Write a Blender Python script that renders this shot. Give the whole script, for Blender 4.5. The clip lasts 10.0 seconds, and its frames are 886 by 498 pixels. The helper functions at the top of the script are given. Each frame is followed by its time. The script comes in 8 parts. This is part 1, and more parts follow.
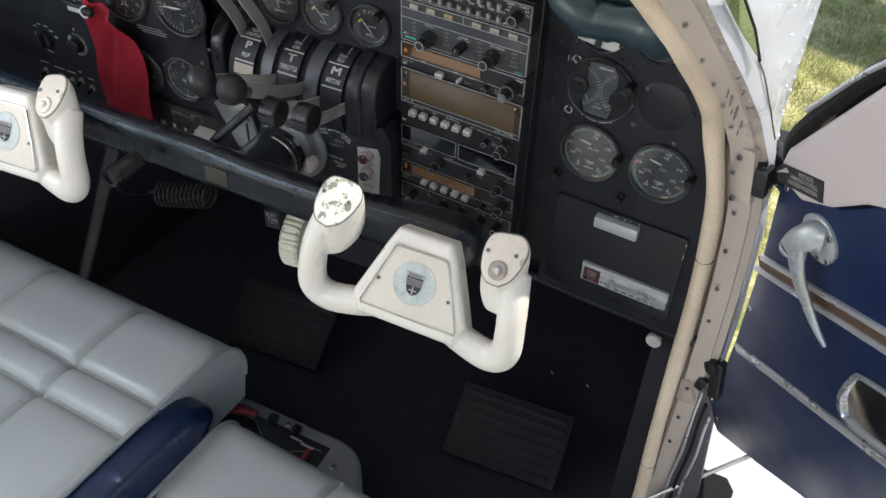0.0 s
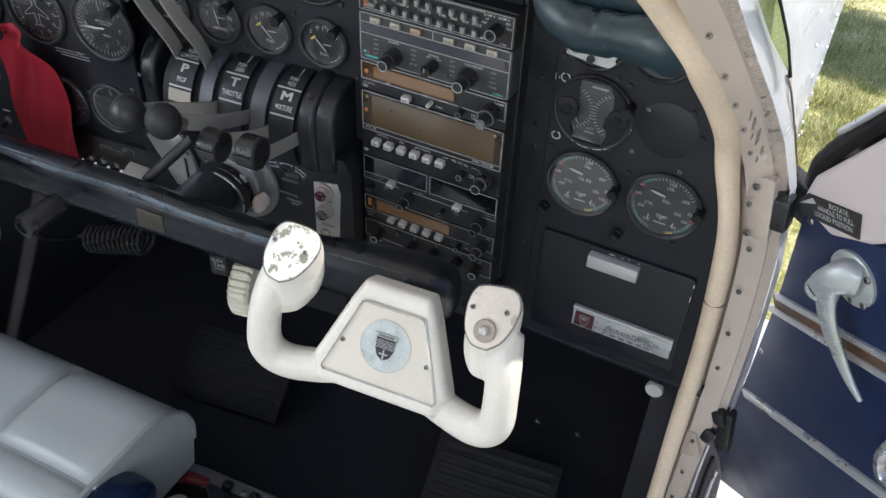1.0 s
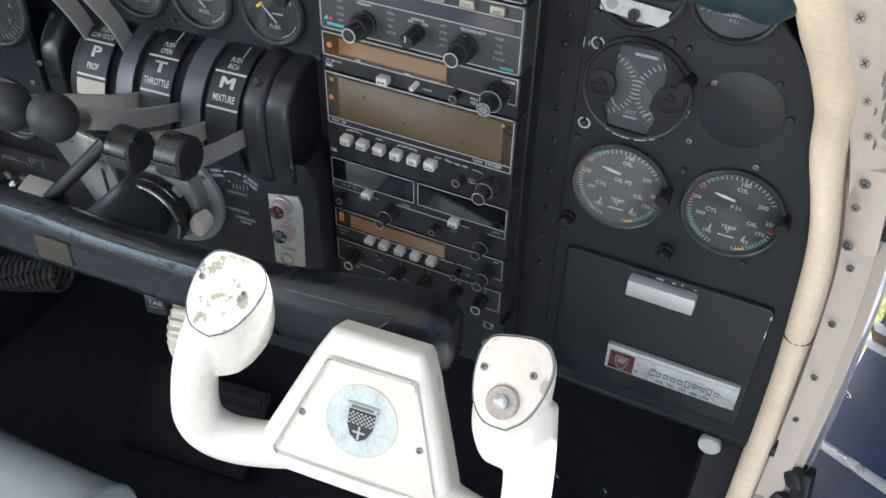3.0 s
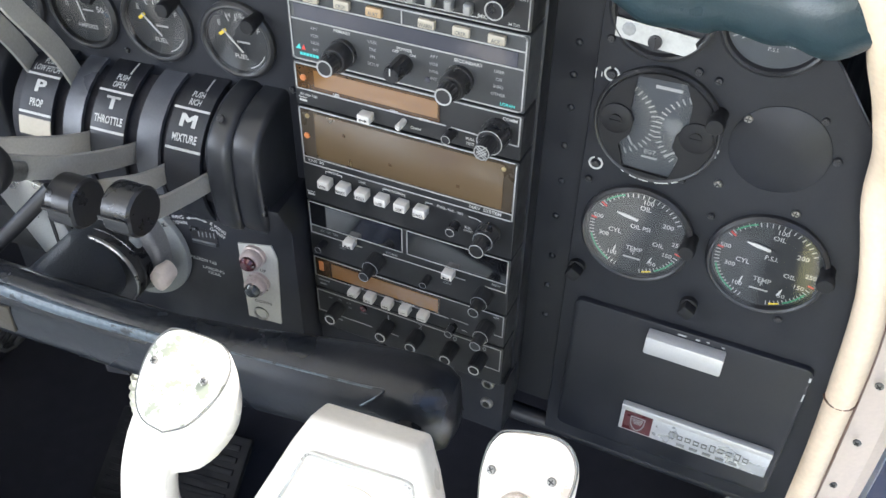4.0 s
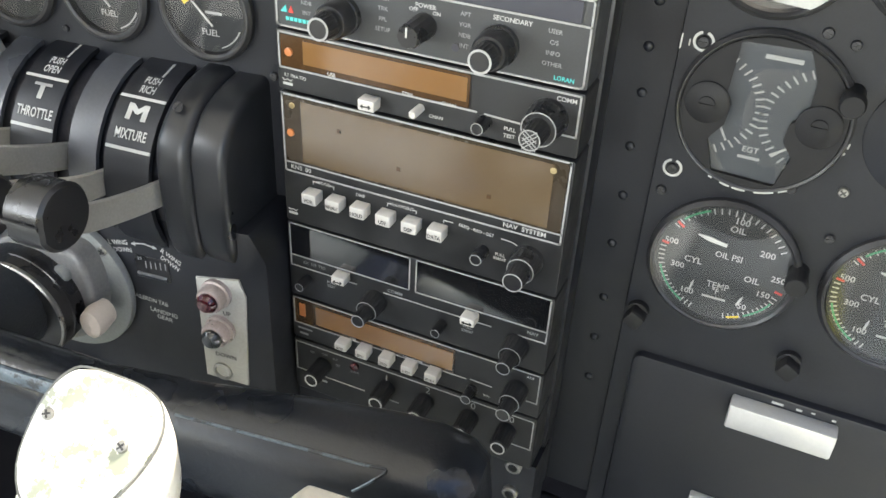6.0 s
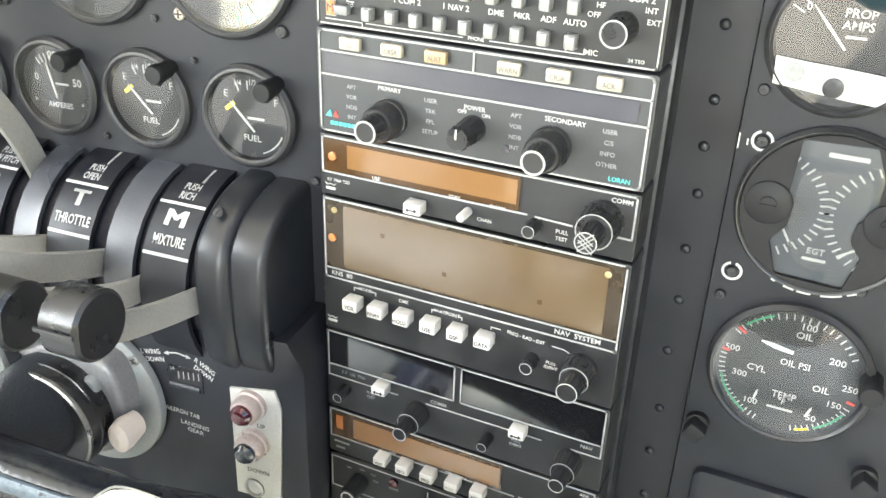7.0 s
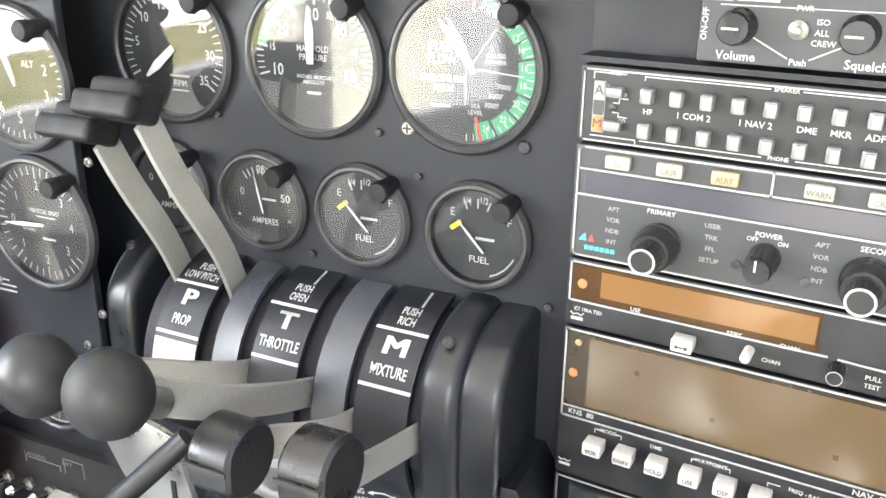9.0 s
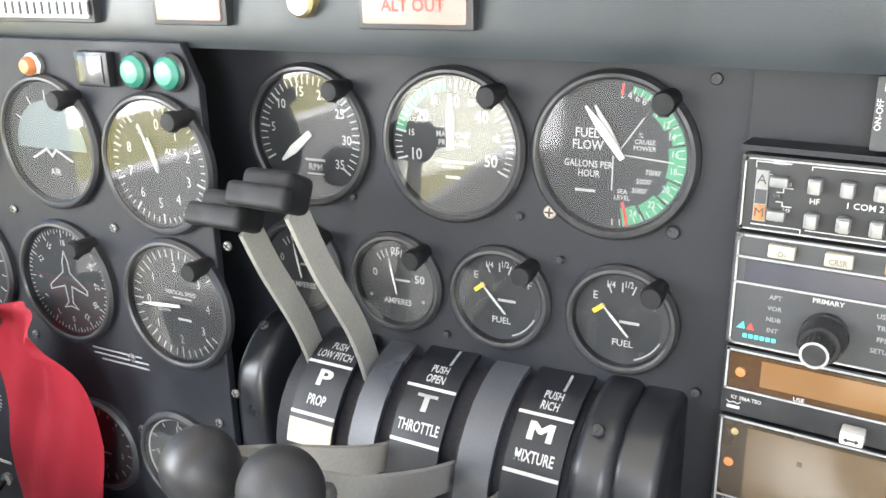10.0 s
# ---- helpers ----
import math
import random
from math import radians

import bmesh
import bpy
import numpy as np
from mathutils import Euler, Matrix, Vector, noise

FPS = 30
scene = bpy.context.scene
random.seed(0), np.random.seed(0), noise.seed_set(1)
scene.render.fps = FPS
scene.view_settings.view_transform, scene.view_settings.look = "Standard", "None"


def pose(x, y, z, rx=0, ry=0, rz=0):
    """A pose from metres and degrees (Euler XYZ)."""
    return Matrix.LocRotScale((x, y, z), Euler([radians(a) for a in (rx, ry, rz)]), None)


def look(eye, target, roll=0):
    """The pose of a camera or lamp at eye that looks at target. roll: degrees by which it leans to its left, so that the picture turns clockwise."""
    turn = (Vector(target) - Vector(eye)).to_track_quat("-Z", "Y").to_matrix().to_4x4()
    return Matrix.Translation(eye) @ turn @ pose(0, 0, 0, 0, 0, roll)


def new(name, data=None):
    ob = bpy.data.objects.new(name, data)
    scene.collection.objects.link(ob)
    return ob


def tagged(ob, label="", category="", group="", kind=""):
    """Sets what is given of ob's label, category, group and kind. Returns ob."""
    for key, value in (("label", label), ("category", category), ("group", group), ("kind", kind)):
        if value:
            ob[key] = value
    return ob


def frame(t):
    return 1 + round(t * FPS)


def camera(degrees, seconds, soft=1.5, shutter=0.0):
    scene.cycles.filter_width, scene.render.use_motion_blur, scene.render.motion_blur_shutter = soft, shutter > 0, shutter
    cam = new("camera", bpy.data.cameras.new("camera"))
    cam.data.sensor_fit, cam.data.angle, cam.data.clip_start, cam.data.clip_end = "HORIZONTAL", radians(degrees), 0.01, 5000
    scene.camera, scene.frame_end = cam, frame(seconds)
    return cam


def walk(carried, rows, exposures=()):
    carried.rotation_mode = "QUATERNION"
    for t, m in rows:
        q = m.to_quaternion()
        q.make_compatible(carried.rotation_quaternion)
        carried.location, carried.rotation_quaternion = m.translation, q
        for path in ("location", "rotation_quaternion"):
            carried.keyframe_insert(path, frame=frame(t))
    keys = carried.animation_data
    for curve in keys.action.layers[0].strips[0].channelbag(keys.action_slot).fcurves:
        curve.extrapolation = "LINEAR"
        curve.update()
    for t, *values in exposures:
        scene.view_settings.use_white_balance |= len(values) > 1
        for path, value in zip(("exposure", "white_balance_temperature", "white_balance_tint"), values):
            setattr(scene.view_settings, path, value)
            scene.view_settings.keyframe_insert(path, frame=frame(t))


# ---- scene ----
cam = camera(53.9, 10.0)
PATH = [
    (0, (0.413, -0.766, 2.081), (-0.312, 0.533, 0.745), 2.2),
    (0.5, (0.381, -0.721, 2.05), (-0.303, 0.599, 0.713), 2.7),
    (1, (0.342, -0.664, 2.016), (-0.317, 0.698, 0.709), 2.7),
    (1.5, (0.307, -0.637, 1.977), (-0.336, 0.768, 0.707), 2.3),
    (2, (0.282, -0.593, 1.928), (-0.371, 0.805, 0.656), 1.8),
    (2.5, (0.273, -0.552, 1.903), (-0.388, 0.828, 0.615), 1.7),
    (3, (0.264, -0.508, 1.886), (-0.385, 0.874, 0.594), 1.5),
    (3.2, (0.257, -0.492, 1.88), (-0.385, 0.895, 0.59), 1.4),
    (4.3, (0.21, -0.42, 1.841), (-0.401, 0.994, 0.566), 1.6),
    (4.5, (0.202, -0.415, 1.822), (-0.396, 1.011, 0.554), 2.1),
    (5, (0.184, -0.395, 1.788), (-0.388, 1.049, 0.528), 3.4),
    (5.2, (0.178, -0.387, 1.776), (-0.395, 1.056, 0.516), 3.7),
    (6.3, (0.162, -0.352, 1.74), (-0.502, 1.217, 0.693), 2.7),
    (6.5, (0.16, -0.351, 1.74), (-0.521, 1.232, 0.725), 2.2),
    (7, (0.146, -0.35, 1.733), (-0.587, 1.277, 0.83), 2.1),
    (7.5, (0.12, -0.339, 1.73), (-0.652, 1.3, 0.884), 1.2),
    (8, (0.096, -0.338, 1.735), (-0.73, 1.298, 0.934), 0.8),
    (8.5, (0.076, -0.34, 1.734), (-0.802, 1.285, 0.967), 0.8),
    (9, (0.048, -0.346, 1.73), (-0.867, 1.282, 1.014), 0.7),
    (9.5, (0.024, -0.353, 1.74), (-0.938, 1.269, 1.072), -0.2),
    (10, (0.005, -0.363, 1.75), (-1.024, 1.233, 1.123), -1.0),
]
EXPOSURES = [(0.0, 0.44, 6450, 14), (0.5, 0.5, 6400, 14), (1.5, 0.62, 6200, 14), (2.0, 0.68, 6200, 14), (3.0, 1.15, 6200, 14), (4.4, 1.87, 6200, 13), (5.0, 1.47, 6550, 14), (6.4, 2.17, 6850, 9), (7.5, 2.90, 6950, 9), (8.5, 2.62, 7000, 13), (9.0, 2.67, 6850, 13), (9.5, 2.94, 6700, 13), (10.0, 2.48, 6700, 13)]
walk(cam, [(t, look(eye, target, roll)) for t, eye, target, roll in PATH], EXPOSURES)

# ---- light ----
SUN_ELEV, SUN_AZ = radians(50), radians(38)
world = bpy.data.worlds.new("sky")
scene.world = world
world.use_nodes = True
wn = world.node_tree.nodes
sky = wn.new("ShaderNodeTexSky")
sky.sky_type, sky.sun_disc = "NISHITA", False
sky.sun_elevation, sky.sun_rotation = SUN_ELEV, SUN_AZ
wn["Background"].inputs["Strength"].default_value = 0.15
world.node_tree.links.new(sky.outputs[0], wn["Background"].inputs["Color"])
sun = bpy.data.lights.new("sun", "SUN")
sun.energy, sun.angle, sun.color = 5.0, radians(0.6), (1.0, 0.95, 0.86)
sun_ob = new("sun", sun)
sun_dir = Vector((math.sin(SUN_AZ) * math.cos(SUN_ELEV), math.cos(SUN_AZ) * math.cos(SUN_ELEV), math.sin(SUN_ELEV)))
sun_ob.matrix_world = Matrix.Translation(sun_dir * 20) @ sun_dir.to_track_quat("Z", "Y").to_matrix().to_4x4()


def window_light(name, m, w, h, power):
    """An area lamp added in an unseen window opening, standing in for sky light."""
    la = bpy.data.lights.new(name, "AREA")
    la.shape, la.size, la.size_y, la.energy, la.color = "RECTANGLE", w, h, power, (0.90, 0.95, 1.0)
    new(name, la).matrix_world = m


window_light("window_fill_left_front", look((-0.85, -0.82, 1.80), (0.0, -0.82, 1.60)), 0.70, 0.5, 5)
window_light("window_fill_left_rear", look((-0.85, -1.75, 1.55), (0.0, -1.3, 1.50)), 0.80, 0.66, 2.2)
window_light("window_fill_right_rear", look((0.395, -1.65, 1.80), (-0.3, -0.9, 1.60)), 0.80, 0.5, 7.5)


# ---- materials ----
def mat(name, col, rough=0.5, metal=0.0, var=0.2, scale=25.0, fine=500.0, bump=0.15, wear=None, rvar=0.15, coat=0.0, spec=0.5, edge=None, facevar=0.0):
    """A painted, moulded or woven surface: colour varied at two scales, fine relief, and worn patches (colour, share, scale)."""
    m = bpy.data.materials.new(name)
    m.use_nodes = True
    n, l = m.node_tree.nodes, m.node_tree.links
    b = n["Principled BSDF"]
    b.inputs["Metallic"].default_value = metal
    b.inputs["Specular IOR Level"].default_value = spec
    b.inputs["Coat Weight"].default_value = coat
    b.inputs["Coat Roughness"].default_value = 0.15
    tc = n.new("ShaderNodeTexCoord")

    def noise_node(s, detail=4.0):
        t = n.new("ShaderNodeTexNoise")
        t.inputs["Scale"].default_value, t.inputs["Detail"].default_value = s, detail
        l.new(tc.outputs["Object"], t.inputs["Vector"])
        return t

    big, small = noise_node(scale), noise_node(fine, 2.0)
    add = n.new("ShaderNodeMath")
    add.operation = "ADD"
    l.new(big.outputs["Fac"], add.inputs[0])
    l.new(small.outputs["Fac"], add.inputs[1])
    rng = n.new("ShaderNodeMapRange")
    rng.inputs["From Min"].default_value, rng.inputs["From Max"].default_value = 0.6, 1.4
    rng.inputs["To Min"].default_value, rng.inputs["To Max"].default_value = 1 - var, 1 + var
    l.new(add.outputs[0], rng.inputs["Value"])
    mul = n.new("ShaderNodeVectorMath")
    mul.operation = "SCALE"
    mul.inputs[0].default_value = col[:3]
    l.new(rng.outputs[0], mul.inputs["Scale"])
    out = mul.outputs[0]
    if facevar:
        oi = n.new("ShaderNodeObjectInfo")
        r2 = n.new("ShaderNodeMapRange")
        r2.inputs["To Min"].default_value, r2.inputs["To Max"].default_value = 1 - facevar, 1 + facevar
        l.new(oi.outputs["Random"], r2.inputs["Value"])
        m2 = n.new("ShaderNodeVectorMath")
        m2.operation = "SCALE"
        l.new(out, m2.inputs[0])
        l.new(r2.outputs[0], m2.inputs["Scale"])
        out = m2.outputs[0]
    rr = n.new("ShaderNodeMapRange")
    rr.inputs["From Min"].default_value, rr.inputs["From Max"].default_value = 0.3, 0.7
    rr.inputs["To Min"].default_value, rr.inputs["To Max"].default_value = max(0.02, rough - rvar), min(1, rough + rvar)
    l.new(big.outputs["Fac"], rr.inputs["Value"])
    l.new(rr.outputs[0], b.inputs["Roughness"])
    if wear:
        wcol, share, wscale = wear[:3]
        w = noise_node(wscale, 8.0)
        w.inputs["Roughness"].default_value = 0.65
        ramp = n.new("ShaderNodeMapRange")
        ramp.inputs["From Min"].default_value, ramp.inputs["From Max"].default_value = 1 - share, 1 - share + 0.03
        l.new(w.outputs["Fac"], ramp.inputs["Value"])
        mix = n.new("ShaderNodeMix")
        mix.data_type = "RGBA"
        l.new(ramp.outputs[0], mix.inputs["Factor"])
        l.new(out, mix.inputs[6])
        mix.inputs[7].default_value = (*wcol[:3], 1)
        out = mix.outputs[2]
    l.new(out, b.inputs["Base Color"])
    if bump:
        bp = n.new("ShaderNodeBump")
        bp.inputs["Strength"].default_value, bp.inputs["Distance"].default_value = bump, 0.001
        l.new(small.outputs["Fac"], bp.inputs["Height"])
        l.new(bp.outputs[0], b.inputs["Normal"])
    return m


def glass(name, tint=(1, 1, 1), gloss=0.02, ior=1.5):
    """A thin clear pane: see-through, with the gloss of glass."""
    m = bpy.data.materials.new(name)
    m.use_nodes = True
    n, l = m.node_tree.nodes, m.node_tree.links
    n.remove(n["Principled BSDF"])
    tr, gl, mx, fr = n.new("ShaderNodeBsdfTransparent"), n.new("ShaderNodeBsdfGlossy"), n.new("ShaderNodeMixShader"), n.new("ShaderNodeFresnel")
    tr.inputs[0].default_value = (*tint, 1)
    gl.inputs["Roughness"].default_value = gloss
    fr.inputs[0].default_value = ior
    l.new(fr.outputs[0], mx.inputs[0])
    l.new(tr.outputs[0], mx.inputs[1])
    l.new(gl.outputs[0], mx.inputs[2])
    l.new(mx.outputs[0], n["Material Output"].inputs[0])
    return m


def glow(name, col, strength):
    m = mat(name, col, 0.4, bump=0)
    b = m.node_tree.nodes["Principled BSDF"]
    b.inputs["Emission Color"].default_value = (*col, 1)
    b.inputs["Emission Strength"].default_value = strength
    return m


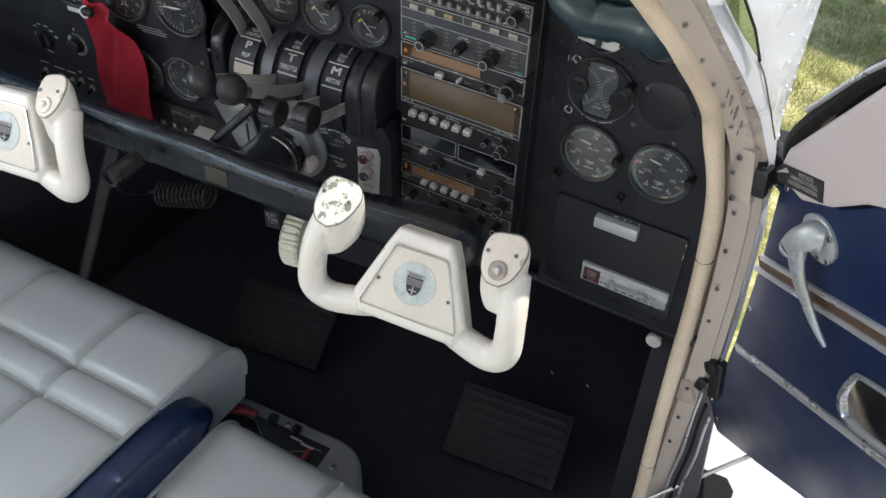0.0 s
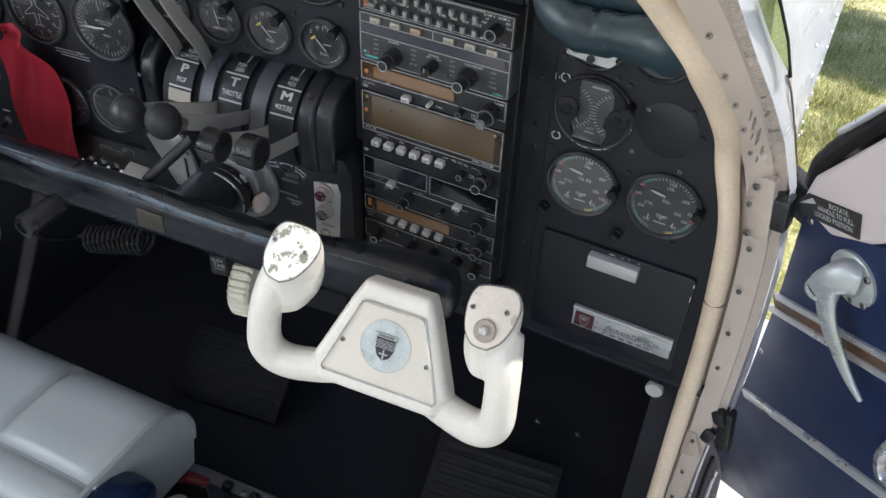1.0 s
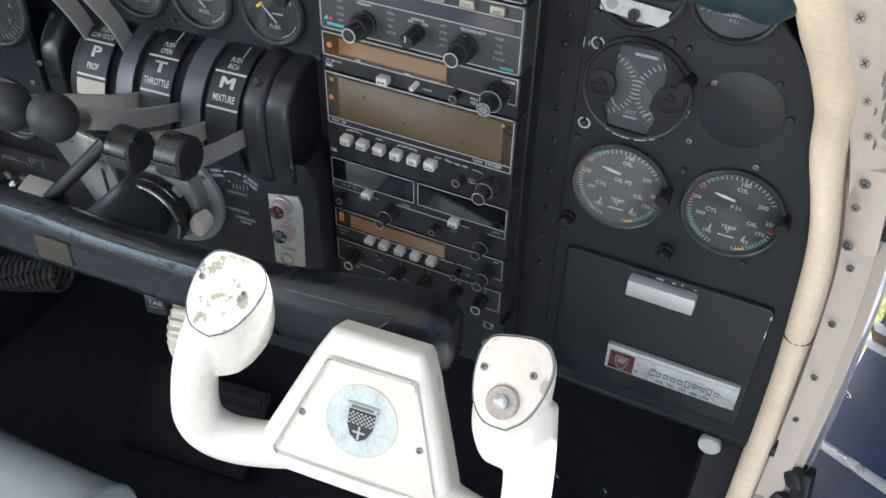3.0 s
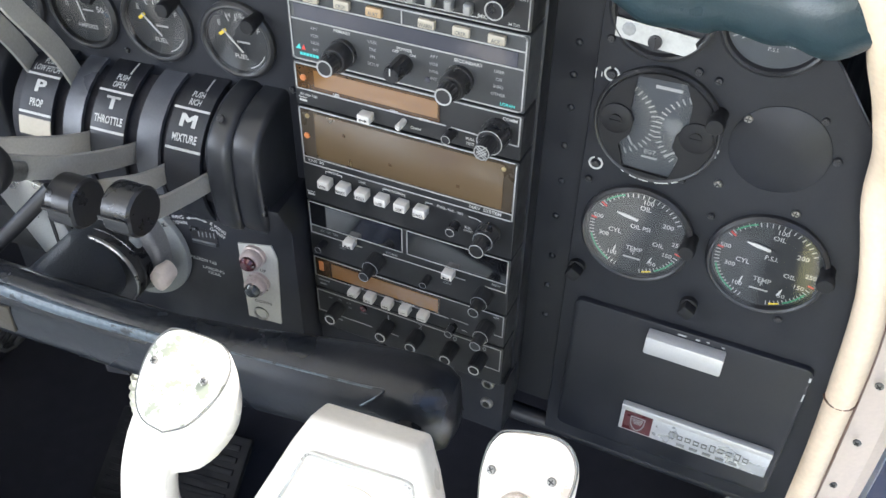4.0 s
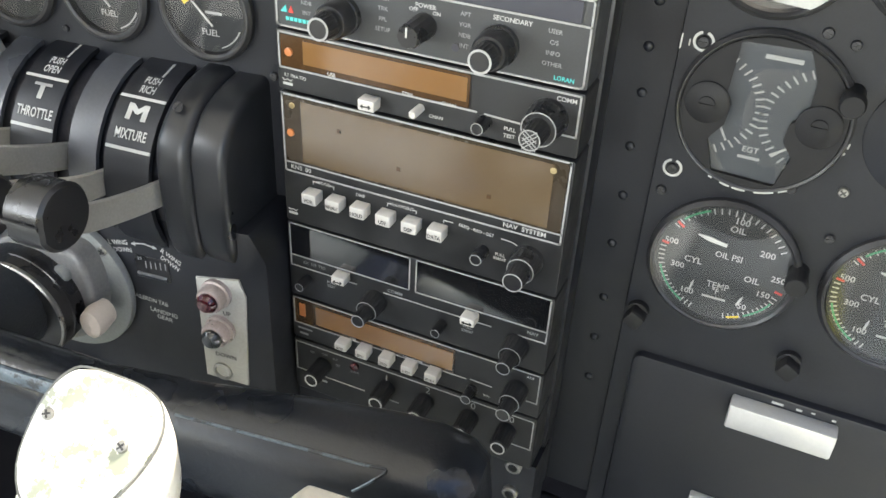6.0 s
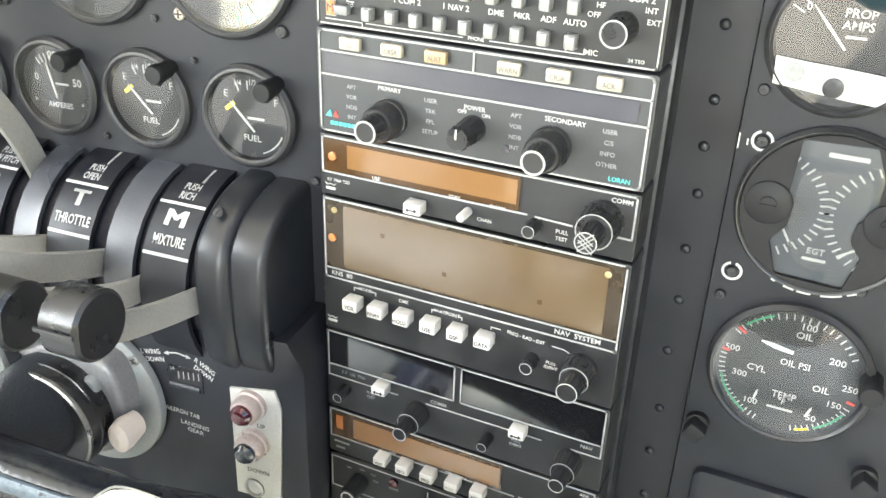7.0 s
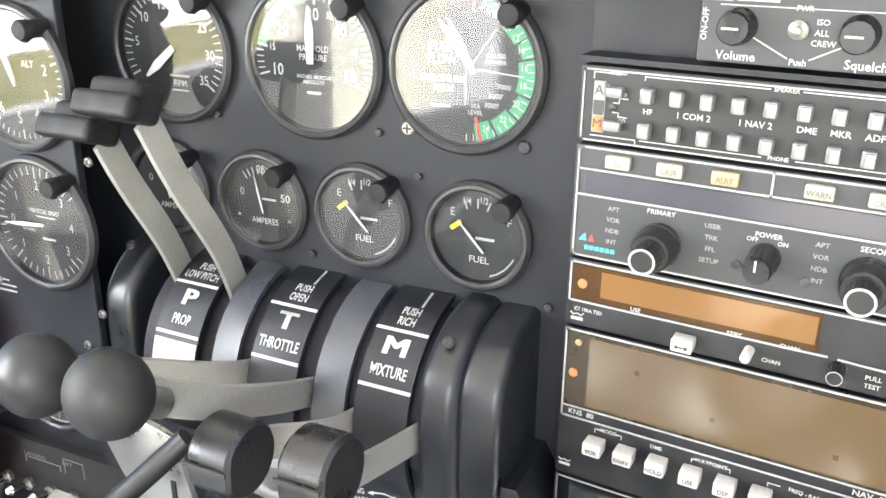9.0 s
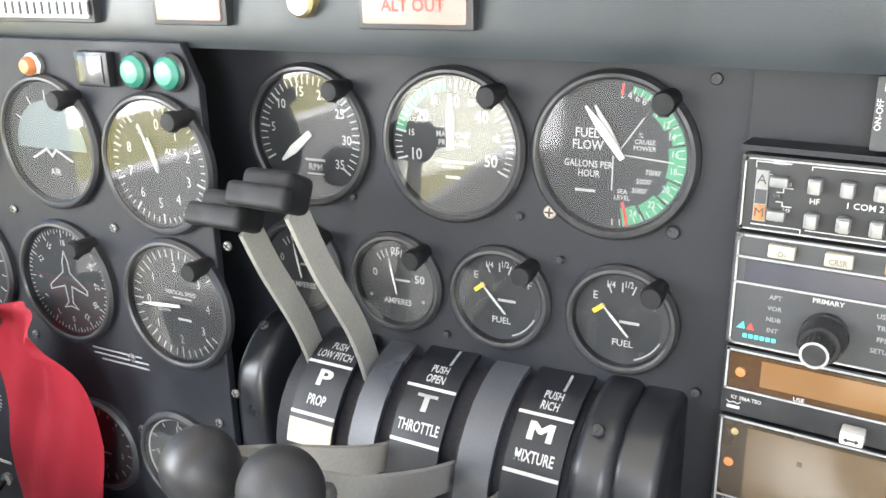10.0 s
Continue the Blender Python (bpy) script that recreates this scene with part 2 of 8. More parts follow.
M = {
    "panel": mat("satin black panel paint", (0.007216, 0.00828, 0.01176), 0.5, var=0.22, scale=18, fine=900, bump=0.035, spec=0.35, wear=((0.30, 0.30, 0.29), 0.235, 60)),
    "panel_plain": mat("satin black paint", (0.008536, 0.009476, 0.0126), 0.46, var=0.25, scale=22, fine=900, bump=0.035, spec=0.35),
    "bezel": mat("black radio bezel", (0.0085, 0.009, 0.010), 0.42, var=0.25, scale=40, fine=1200, bump=0.06),
    "bezel_grey": mat("charcoal grey radio face", (0.028, 0.030, 0.032), 0.45, var=0.15, scale=40, fine=1200, bump=0.06),
    "dial": mat("matt black dial", (0.016, 0.018, 0.019), 0.7, var=0.10, scale=30, fine=90, bump=0),
    "dial_grey": mat("dark grey dial", (0.019, 0.021, 0.022), 0.7, var=0.08, scale=30, fine=90, bump=0),
    # grey lifted to hold the reflection in the gauge glass
    "window_sheen": mat("pale grey scale window with painted reflection", (0.0528, 0.06052, 0.06768), 0.45, var=0.08, scale=30, fine=90, bump=0),
    "ink": mat("white lettering", (0.36, 0.36, 0.347), 0.6, var=0.12, scale=120, bump=0),
    "ink_dim": mat("faded grey lettering", (0.20, 0.205, 0.205), 0.6, var=0.2, scale=120, bump=0),
    "ink_black": mat("black lettering", (0.02, 0.02, 0.02), 0.6, var=0.1, bump=0),
    "teal": mat("teal lettering", (0.05, 0.42, 0.40), 0.6, var=0.1, bump=0),
    "redink": mat("red paint", (0.50, 0.04, 0.03), 0.5, var=0.1, bump=0),
    "greenink": mat("green arc paint", (0.04, 0.235, 0.12), 0.6, var=0.15, bump=0),
    "yellow": mat("yellow paint", (0.78, 0.58, 0.04), 0.5, var=0.1, bump=0),
    "line": mat("white radio outline", (0.25, 0.25, 0.245), 0.55, var=0.25, scale=60, bump=0),
    "padding": mat("black vinyl padding", (0.016, 0.019, 0.023), 0.36, var=0.3, scale=12, fine=700, bump=0.35),
    "padding_worn": mat("worn black vinyl", (0.00576, 0.00722, 0.01032), 0.27, var=0.35, scale=14, fine=300, bump=0.22, wear=((0.22, 0.27, 0.31), 0.30, 45)),
    "worn_edge": mat("blue-grey worn vinyl with painted glint", (0.060, 0.078, 0.092), 0.45, var=0.5, scale=40, fine=300, bump=0.5, wear=((0.015, 0.017, 0.02), 0.47, 55)),
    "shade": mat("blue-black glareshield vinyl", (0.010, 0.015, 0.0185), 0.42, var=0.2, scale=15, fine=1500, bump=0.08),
    # lighter than the glareshield vinyl: the pad's sheen is put into its colour
    "tealpad": mat("teal vinyl pad with painted sheen", (0.014, 0.028, 0.034), 0.36, var=0.2, scale=20, fine=900, bump=0.15),
    "pale_button": mat("pale grey button", (0.19, 0.187, 0.178), 0.4, var=0.08, scale=80, bump=0.03),
    "handlegrey": mat("satin pale grey casting", (0.40, 0.42, 0.42), 0.34, 0.35, var=0.1, scale=30, fine=500, bump=0.03),
    "sill": mat("dark mauve sill paint", (0.085, 0.075, 0.085), 0.4, var=0.3, scale=25, fine=300, bump=0.1, wear=((0.25, 0.22, 0.2), 0.36, 30)),
    "walkway": mat("black anti-slip walkway", (0.02, 0.02, 0.021), 0.9, var=0.4, scale=60, fine=900, bump=0.8),
    "pull": mat("satin silver", (0.46, 0.46, 0.455), 0.38, 0.4, var=0.06, scale=30, fine=600, bump=0.02),
    "cream": mat("cream moulded plastic", (0.64, 0.60, 0.525), 0.38, var=0.06, scale=14, fine=300, bump=0.015, coat=0.1),
    "capivory": mat("aged ivory plastic", (0.60, 0.535, 0.45), 0.42, var=0.10, scale=22, fine=300, bump=0.03, wear=((0.40, 0.33, 0.26), 0.40, 70)),
    "cream_worn": mat("chipped cream plastic", (0.66, 0.64, 0.585), 0.42, var=0.08, scale=20, fine=300, bump=0.15, wear=((0.20, 0.21, 0.155), 0.468, 95)),
    "ivory": mat("ivory plate", (0.58, 0.53, 0.44), 0.45, var=0.08, scale=30, fine=900, bump=0.08),
    "emblem": mat("pale blue enamel", (0.42, 0.455, 0.4316), 0.35, var=0.22, scale=90, fine=700, bump=0.05),
    "chrome": mat("chrome", (0.75, 0.75, 0.74), 0.16, 1.0, var=0.08, scale=30, bump=0.02, rvar=0.08),
    "alu": mat("brushed aluminium", (0.52, 0.52, 0.50), 0.34, 0.9, var=0.12, scale=40, fine=600, bump=0.06),
    "lever": mat("dull grey lever metal", (0.31, 0.30, 0.275), 0.45, 0.35, var=0.12, scale=25, fine=600, bump=0.05),
    "steel": mat("steel screw", (0.27, 0.265, 0.25), 0.4, 0.9, var=0.2, scale=200, bump=0.05),
    "brass": mat("brass screw", (0.50, 0.40, 0.22), 0.4, 0.9, var=0.2, scale=200, bump=0.05),
    "darkscrew": mat("black screw", (0.03, 0.03, 0.033), 0.4, 0.4, var=0.3, scale=200, bump=0.1),
    "knob": mat("black knob plastic", (0.011, 0.011, 0.012), 0.34, var=0.2, scale=60, fine=900, bump=0.06),
    "knob_soft": mat("black rubber knob", (0.016, 0.016, 0.0175), 0.44, var=0.12, scale=40, fine=900, bump=0.04),
    "button": mat("white radio button", (0.40, 0.385, 0.36), 0.45, var=0.06, scale=80, bump=0.03),
    "button_grey": mat("grey radio button", (0.15, 0.152, 0.15), 0.4, var=0.1, scale=80, bump=0.03),
    "button_tan": mat("aged cream button", (0.29, 0.262, 0.21), 0.5, var=0.08, scale=80, bump=0.03),
    "amber": mat("amber display filter", (0.150, 0.075, 0.024), 0.20, var=0.05, scale=12, fine=40, bump=0, rvar=0.04, coat=0.6),
    "amber_dark": mat("dark amber display filter", (0.050, 0.026, 0.011), 0.12, var=0.15, scale=20, bump=0, rvar=0.04, coat=0.6),
    "smoke": mat("smoked brown display filter", (0.082, 0.055, 0.029), 0.18, var=0.06, scale=12, fine=40, bump=0, rvar=0.03, coat=0.9),
    "blackglass": mat("black display glass", (0.006, 0.006, 0.007), 0.07, var=0.1, bump=0, rvar=0.03, coat=0.5),
    "lcd": mat("grey liquid crystal window", (0.045, 0.046, 0.056), 0.14, var=0.12, scale=14, fine=40, bump=0, rvar=0.04, coat=0.5),
    "alert_button": mat("amber alert button", (0.30, 0.205, 0.11), 0.45, var=0.06, scale=80, bump=0.03),
    "matt": mat("matt black plastic", (0.009, 0.009, 0.010), 0.6, var=0.15, scale=60, fine=900, bump=0.03, spec=0.25),
    "ball": mat("matt black ball", (0.012, 0.012, 0.013), 0.48, var=0.15, scale=40, fine=700, bump=0.04, spec=0.35),
    "orange": mat("orange lens", (0.36, 0.13, 0.045), 0.3, var=0.1, bump=0),
    "redlens": mat("red lens", (0.045, 0.006, 0.008), 0.15, var=0.1, bump=0, coat=0.5),
    "darklens": mat("dark grey lens", (0.024, 0.026, 0.025), 0.15, var=0.1, bump=0, coat=0.5),
    "greenlens": mat("green lens", (0.02, 0.16, 0.115), 0.3, var=0.1, bump=0, coat=0.3),
    "leather": mat("grey leather", (0.285, 0.305, 0.30), 0.38, var=0.10, scale=9, fine=650, bump=0.16, rvar=0.1),
    "leather_side": mat("grey leather side", (0.24, 0.255, 0.26), 0.45, var=0.1, scale=9, fine=650, bump=0.35),
    "piping": mat("grey leather piping", (0.21, 0.225, 0.225), 0.45, var=0.1, scale=30, bump=0.2),
    "blue_leather": mat("dark blue leather", (0.006, 0.014, 0.045), 0.27, var=0.15, scale=12, fine=500, bump=0.2, rvar=0.08),
    "blue": mat("navy door vinyl", (0.007, 0.018, 0.062), 0.42, var=0.2, scale=8, fine=900, bump=0.3),
    "carpet": mat("black carpet", (0.0255, 0.0255, 0.0312), 0.95, var=0.4, scale=40, fine=900, bump=0.8, spec=0.2),
    "void": mat("black painted sheet metal", (0.021, 0.021, 0.025), 0.7, var=0.3, scale=12, bump=0.1, spec=0.2),
    "seal": mat("cream rubber door seal", (0.62, 0.50, 0.37), 0.5, var=0.13, scale=22, fine=250, bump=0.2, wear=((0.30, 0.19, 0.09), 0.29, 45)),
    "frame": mat("mauve-grey frame paint", (0.47, 0.395, 0.335), 0.42, var=0.08, scale=9, fine=300, bump=0.03, wear=((0.17, 0.13, 0.10), 0.315, 40)),
    "flaked": mat("flaking paint over dull metal", (0.37, 0.315, 0.27), 0.5, var=0.45, scale=80, fine=400, bump=0.3, wear=((0.16, 0.135, 0.115), 0.44, 60)),
    "dial_glare": mat("painted window reflection on a dial", (0.13, 0.165, 0.165), 0.5, var=0.08, scale=40, fine=90, bump=0),
    "white": mat("white aircraft paint", (0.86, 0.88, 0.93), 0.25, var=0.05, scale=5, bump=0.03, coat=0.3, wear=((0.4, 0.37, 0.33), 0.27, 25)),
    "rubber": mat("black rubber", (0.009, 0.009, 0.009), 0.65, var=0.2, scale=60, bump=0.2, spec=0.25),
    "liner": mat("pale door moulding", (0.50, 0.44, 0.43), 0.45, var=0.08, scale=8, fine=500, bump=0.1),
    "brown": mat("brown strip", (0.10, 0.055, 0.035), 0.5, var=0.2, scale=40, bump=0.1),
    "collar": mat("dull pinkish collar", (0.38, 0.32, 0.30), 0.38, 0.5, var=0.2, scale=200, fine=900, bump=0.3),
    "galv": mat("galvanised plate", (0.36, 0.355, 0.33), 0.48, 0.4, var=0.12, scale=60, fine=600, bump=0.05),
    "pan": mat("grey moulded pan", (0.14, 0.145, 0.145), 0.5, var=0.12, scale=20, fine=500, bump=0.15),
    "silver": mat("silver trim", (0.55, 0.56, 0.58), 0.35, 0.6, var=0.1, scale=30, bump=0.05),
    "fabric": mat("red nylon ribbon", (0.36, 0.012, 0.028), 0.6, var=0.18, scale=15, fine=1800, bump=0.4),
    "cloth": mat("pale light-bouncing cabin lining", (0.68, 0.66, 0.62), 0.8, var=0.08, scale=5, bump=0.2),
    "castgrey": mat("dull cast aluminium", (0.14, 0.14, 0.14), 0.48, 0.25, var=0.2, scale=35, fine=500, bump=0.15),
    "disc": mat("dull grey disc", (0.18, 0.19, 0.19), 0.5, 0.3, var=0.15, scale=30, fine=500, bump=0.05),
    "bronze": mat("worn bronze ring", (0.36, 0.31, 0.26), 0.5, 0.5, var=0.35, scale=400, fine=1500, bump=0.3),
    "seamline": mat("dark seam", (0.11, 0.11, 0.10), 0.6, var=0.3, scale=200, bump=0),
    "ink_mid": mat("grey lettering", (0.34, 0.345, 0.34), 0.6, var=0.2, scale=120, bump=0),
    "bare": mat("scuffed bare metal", (0.14, 0.125, 0.11), 0.5, 0.2, var=0.5, scale=120, fine=700, bump=0.3),
    "brownframe": mat("dark brown display frame", (0.030, 0.022, 0.014), 0.3, var=0.15, scale=40, bump=0),
    "maroon": mat("maroon enamel", (0.060, 0.015, 0.018), 0.35, var=0.2, scale=100, bump=0),
    "redlever": mat("red painted metal", (0.16, 0.012, 0.014), 0.45, var=0.2, scale=60, bump=0.05),
    "ivorywheel": mat("aged ivory plastic", (0.55, 0.53, 0.42), 0.5, var=0.1, scale=60, bump=0.1),
    "tape": mat("brown adhesive tape", (0.036, 0.030, 0.021), 0.45, var=0.35, scale=60, bump=0.3),
    "glass": glass("gauge glass", gloss=0.045, ior=1.85),
    "pane": glass("tinted side window", (0.72, 0.86, 0.74)),
}
for key, ior in (("amber", 1.8), ("smoke", 1.8), ("blackglass", 1.7)):
    b = M[key].node_tree.nodes["Principled BSDF"]
    b.inputs["Coat Weight"].default_value = 1.0
    b.inputs["Coat IOR"].default_value = ior
    b.inputs["Coat Roughness"].default_value = {"amber": 0.11, "smoke": 0.13}.get(key, 0.08)


# ---- mesh helpers ----
def thing(name, label, category, m=Matrix(), group="", kind=""):
    ob = new(name)
    ob.matrix_world = m
    ob.empty_display_size = 0.01
    return tagged(ob, label, category, group, kind)


def finish(bm, smooth=True, angle=35):
    me = bpy.data.meshes.new("mesh")
    bmesh.ops.recalc_face_normals(bm, faces=bm.faces[:])
    if smooth:
        lim = radians(angle)
        for e in bm.edges:
            e.smooth = len(e.link_faces) == 2 and e.calc_face_angle(0) < lim
        for f in bm.faces:
            f.smooth = True
    bm.to_mesh(me)
    bm.free()
    return me


def part(name, bm, material, parent, label="", smooth=True, angle=35):
    me = finish(bm, smooth, angle)
    me.materials.append(M[material])
    ob = new(name, me)
    if parent is not None:
        ob.parent = parent
    if label:
        ob["label"] = label
    return ob


def solid(name, bm, material, label, category, kind="", m=Matrix(), group="", smooth=True):
    ob = part(name, bm, material, None, smooth=smooth)
    ob.matrix_world = m
    return tagged(ob, label, category, group, kind)


def join(*bms):
    out = bmesh.new()
    for b in bms:
        me = bpy.data.meshes.new("tmp")
        b.to_mesh(me)
        b.free()
        out.from_mesh(me)
        bpy.data.meshes.remove(me)
    return out


def moved(bm, m):
    bmesh.ops.transform(bm, matrix=m, verts=bm.verts[:])
    return bm


def box(x0, x1, y0, y1, z0, z1, bevel=0.0, seg=2):
    bm = bmesh.new()
    bmesh.ops.create_cube(bm, size=1)
    bmesh.ops.transform(bm, matrix=Matrix.Translation(((x0 + x1) / 2, (y0 + y1) / 2, (z0 + z1) / 2)) @ Matrix.Diagonal((abs(x1 - x0), abs(y1 - y0), abs(z1 - z0), 1)), verts=bm.verts[:])
    if bevel:
        bmesh.ops.bevel(bm, geom=bm.edges[:], offset=bevel, segments=seg, profile=0.5, affect="EDGES")
    return bm


def turn_y():
    """Turns a lathe's axis (z) to face the cabin: its top looks along -y."""
    return Matrix.Rotation(radians(90), 4, "X")


def lathe(profile, seg=32, m=Matrix()):
    """A turned solid from (radius, height) pairs, round z; heights grow towards its front. turn_y() makes the front face -y."""
    bm = bmesh.new()
    rings = []
    for r, h in profile:
        if r < 1e-6:
            rings.append([bm.verts.new((0, 0, h))])
        else:
            rings.append([bm.verts.new((r * math.cos(2 * math.pi * k / seg), r * math.sin(2 * math.pi * k / seg), h)) for k in range(seg)])
    for a, b in zip(rings, rings[1:]):
        for k in range(seg):
            j = (k + 1) % seg
            if len(a) == 1 and len(b) == 1:
                continue
            if len(a) == 1:
                bm.faces.new((a[0], b[k], b[j]))
            elif len(b) == 1:
                bm.faces.new((a[k], a[j], b[0]))
            else:
                bm.faces.new((a[k], a[j], b[j], b[k]))
    return moved(bm, m)


def front(x=0.0, y=0.0, z=0.0):
    return Matrix.Translation((x, y, z)) @ turn_y()


def plate(pts, y0, y1, bevel=0.0, seg=2):
    """A plate cut to an outline of (x, z) pairs, from depth y0 (front) to y1."""
    bm = bmesh.new()
    vs = [bm.verts.new((x, y0, z)) for x, z in pts]
    f = bm.faces.new(vs)
    ret = bmesh.ops.extrude_face_region(bm, geom=[f])
    ext = [v for v in ret["geom"] if isinstance(v, bmesh.types.BMVert)]
    for v in ext:
        v.co.y = y1
    if bevel:
        es = [e for e in bm.edges if all(abs(v.co.y - y0) < 1e-7 for v in e.verts)]
        bmesh.ops.bevel(bm, geom=es, offset=bevel, segments=seg, profile=0.5, affect="EDGES")
    return bm


def smooth_path(pts, n=8):
    """Catmull-Rom through the points (tuples of any length)."""
    p = [np.array(q, float) for q in pts]
    p = [2 * p[0] - p[1], *p, 2 * p[-1] - p[-2]]
    out = []
    for i in range(1, len(p) - 2):
        for k in range(n):
            t = k / n
            out.append(0.5 * (2 * p[i] + (p[i + 1] - p[i - 1]) * t + (2 * p[i - 1] - 5 * p[i] + 4 * p[i + 1] - p[i + 2]) * t * t + (3 * p[i] - p[i - 1] - 3 * p[i + 1] + p[i + 2]) * t ** 3))
    out.append(p[-2])
    return out


def sweep(path, seg=12, up=(0, 1, 0), closed=False, power=2.0):
    """A tube along path rows (x, y, z, ra, rb): ra across, rb along up. power > 2 squares the section."""
    bm = bmesh.new()
    rings = []
    P = [Vector(q[:3]) for q in path]
    n = len(P)
    for i, q in enumerate(path):
        t = (P[(i + 1) % n if closed else min(i + 1, n - 1)] - P[(i - 1) % n if closed else max(i - 1, 0)]).normalized()
        u = Vector(up)
        u = (u - t * u.dot(t)).normalized()
        s = t.cross(u)
        ra = q[3]
        rb = q[4] if len(q) > 4 else ra
        ring = []
        for k in range(seg):
            a = 2 * math.pi * k / seg
            c, d = math.cos(a), math.sin(a)
            e = 2 / power
            ring.append(bm.verts.new(P[i] + s * (ra * math.copysign(abs(c) ** e, c)) + u * (rb * math.copysign(abs(d) ** e, d))))
        rings.append(ring)
    for i in range(n if closed else n - 1):
        a, b = rings[i], rings[(i + 1) % n]
        for k in range(seg):
            j = (k + 1) % seg
            bm.faces.new((a[k], a[j], b[j], b[k]))
    if not closed:
        bm.faces.new(rings[0][::-1])
        bm.faces.new(rings[-1])
    return bm


def tube(pts, r, seg=10, n=6, **kw):
    return sweep([(*q, r) for q in (smooth_path(pts, n) if n > 1 else pts)], seg, **kw)


def rounded(x0, x1, z0, z1, r, n=5):
    """The outline of a rectangle with rounded corners."""
    out = []
    for cx, cz, a0 in ((x1 - r, z1 - r, 0), (x0 + r, z1 - r, 90), (x0 + r, z0 + r, 180), (x1 - r, z0 + r, 270)):
        out += [(cx + r * math.cos(radians(a0 + 90 * k / n)), cz + r * math.sin(radians(a0 + 90 * k / n))) for k in range(n + 1)]
    return out


def outline(pts, w, y, closed=True, h=0.0004):
    """A raised line of width w along (x, z) points, on a face at depth y."""
    bm = bmesh.new()
    n = len(pts)
    for i in range(n if closed else n - 1):
        a, b = Vector((pts[i][0], 0, pts[i][1])), Vector((pts[(i + 1) % n][0], 0, pts[(i + 1) % n][1]))
        if (b - a).length < 1e-6:
            continue
        d = (b - a).normalized()
        s = Vector((-d.z, 0, d.x)) * (w / 2)
        a, b = a - d * (w / 2), b + d * (w / 2)
        vs = [bm.verts.new((p.x, y - h, p.z)) for p in (a - s, b - s, b + s, a + s)]
        ws = [bm.verts.new((p.x, y, p.z)) for p in (a - s, b - s, b + s, a + s)]
        bm.faces.new(vs)
        for k in range(4):
            bm.faces.new((vs[k], ws[k], ws[(k + 1) % 4], vs[(k + 1) % 4]))
    return bm


def letters(rows, y):
    """Raised writing on a face that looks along -y. Rows: text, x, z, height, turn in degrees, squeeze, align, weight."""
    out = []
    for body, x, z, h, *rest in rows:
        rot, sx, al, wt = (list(rest) + [0, 1, "CENTER", 0.022 if len(body) > 1 else 0.0][len(rest):])[:4]
        cu = bpy.data.curves.new("t", "FONT")
        cu.body, cu.size, cu.align_x, cu.align_y, cu.offset, cu.resolution_u, cu.extrude = body, h * 1.38, al, "CENTER", wt * h, 2, 0.0
        ob = bpy.data.objects.new("t", cu)
        scene.collection.objects.link(ob)
        me = bpy.data.meshes.new_from_object(ob.evaluated_get(bpy.context.evaluated_depsgraph_get()))
        bpy.data.objects.remove(ob)
        bpy.data.curves.remove(cu)
        bm = bmesh.new()
        bm.from_mesh(me)
        bpy.data.meshes.remove(me)
        moved(bm, Matrix.Translation((x, y, z)) @ Matrix.Rotation(radians(-rot), 4, "Y") @ turn_y() @ Matrix.Diagonal((sx, 1, 1, 1)))
        out.append(bm)
    return join(*out)


def bars(rows, y):
    """Marks too small to read: (x, z, width, height) bars."""
    return join(*[box(x - w / 2, x + w / 2, y - 0.0003, y, z - h / 2, z + h / 2) for x, z, w, h in rows])


def screw_mesh(r):
    body = lathe([(r, 0), (r, 0.0006), (r * 0.8, 0.0014), (0, 0.0016)], 12, turn_y())
    return body


def screw(x, y, z, r, material, name="screw", label="", parent=None, turn=20):
    """A cross-head screw that looks along -y."""
    head = part(name, screw_mesh(r), material, parent, label)
    head.matrix_local = Matrix.Translation((x, y, z))
    cross = join(box(-r * 0.65, r * 0.65, -0.0019, -0.0012, -r * 0.13, r * 0.13), box(-r * 0.13, r * 0.13, -0.0019, -0.0012, -r * 0.65, r * 0.65))
    c = part("slot", moved(cross, Matrix.Rotation(radians(turn), 4, "Y")), "ink_black", head)
    return head


# ---- places ----
def on_panel(x, z, dy=0.0):
    """A pose on the centre panel, which faces aft, dy metres off it (minus: towards the seats)."""
    return pose(x, 0.019 + 0.1 * (x + 0.115) + dy, z, 0, 0, 5.7)


PILOT = -0.041  # the pilot's panel stands this far proud of the centre panel
RIGHT = 0.036   # depth of the right panel's face

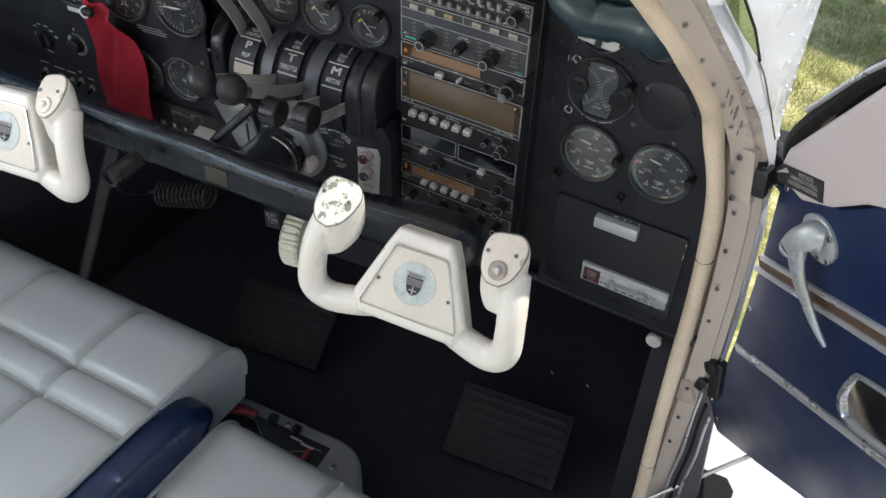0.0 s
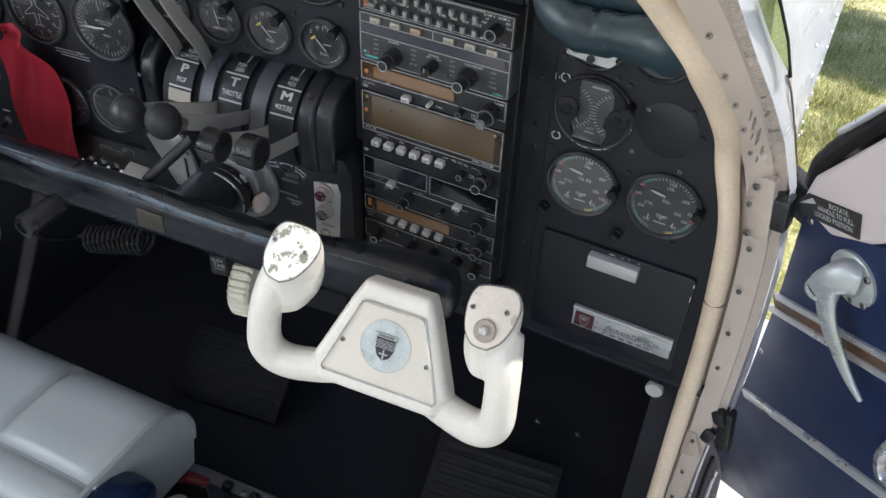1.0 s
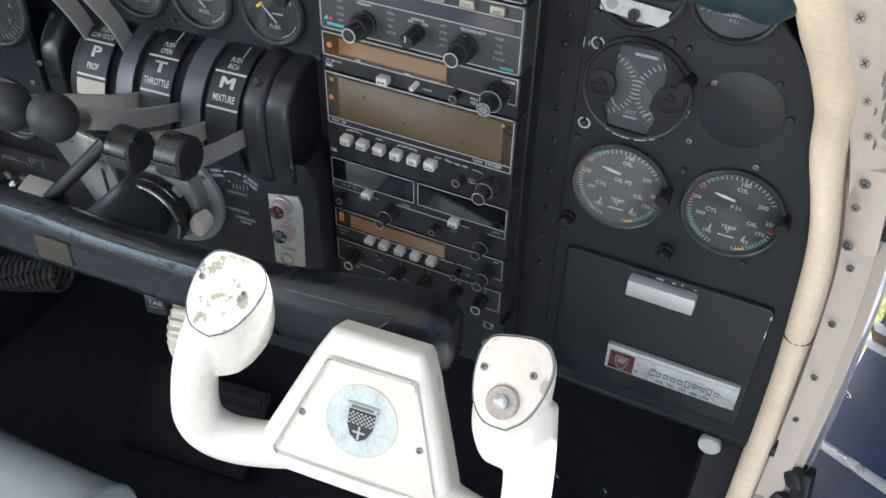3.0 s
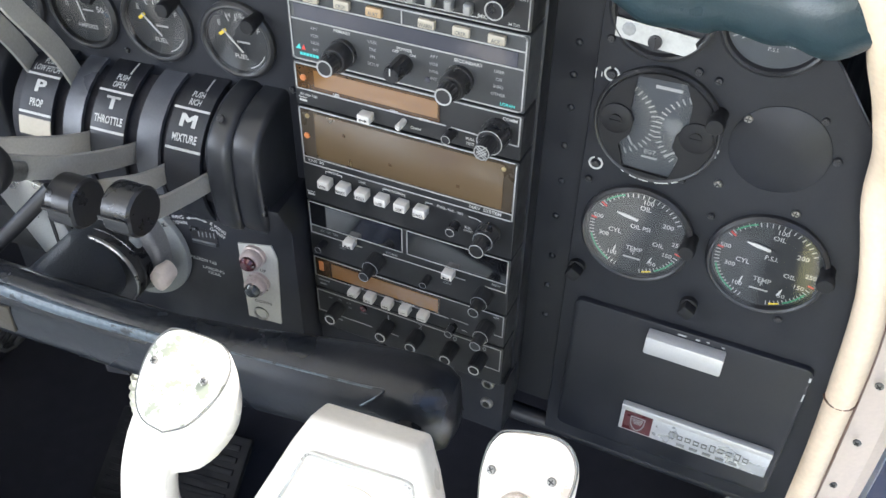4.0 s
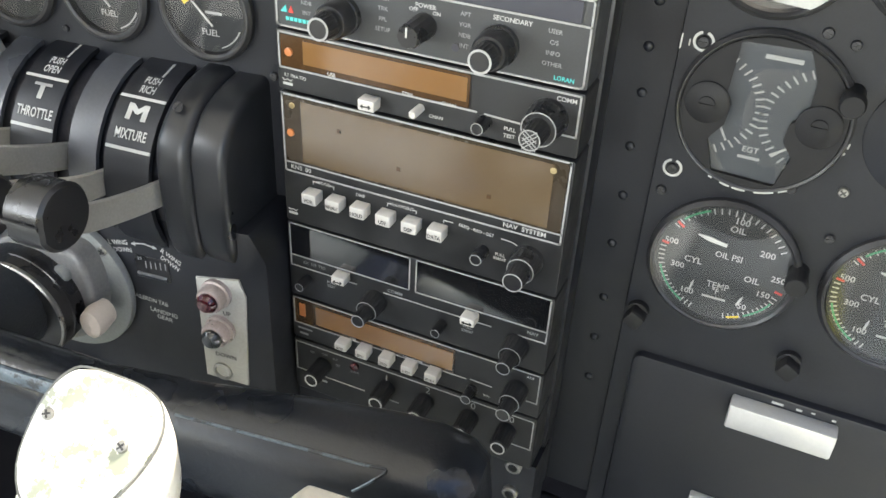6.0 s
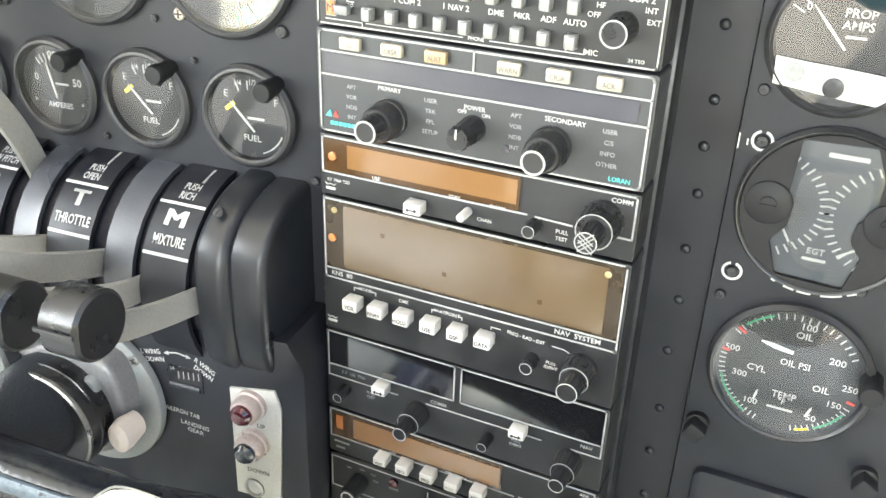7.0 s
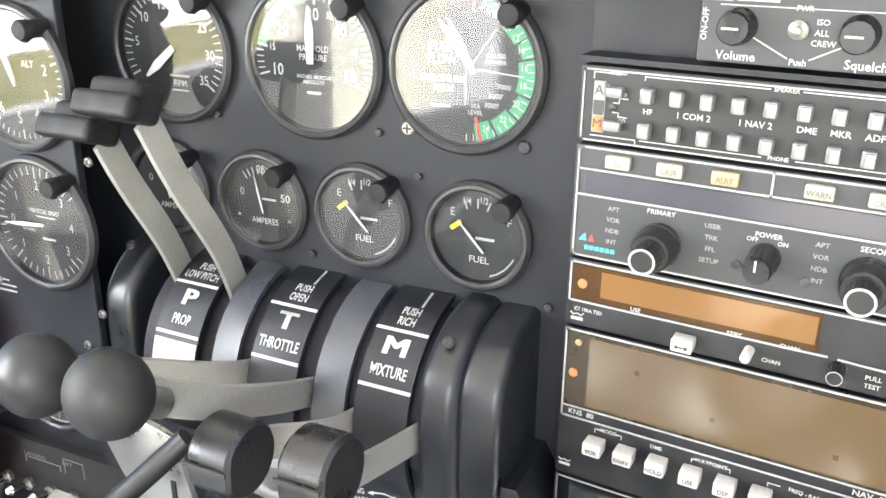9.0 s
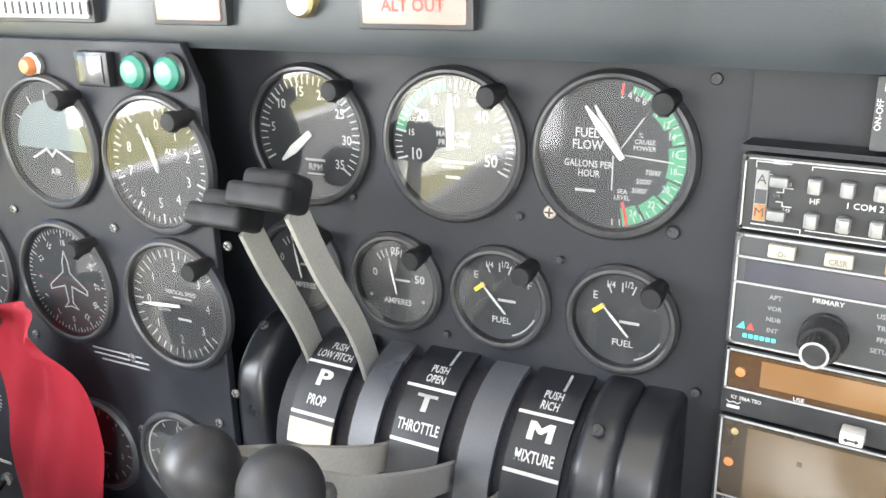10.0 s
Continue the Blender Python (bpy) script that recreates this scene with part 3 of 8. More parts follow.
# ---- outside ----
def grass_material():
    m = bpy.data.materials.new("dry summer grass")
    m.use_nodes = True
    n, l = m.node_tree.nodes, m.node_tree.links
    b = n["Principled BSDF"]
    b.inputs["Roughness"].default_value = 0.9
    b.inputs["Specular IOR Level"].default_value = 0.1
    tc = n.new("ShaderNodeTexCoord")
    cols = []
    for s, d in ((1.3, 4), (9, 6), (70, 3)):
        t = n.new("ShaderNodeTexNoise")
        t.inputs["Scale"].default_value, t.inputs["Detail"].default_value = s, d
        l.new(tc.outputs["Object"], t.inputs["Vector"])
        cols.append(t)
    a1 = n.new("ShaderNodeMath")
    a1.operation = "ADD"
    l.new(cols[0].outputs["Fac"], a1.inputs[0])
    l.new(cols[1].outputs["Fac"], a1.inputs[1])
    a2 = n.new("ShaderNodeMath")
    a2.operation = "ADD"
    l.new(a1.outputs[0], a2.inputs[0])
    l.new(cols[2].outputs["Fac"], a2.inputs[1])
    r = n.new("ShaderNodeValToRGB")
    mr = n.new("ShaderNodeMapRange")
    mr.inputs["From Min"].default_value, mr.inputs["From Max"].default_value = 1.05, 1.95
    l.new(a2.outputs[0], mr.inputs["Value"])
    l.new(mr.outputs[0], r.inputs["Fac"])
    r.color_ramp.elements[0].position, r.color_ramp.elements[0].color = 0.1, (0.13, 0.17, 0.04, 1)
    r.color_ramp.elements[1].position, r.color_ramp.elements[1].color = 0.9, (0.80, 0.71, 0.42, 1)
    e = r.color_ramp.elements.new(0.45)
    e.color = (0.42, 0.41, 0.15, 1)
    l.new(r.outputs[0], b.inputs["Base Color"])
    bp = n.new("ShaderNodeBump")
    bp.inputs["Strength"].default_value, bp.inputs["Distance"].default_value = 0.7, 0.02
    l.new(a2.outputs[0], bp.inputs["Height"])
    l.new(bp.outputs[0], b.inputs["Normal"])
    return m


M["grass"] = grass_material()


def ground():
    bm = bmesh.new()
    bmesh.ops.create_grid(bm, x_segments=60, y_segments=60, size=1)
    for v in bm.verts:
        s = 1 + 400 * max(abs(v.co.x), abs(v.co.y)) ** 4
        v.co.x *= 6 * s
        v.co.y *= 6 * s
        v.co.z = 0.02 * noise.noise(v.co * 0.8)
    solid("ground", bm, "grass", "sunlit patchy green and straw-coloured mown grass", "grass", "structure")


ground()


def grass_blades():
    """Blades over the stretch of field beside the nose."""
    rng = np.random.default_rng(5)
    n = 60000
    x, y = rng.normal(0.35, 0.42, n), rng.normal(2.8, 0.95, n)
    tuft = np.sin(x * 9 + 3 * np.sin(y * 4)) * np.sin(y * 11 + 2 * np.sin(x * 6))
    h = (0.016 + 0.026 * rng.random(n)) * (1 + 0.6 * tuft)
    a, lean = rng.uniform(0, 2 * math.pi, n), rng.uniform(0.2, 1.6, n)
    w = rng.uniform(0.0015, 0.0032, n)
    dx, dy = np.cos(a), np.sin(a)
    base = np.stack([x, y, np.zeros(n) - 0.015], 1)
    side = np.stack([-dy * w, dx * w, np.zeros(n)], 1)
    tip = base + np.stack([dx * h * lean, dy * h * lean, h + 0.015], 1)
    co = np.stack([base - side, base + side, tip], 1).reshape(-1, 3)
    me = bpy.data.meshes.new("blades")
    me.from_pydata(co.tolist(), [], np.arange(3 * n).reshape(-1, 3).tolist())
    me.materials.append(M["blade"])
    tagged(new("grass", me), "short sunlit green and straw-coloured grass blades", "grass", kind="stuff")


def blade_material():
    m = bpy.data.materials.new("grass blade")
    m.use_nodes = True
    n, l = m.node_tree.nodes, m.node_tree.links
    b = n["Principled BSDF"]
    b.inputs["Roughness"].default_value = 0.7
    g, r = n.new("ShaderNodeNewGeometry"), n.new("ShaderNodeValToRGB")
    l.new(g.outputs["Random Per Island"], r.inputs["Fac"])
    r.color_ramp.elements[0].color, r.color_ramp.elements[1].color = (0.20, 0.26, 0.07, 1), (0.80, 0.74, 0.45, 1)
    e = r.color_ramp.elements.new(0.55)
    e.color = (0.46, 0.43, 0.16, 1)
    l.new(r.outputs[0], b.inputs["Base Color"])
    return m


M["blade"] = blade_material()
grass_blades()

# ---- cabin shell ----
def shell():
    solid("floor", box(-0.86, 0.33, -2.4, 0.62, 0.77, 0.80), "carpet", "black carpeted cockpit floor in deep shade", "floor", "structure")
    solid("wall_firewall", box(-0.86, 0.280, 0.60, 0.63, 0.80, 1.779), "void", "black painted firewall behind the pedals", "wall", "structure")
    solid("wall_right", box(0.276, 0.317, 0.068, 0.599, 0.80, 1.262), "void", "black side wall of the right footwell", "wall", "structure")
    solid("wall_right_upper", box(0.274, 0.280, 0.095, 0.599, 1.263, 1.70), "void", "black side wall behind the co-pilot panel", "wall", "structure")
    # hidden sheet, added to stop sun leaking in beside the glareshield
    solid("wall_deck", box(0.10, 0.283, 0.065, 0.599, 1.702, 1.711), "void", "hidden black sheet added to block sun between glareshield and nose skin", "wall", "structure")
    # left side with its window opening
    bm = join(box(-0.86, -0.83, -1.30, 0.60, 0.80, 1.50), box(-0.86, -0.83, -2.4, -1.30, 0.80, 1.20), box(-0.86, -0.83, -2.4, -2.2, 1.20, 2.10), box(-0.86, -0.83, -1.30, -1.22, 1.50, 2.10), box(-0.86, -0.83, -0.45, -0.38, 1.50, 2.10))
    solid("wall_left_front", box(-0.829, -0.822, -0.42, 0.60, 0.80, 1.49), "void", "black side wall of the left footwell", "wall", "structure")
    # cabin walls aft of the view, added with a pale lining to bounce light forward
    solid("wall_left", bm, "cloth", "left cabin wall with window openings, pale lining added to bounce light", "wall", "structure")
    solid("wall_rear", box(-0.83, 0.40, -2.43, -2.4, 0.80, 2.12), "cloth", "unseen rear cabin wall, added pale to bounce light", "wall", "structure")
    solid("wall_right_rear", join(box(0.37, 0.40, -2.4, -1.0, 0.80, 1.50), box(0.37, 0.40, -1.1, -1.0, 1.50, 2.1), box(0.37, 0.40, -2.4, -2.2, 1.50, 2.1)), "cloth", "unseen right cabin wall aft of the door, added pale to bounce light", "wall", "structure")
    # unseen roof, run forward past the panel to keep direct sun out
    bm = bmesh.new()
    rows = []
    for y in (-2.42, 0.48):
        rows.append([bm.verts.new((-0.23 + 0.63 * math.sin(a), y, 2.05 + 0.16 * math.cos(a))) for a in np.linspace(-1.5, 0.95, 16)])
    for a, b, c, d in zip(rows[0], rows[0][1:], rows[1][1:], rows[1]):
        bm.faces.new((a, b, c, d))
    bmesh.ops.solidify(bm, geom=bm.faces[:], thickness=0.03)
    solid("ceiling", bm, "cloth", "unseen pale cabin roof, extended forward to keep sun off the panel", "ceiling", "structure")


shell()


def nose():
    """White skin of the nose ahead of the door, with its rivets and the corner window."""
    n = thing("wall_nose", "glossy white painted nose skin with rows of rivets", "fuselage skin", kind="structure")
    bm = bmesh.new()
    edge = [(0.225, -0.235, 1.90), (0.273, -0.140, 1.80), (0.292, -0.085, 1.735), (0.310, -0.040, 1.68), (0.326, 0.010, 1.62), (0.343, 0.050, 1.55), (0.356, 0.062, 1.45), (0.364, 0.070, 1.30), (0.366, 0.080, 1.10), (0.362, 0.088, 0.90)]
    rows = []
    for x, y, z in edge:
        row = [(x, y, z), (x + 0.004, y + 0.012, z)]
        for yy, drop in ((0.16, -0.01), (0.45, -0.12), (0.85, -0.22), (1.5, -0.40)):
            side = 0.341 - 0.10 * (yy - 0.06) - (0.012 if z < 1.5 else 0.0)
            row.append((side - 0.02 * max(0.0, z - 1.78) / 0.1, yy, z + drop * max(0.0, z - 0.9) / 0.9))
        rows.append([bm.verts.new(p) for p in row])
    for p, q in zip(rows, rows[1:]):
        for k in range(5):
            bm.faces.new((p[k], p[k + 1], q[k + 1], q[k]))
    bmesh.ops.solidify(bm, geom=bm.faces[:], thickness=0.004)
    part("skin", bm, "white", n)

    def on_skin(k, z):
        """A place on the skin at height z, k of the way from the door's edge to the first bend."""
        zs, xs, ys = [e[2] for e in edge][::-1], [e[0] for e in edge][::-1], [e[1] for e in edge][::-1]
        x0, y0 = np.interp(z, zs, xs) + 0.004, np.interp(z, zs, ys) + 0.012
        x1 = 0.331 - (0.012 if z < 1.5 else 0.0) - 0.02 * max(0.0, z - 1.78) / 0.1
        return Vector((x0 + (x1 - x0) * k + 0.0006, y0 + (0.16 - y0) * k, z - 0.01 * k * (z - 0.9) / 0.9))

    for row, step in ((0.90, 0.0165), (0.55, 0.034)):
        for k in range(int(0.62 / step)):
            part("rivet", lathe([(0.0022, -0.001), (0.0018, 0.0004), (0, 0.0007)], 8, Matrix.Translation(on_skin(row, 1.82 - step * k)) @ Matrix.Rotation(radians(90), 4, "Y")), "white", n)
    part("seam", sweep([(*(on_skin(0.085 + 0.025 * math.sin(z * 46), z) + Vector((0.0004, -0.0004, 0))), 0.0009) for z in np.linspace(1.695, 1.575, 16)], 6), "brown", n, "dark cracked joint in the skin")
    # corner window: tinted pane in a black seal
    tri = [(0.279, -0.106, 1.788), (0.290, -0.073, 1.776), (0.3035, -0.031, 1.725), (0.3122, -0.011, 1.6885), (0.2945, -0.054, 1.733)]
    bm = bmesh.new()
    bm.faces.new([bm.verts.new((x + 0.003, y - 0.020, z + 0.0105)) for x, y, z in tri])
    bmesh.ops.solidify(bm, geom=bm.faces[:], thickness=0.002)
    part("corner_pane", bm, "greenpane", n, "green tinted window pane")
    part("corner_seal", sweep([(x + 0.003, y - 0.020, z + 0.0105, 0.0016, 0.0016) for x, y, z in tri[1:4]], 8, up=(1, 0, 0)), "rubber", n, "black rubber seal")


M["greenpane"] = mat("green tinted pane", (0.22, 0.29, 0.13), 0.12, var=0.5, scale=25, bump=0, coat=0.5)
nose()


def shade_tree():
    """An unseen tree, added and flattened to cast a band of shade on the grass."""
    t = thing("tree", "unseen added tree with a flat crown that shades the grass", "tree")
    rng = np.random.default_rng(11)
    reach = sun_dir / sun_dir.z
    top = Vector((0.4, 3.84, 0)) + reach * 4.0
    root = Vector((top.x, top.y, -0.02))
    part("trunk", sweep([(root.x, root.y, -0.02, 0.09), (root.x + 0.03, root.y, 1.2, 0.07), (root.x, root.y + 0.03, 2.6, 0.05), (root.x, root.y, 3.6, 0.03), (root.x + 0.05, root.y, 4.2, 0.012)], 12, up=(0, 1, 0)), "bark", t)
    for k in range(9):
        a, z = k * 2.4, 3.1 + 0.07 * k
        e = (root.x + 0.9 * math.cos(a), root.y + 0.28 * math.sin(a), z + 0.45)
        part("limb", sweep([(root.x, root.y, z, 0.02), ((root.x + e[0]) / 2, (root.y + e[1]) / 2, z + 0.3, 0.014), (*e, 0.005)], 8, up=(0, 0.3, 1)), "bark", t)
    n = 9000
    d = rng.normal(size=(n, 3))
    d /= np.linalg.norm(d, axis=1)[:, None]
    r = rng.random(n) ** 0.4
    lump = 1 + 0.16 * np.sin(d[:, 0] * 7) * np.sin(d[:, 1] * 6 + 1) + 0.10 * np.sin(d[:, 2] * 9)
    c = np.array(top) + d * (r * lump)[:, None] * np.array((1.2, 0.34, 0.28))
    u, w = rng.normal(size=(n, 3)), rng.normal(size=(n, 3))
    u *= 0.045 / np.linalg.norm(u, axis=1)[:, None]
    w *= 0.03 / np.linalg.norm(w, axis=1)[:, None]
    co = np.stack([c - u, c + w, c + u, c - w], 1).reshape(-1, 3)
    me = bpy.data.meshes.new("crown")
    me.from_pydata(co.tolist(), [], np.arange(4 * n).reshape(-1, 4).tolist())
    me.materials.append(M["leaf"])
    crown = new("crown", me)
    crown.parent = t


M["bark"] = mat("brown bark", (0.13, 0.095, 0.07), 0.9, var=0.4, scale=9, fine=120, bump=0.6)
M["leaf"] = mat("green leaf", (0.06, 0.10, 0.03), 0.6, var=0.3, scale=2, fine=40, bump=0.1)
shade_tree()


def wing():
    bm = bmesh.new()
    rows = []
    for x, lift, cut in ((0.36, 0.0, 0.0), (0.8, 0.03, 0.02), (2.0, 0.12, 0.06), (5.5, 0.4, 0.35)):
        row = []
        for k in range(21):
            s = k / 20
            row.append(bm.verts.new((x, 0.75 - cut - s * (2.1 - 1.5 * cut), 0.72 + lift + 0.16 * math.sin(math.pi * min(1, (s * 0.92 + 0.04)) ** 0.62))))
        rows.append(row)
    for a, b in zip(rows, rows[1:]):
        for k in range(20):
            bm.faces.new((a[k], a[k + 1], b[k + 1], b[k]))
    bmesh.ops.solidify(bm, geom=bm.faces[:], thickness=0.02)
    w = thing("wing", "white painted wing root with a black walkway strip below the open door", "wing", kind="structure")
    part("skin", bm, "white", w)
    strip = bmesh.new()
    rows = []
    for k in range(13):
        y = 0.150 - 0.06 * k
        s = (0.75 - y) / 2.1
        z = 0.72 + 0.16 * math.sin(math.pi * min(1, (s * 0.92 + 0.04)) ** 0.62)
        rows.append([strip.verts.new((x, y - (0.02 if x > 0.435 and k == 0 else 0.0), z + 0.0235 + 0.07 * (x - 0.36))) for x in (0.388, 0.41, 0.43, 0.446)])
    for p, q in zip(rows, rows[1:]):
        for k in range(3):
            strip.faces.new((p[k], p[k + 1], q[k + 1], q[k]))
    bmesh.ops.solidify(strip, geom=strip.faces[:], thickness=0.002)
    part("walkway", strip, "walkway", w, "black anti-slip walkway strip")


wing()


# ---- panels ----
def panels():
    # centre panel
    c = thing("panel_centre", "satin black instrument panel with screws and chipped edges", "instrument panel", on_panel(-0.115, 0), kind="structure")
    part("board", box(-0.30, 0.034, 0.0, 0.004, 1.30, 1.712), "panel", c, smooth=False)
    p = thing("panel_pilot", "satin black floating flight instrument panel", "instrument panel", on_panel(-0.115, 0, PILOT), kind="structure")
    part("board", plate([(-0.236, 1.37), (-0.236, 1.69), (-0.246, 1.712), (-0.70, 1.712), (-0.70, 1.37)], 0.0, 0.005, 0.0008), "panel", p, smooth=False)
    # right panel, trimmed to the door post
    r = thing("panel_right", "satin black co-pilot panel with chipped screw holes", "instrument panel", kind="structure")
    part("board", plate([(0.112, 1.70), (0.112, 1.272), (0.318, 1.272), (0.313, 1.50), (0.295, 1.575), (0.245, 1.64), (0.19, 1.70)], RIGHT, RIGHT + 0.004, 0.0006), "panel", r, smooth=False)
    part("channel", plate([(0.081, 1.70), (0.081, 1.30), (0.1115, 1.30), (0.1115, 1.70)], RIGHT + 0.004, RIGHT + 0.007), "panel_plain", r, "black riveted channel beside the radios")
    part("lip", sweep([(0.02, 0.045, 1.268, 0.008), (0.33, 0.045, 1.268, 0.008)], 12), "panel_plain", r, "rolled lower lip")
    part("rib", box(0.079, 0.0835, 0.022, RIGHT + 0.004, 1.30, 1.69, 0.001), "panel_plain", r)


panels()


def glareshield():
    g = thing("glareshield", "blue-black vinyl padded glareshield over the instrument panel", "glareshield", kind="structure")
    sec = [(0.020, 1.708), (-0.012, 1.709), (-0.016, 1.722), (-0.010, 1.762), (0.015, 1.785), (0.10, 1.80), (0.60, 1.80), (0.60, 1.78), (0.06, 1.76), (0.024, 1.73)]
    bm = bmesh.new()
    rows = []
    for x, s in ((-0.829, 0.1), (-0.35, 0.1), (-0.12, 0.06), (0.05, 0.0), (0.12, 0.0), (0.17, 0.0), (0.215, 0.0)):
        y0 = 0.10 * (min(x, -0.08) + 0.08)
        low = 0.0 if x < 0.1 else -0.008
        rows.append([bm.verts.new((x, y + y0 + (0.0 if x < 0.1 else -0.002), z + (low if z < 1.79 else low * 0.6) * (1.0 if x >= 0.1 else 0))) for y, z in sec])
    for a, b in zip(rows, rows[1:]):
        for k in range(len(sec)):
            j = (k + 1) % len(sec)
            bm.faces.new((a[k], a[j], b[j], b[k]))
    bm.faces.new(rows[0])
    bm.faces.new(rows[-1][::-1])
    part("padding", bm, "shade", g)
    lip = [(0.110, -0.022, 1.722, 0.006, 0.008), (0.120, -0.034, 1.710, 0.011, 0.013), (0.144, -0.043, 1.703, 0.014, 0.018), (0.165, -0.045, 1.700, 0.014, 0.0185), (0.183, -0.046, 1.704, 0.014, 0.0185), (0.213, -0.050, 1.7065, 0.015, 0.0195), (0.232, -0.060, 1.709, 0.014, 0.018), (0.250, -0.072, 1.725, 0.013, 0.016)]
    part("lip", sweep([(*q[:3], q[3], q[4] + 0.0012 * math.sin(i * 0.8)) for i, q in enumerate(smooth_path(lip, 7))], 18, up=(0, 0, 1)), "tealpad", g, "soft teal rolled lip that hangs over the gauges")
    part("cover", box(0.108, 0.235, -0.040, 0.06, 1.712, 1.745, 0.012, 3), "tealpad", g, "teal vinyl cover")
    return g


GLARE = glareshield()


# ---- control column and yokes ----
BAR = pose(-0.115, -0.1165, 1.411, 0, 2.8, 6.1)


def column_bar():
    c = thing("control_column", "black vinyl covered control column crossbar with a worn blue-grey front edge", "control column", BAR)
    part("crossbar", sweep([(-0.62, -0.007, 0, 0.0175, 0.030), (0.0, -0.007, 0, 0.0180, 0.030), (0.05, -0.006, 0.0045, 0.0203, 0.0305), (0.10, -0.003, 0.0092, 0.0240, 0.0315), (0.150, 0.001, 0.0110, 0.0280, 0.0325), (0.172, 0.002, 0.0110, 0.0290, 0.0320), (0.184, 0.002, 0.0105, 0.0270, 0.0305), (0.192, 0.002, 0.008, 0.0240, 0.027), (0.198, 0.002, 0.008, 0.018, 0.020), (0.202, 0.002, 0.008, 0.007, 0.008)], 32, up=(0, 0, 1), power=2.5), "padding_worn", c)
    # scuffed front edge; its glints are put into the pale colour
    part("worn_edge", sweep([(x, -0.0195 + 0.0012 * math.sin(x * 31), 0.0235 + 0.0012 * math.sin(x * 23), (0.0036 + 0.0010 * math.sin(40 * x)) * min(1.0, (0.085 - x) / 0.08), 0.0050 * min(1.0, (0.085 - x) / 0.06)) for x in np.linspace(-0.55, 0.080, 64)], 10, up=(0, 0, 1)), "worn_edge", c, "scuffed blue-grey edge with painted glints")
    part("column", sweep([(-0.11, 0, 0, 0.03, 0.03), (-0.11, 0.4, -0.01, 0.03, 0.03)], 20, up=(0, 0, 1)), "padding", c)
    # worn crease whose highlight is drawn as a thin pale tube
    part("crease", tube([(0.049, -0.0184, 0.0311), (0.083, -0.0188, 0.0344), (0.117, -0.0191, 0.0374), (0.144, -0.0184, 0.0387), (0.156, -0.0173, 0.0389), (0.151, -0.0219, 0.0338), (0.1435, -0.0250, 0.0271)], 0.0008, 6), "worn_edge", c, "scuffed crease in the vinyl with a painted pale highlight")
    t = part("tape", moved(box(-0.0165, 0.0165, -0.0262, -0.0235, -0.0115, 0.0130, 0.001), Matrix.Translation((-0.141, 0.0, 0.0))), "tape", c, "brown strip of sticky tape")
    return c


COLUMN = column_bar()
SHIELD = [tuple(q) for q in smooth_path([(0.0040, -0.0265), (-0.0095, -0.0243), (-0.0180, -0.0135), (-0.0204, 0.0020), (-0.0192, 0.0150), (-0.0155, 0.0228), (-0.0105, 0.0262), (0.0020, 0.0276), (0.0140, 0.0274), (0.0215, 0.0238), (0.0256, 0.0160), (0.0255, 0.0060), (0.0215, -0.0070), (0.0145, -0.0190), (0.0040, -0.0265)], 3)[:-1]]


def head_frame(side):
    """Where a horn's flat top sits: x across, z up the plate, -y out of it."""
    return Matrix.Translation((-0.0978 if side < 0 else 0.0886, -0.0021, 0.0719)) @ Matrix.Rotation(radians(side * -8.8), 4, "Y") @ Matrix.Rotation(radians(-47.7), 4, "X")


HUB = Matrix.Rotation(radians(-29.6), 4, "X")
CREST = Matrix.Translation((0.0003, 0, -0.0020)) @ Matrix.Diagonal((0.98, 1, 0.86, 1))


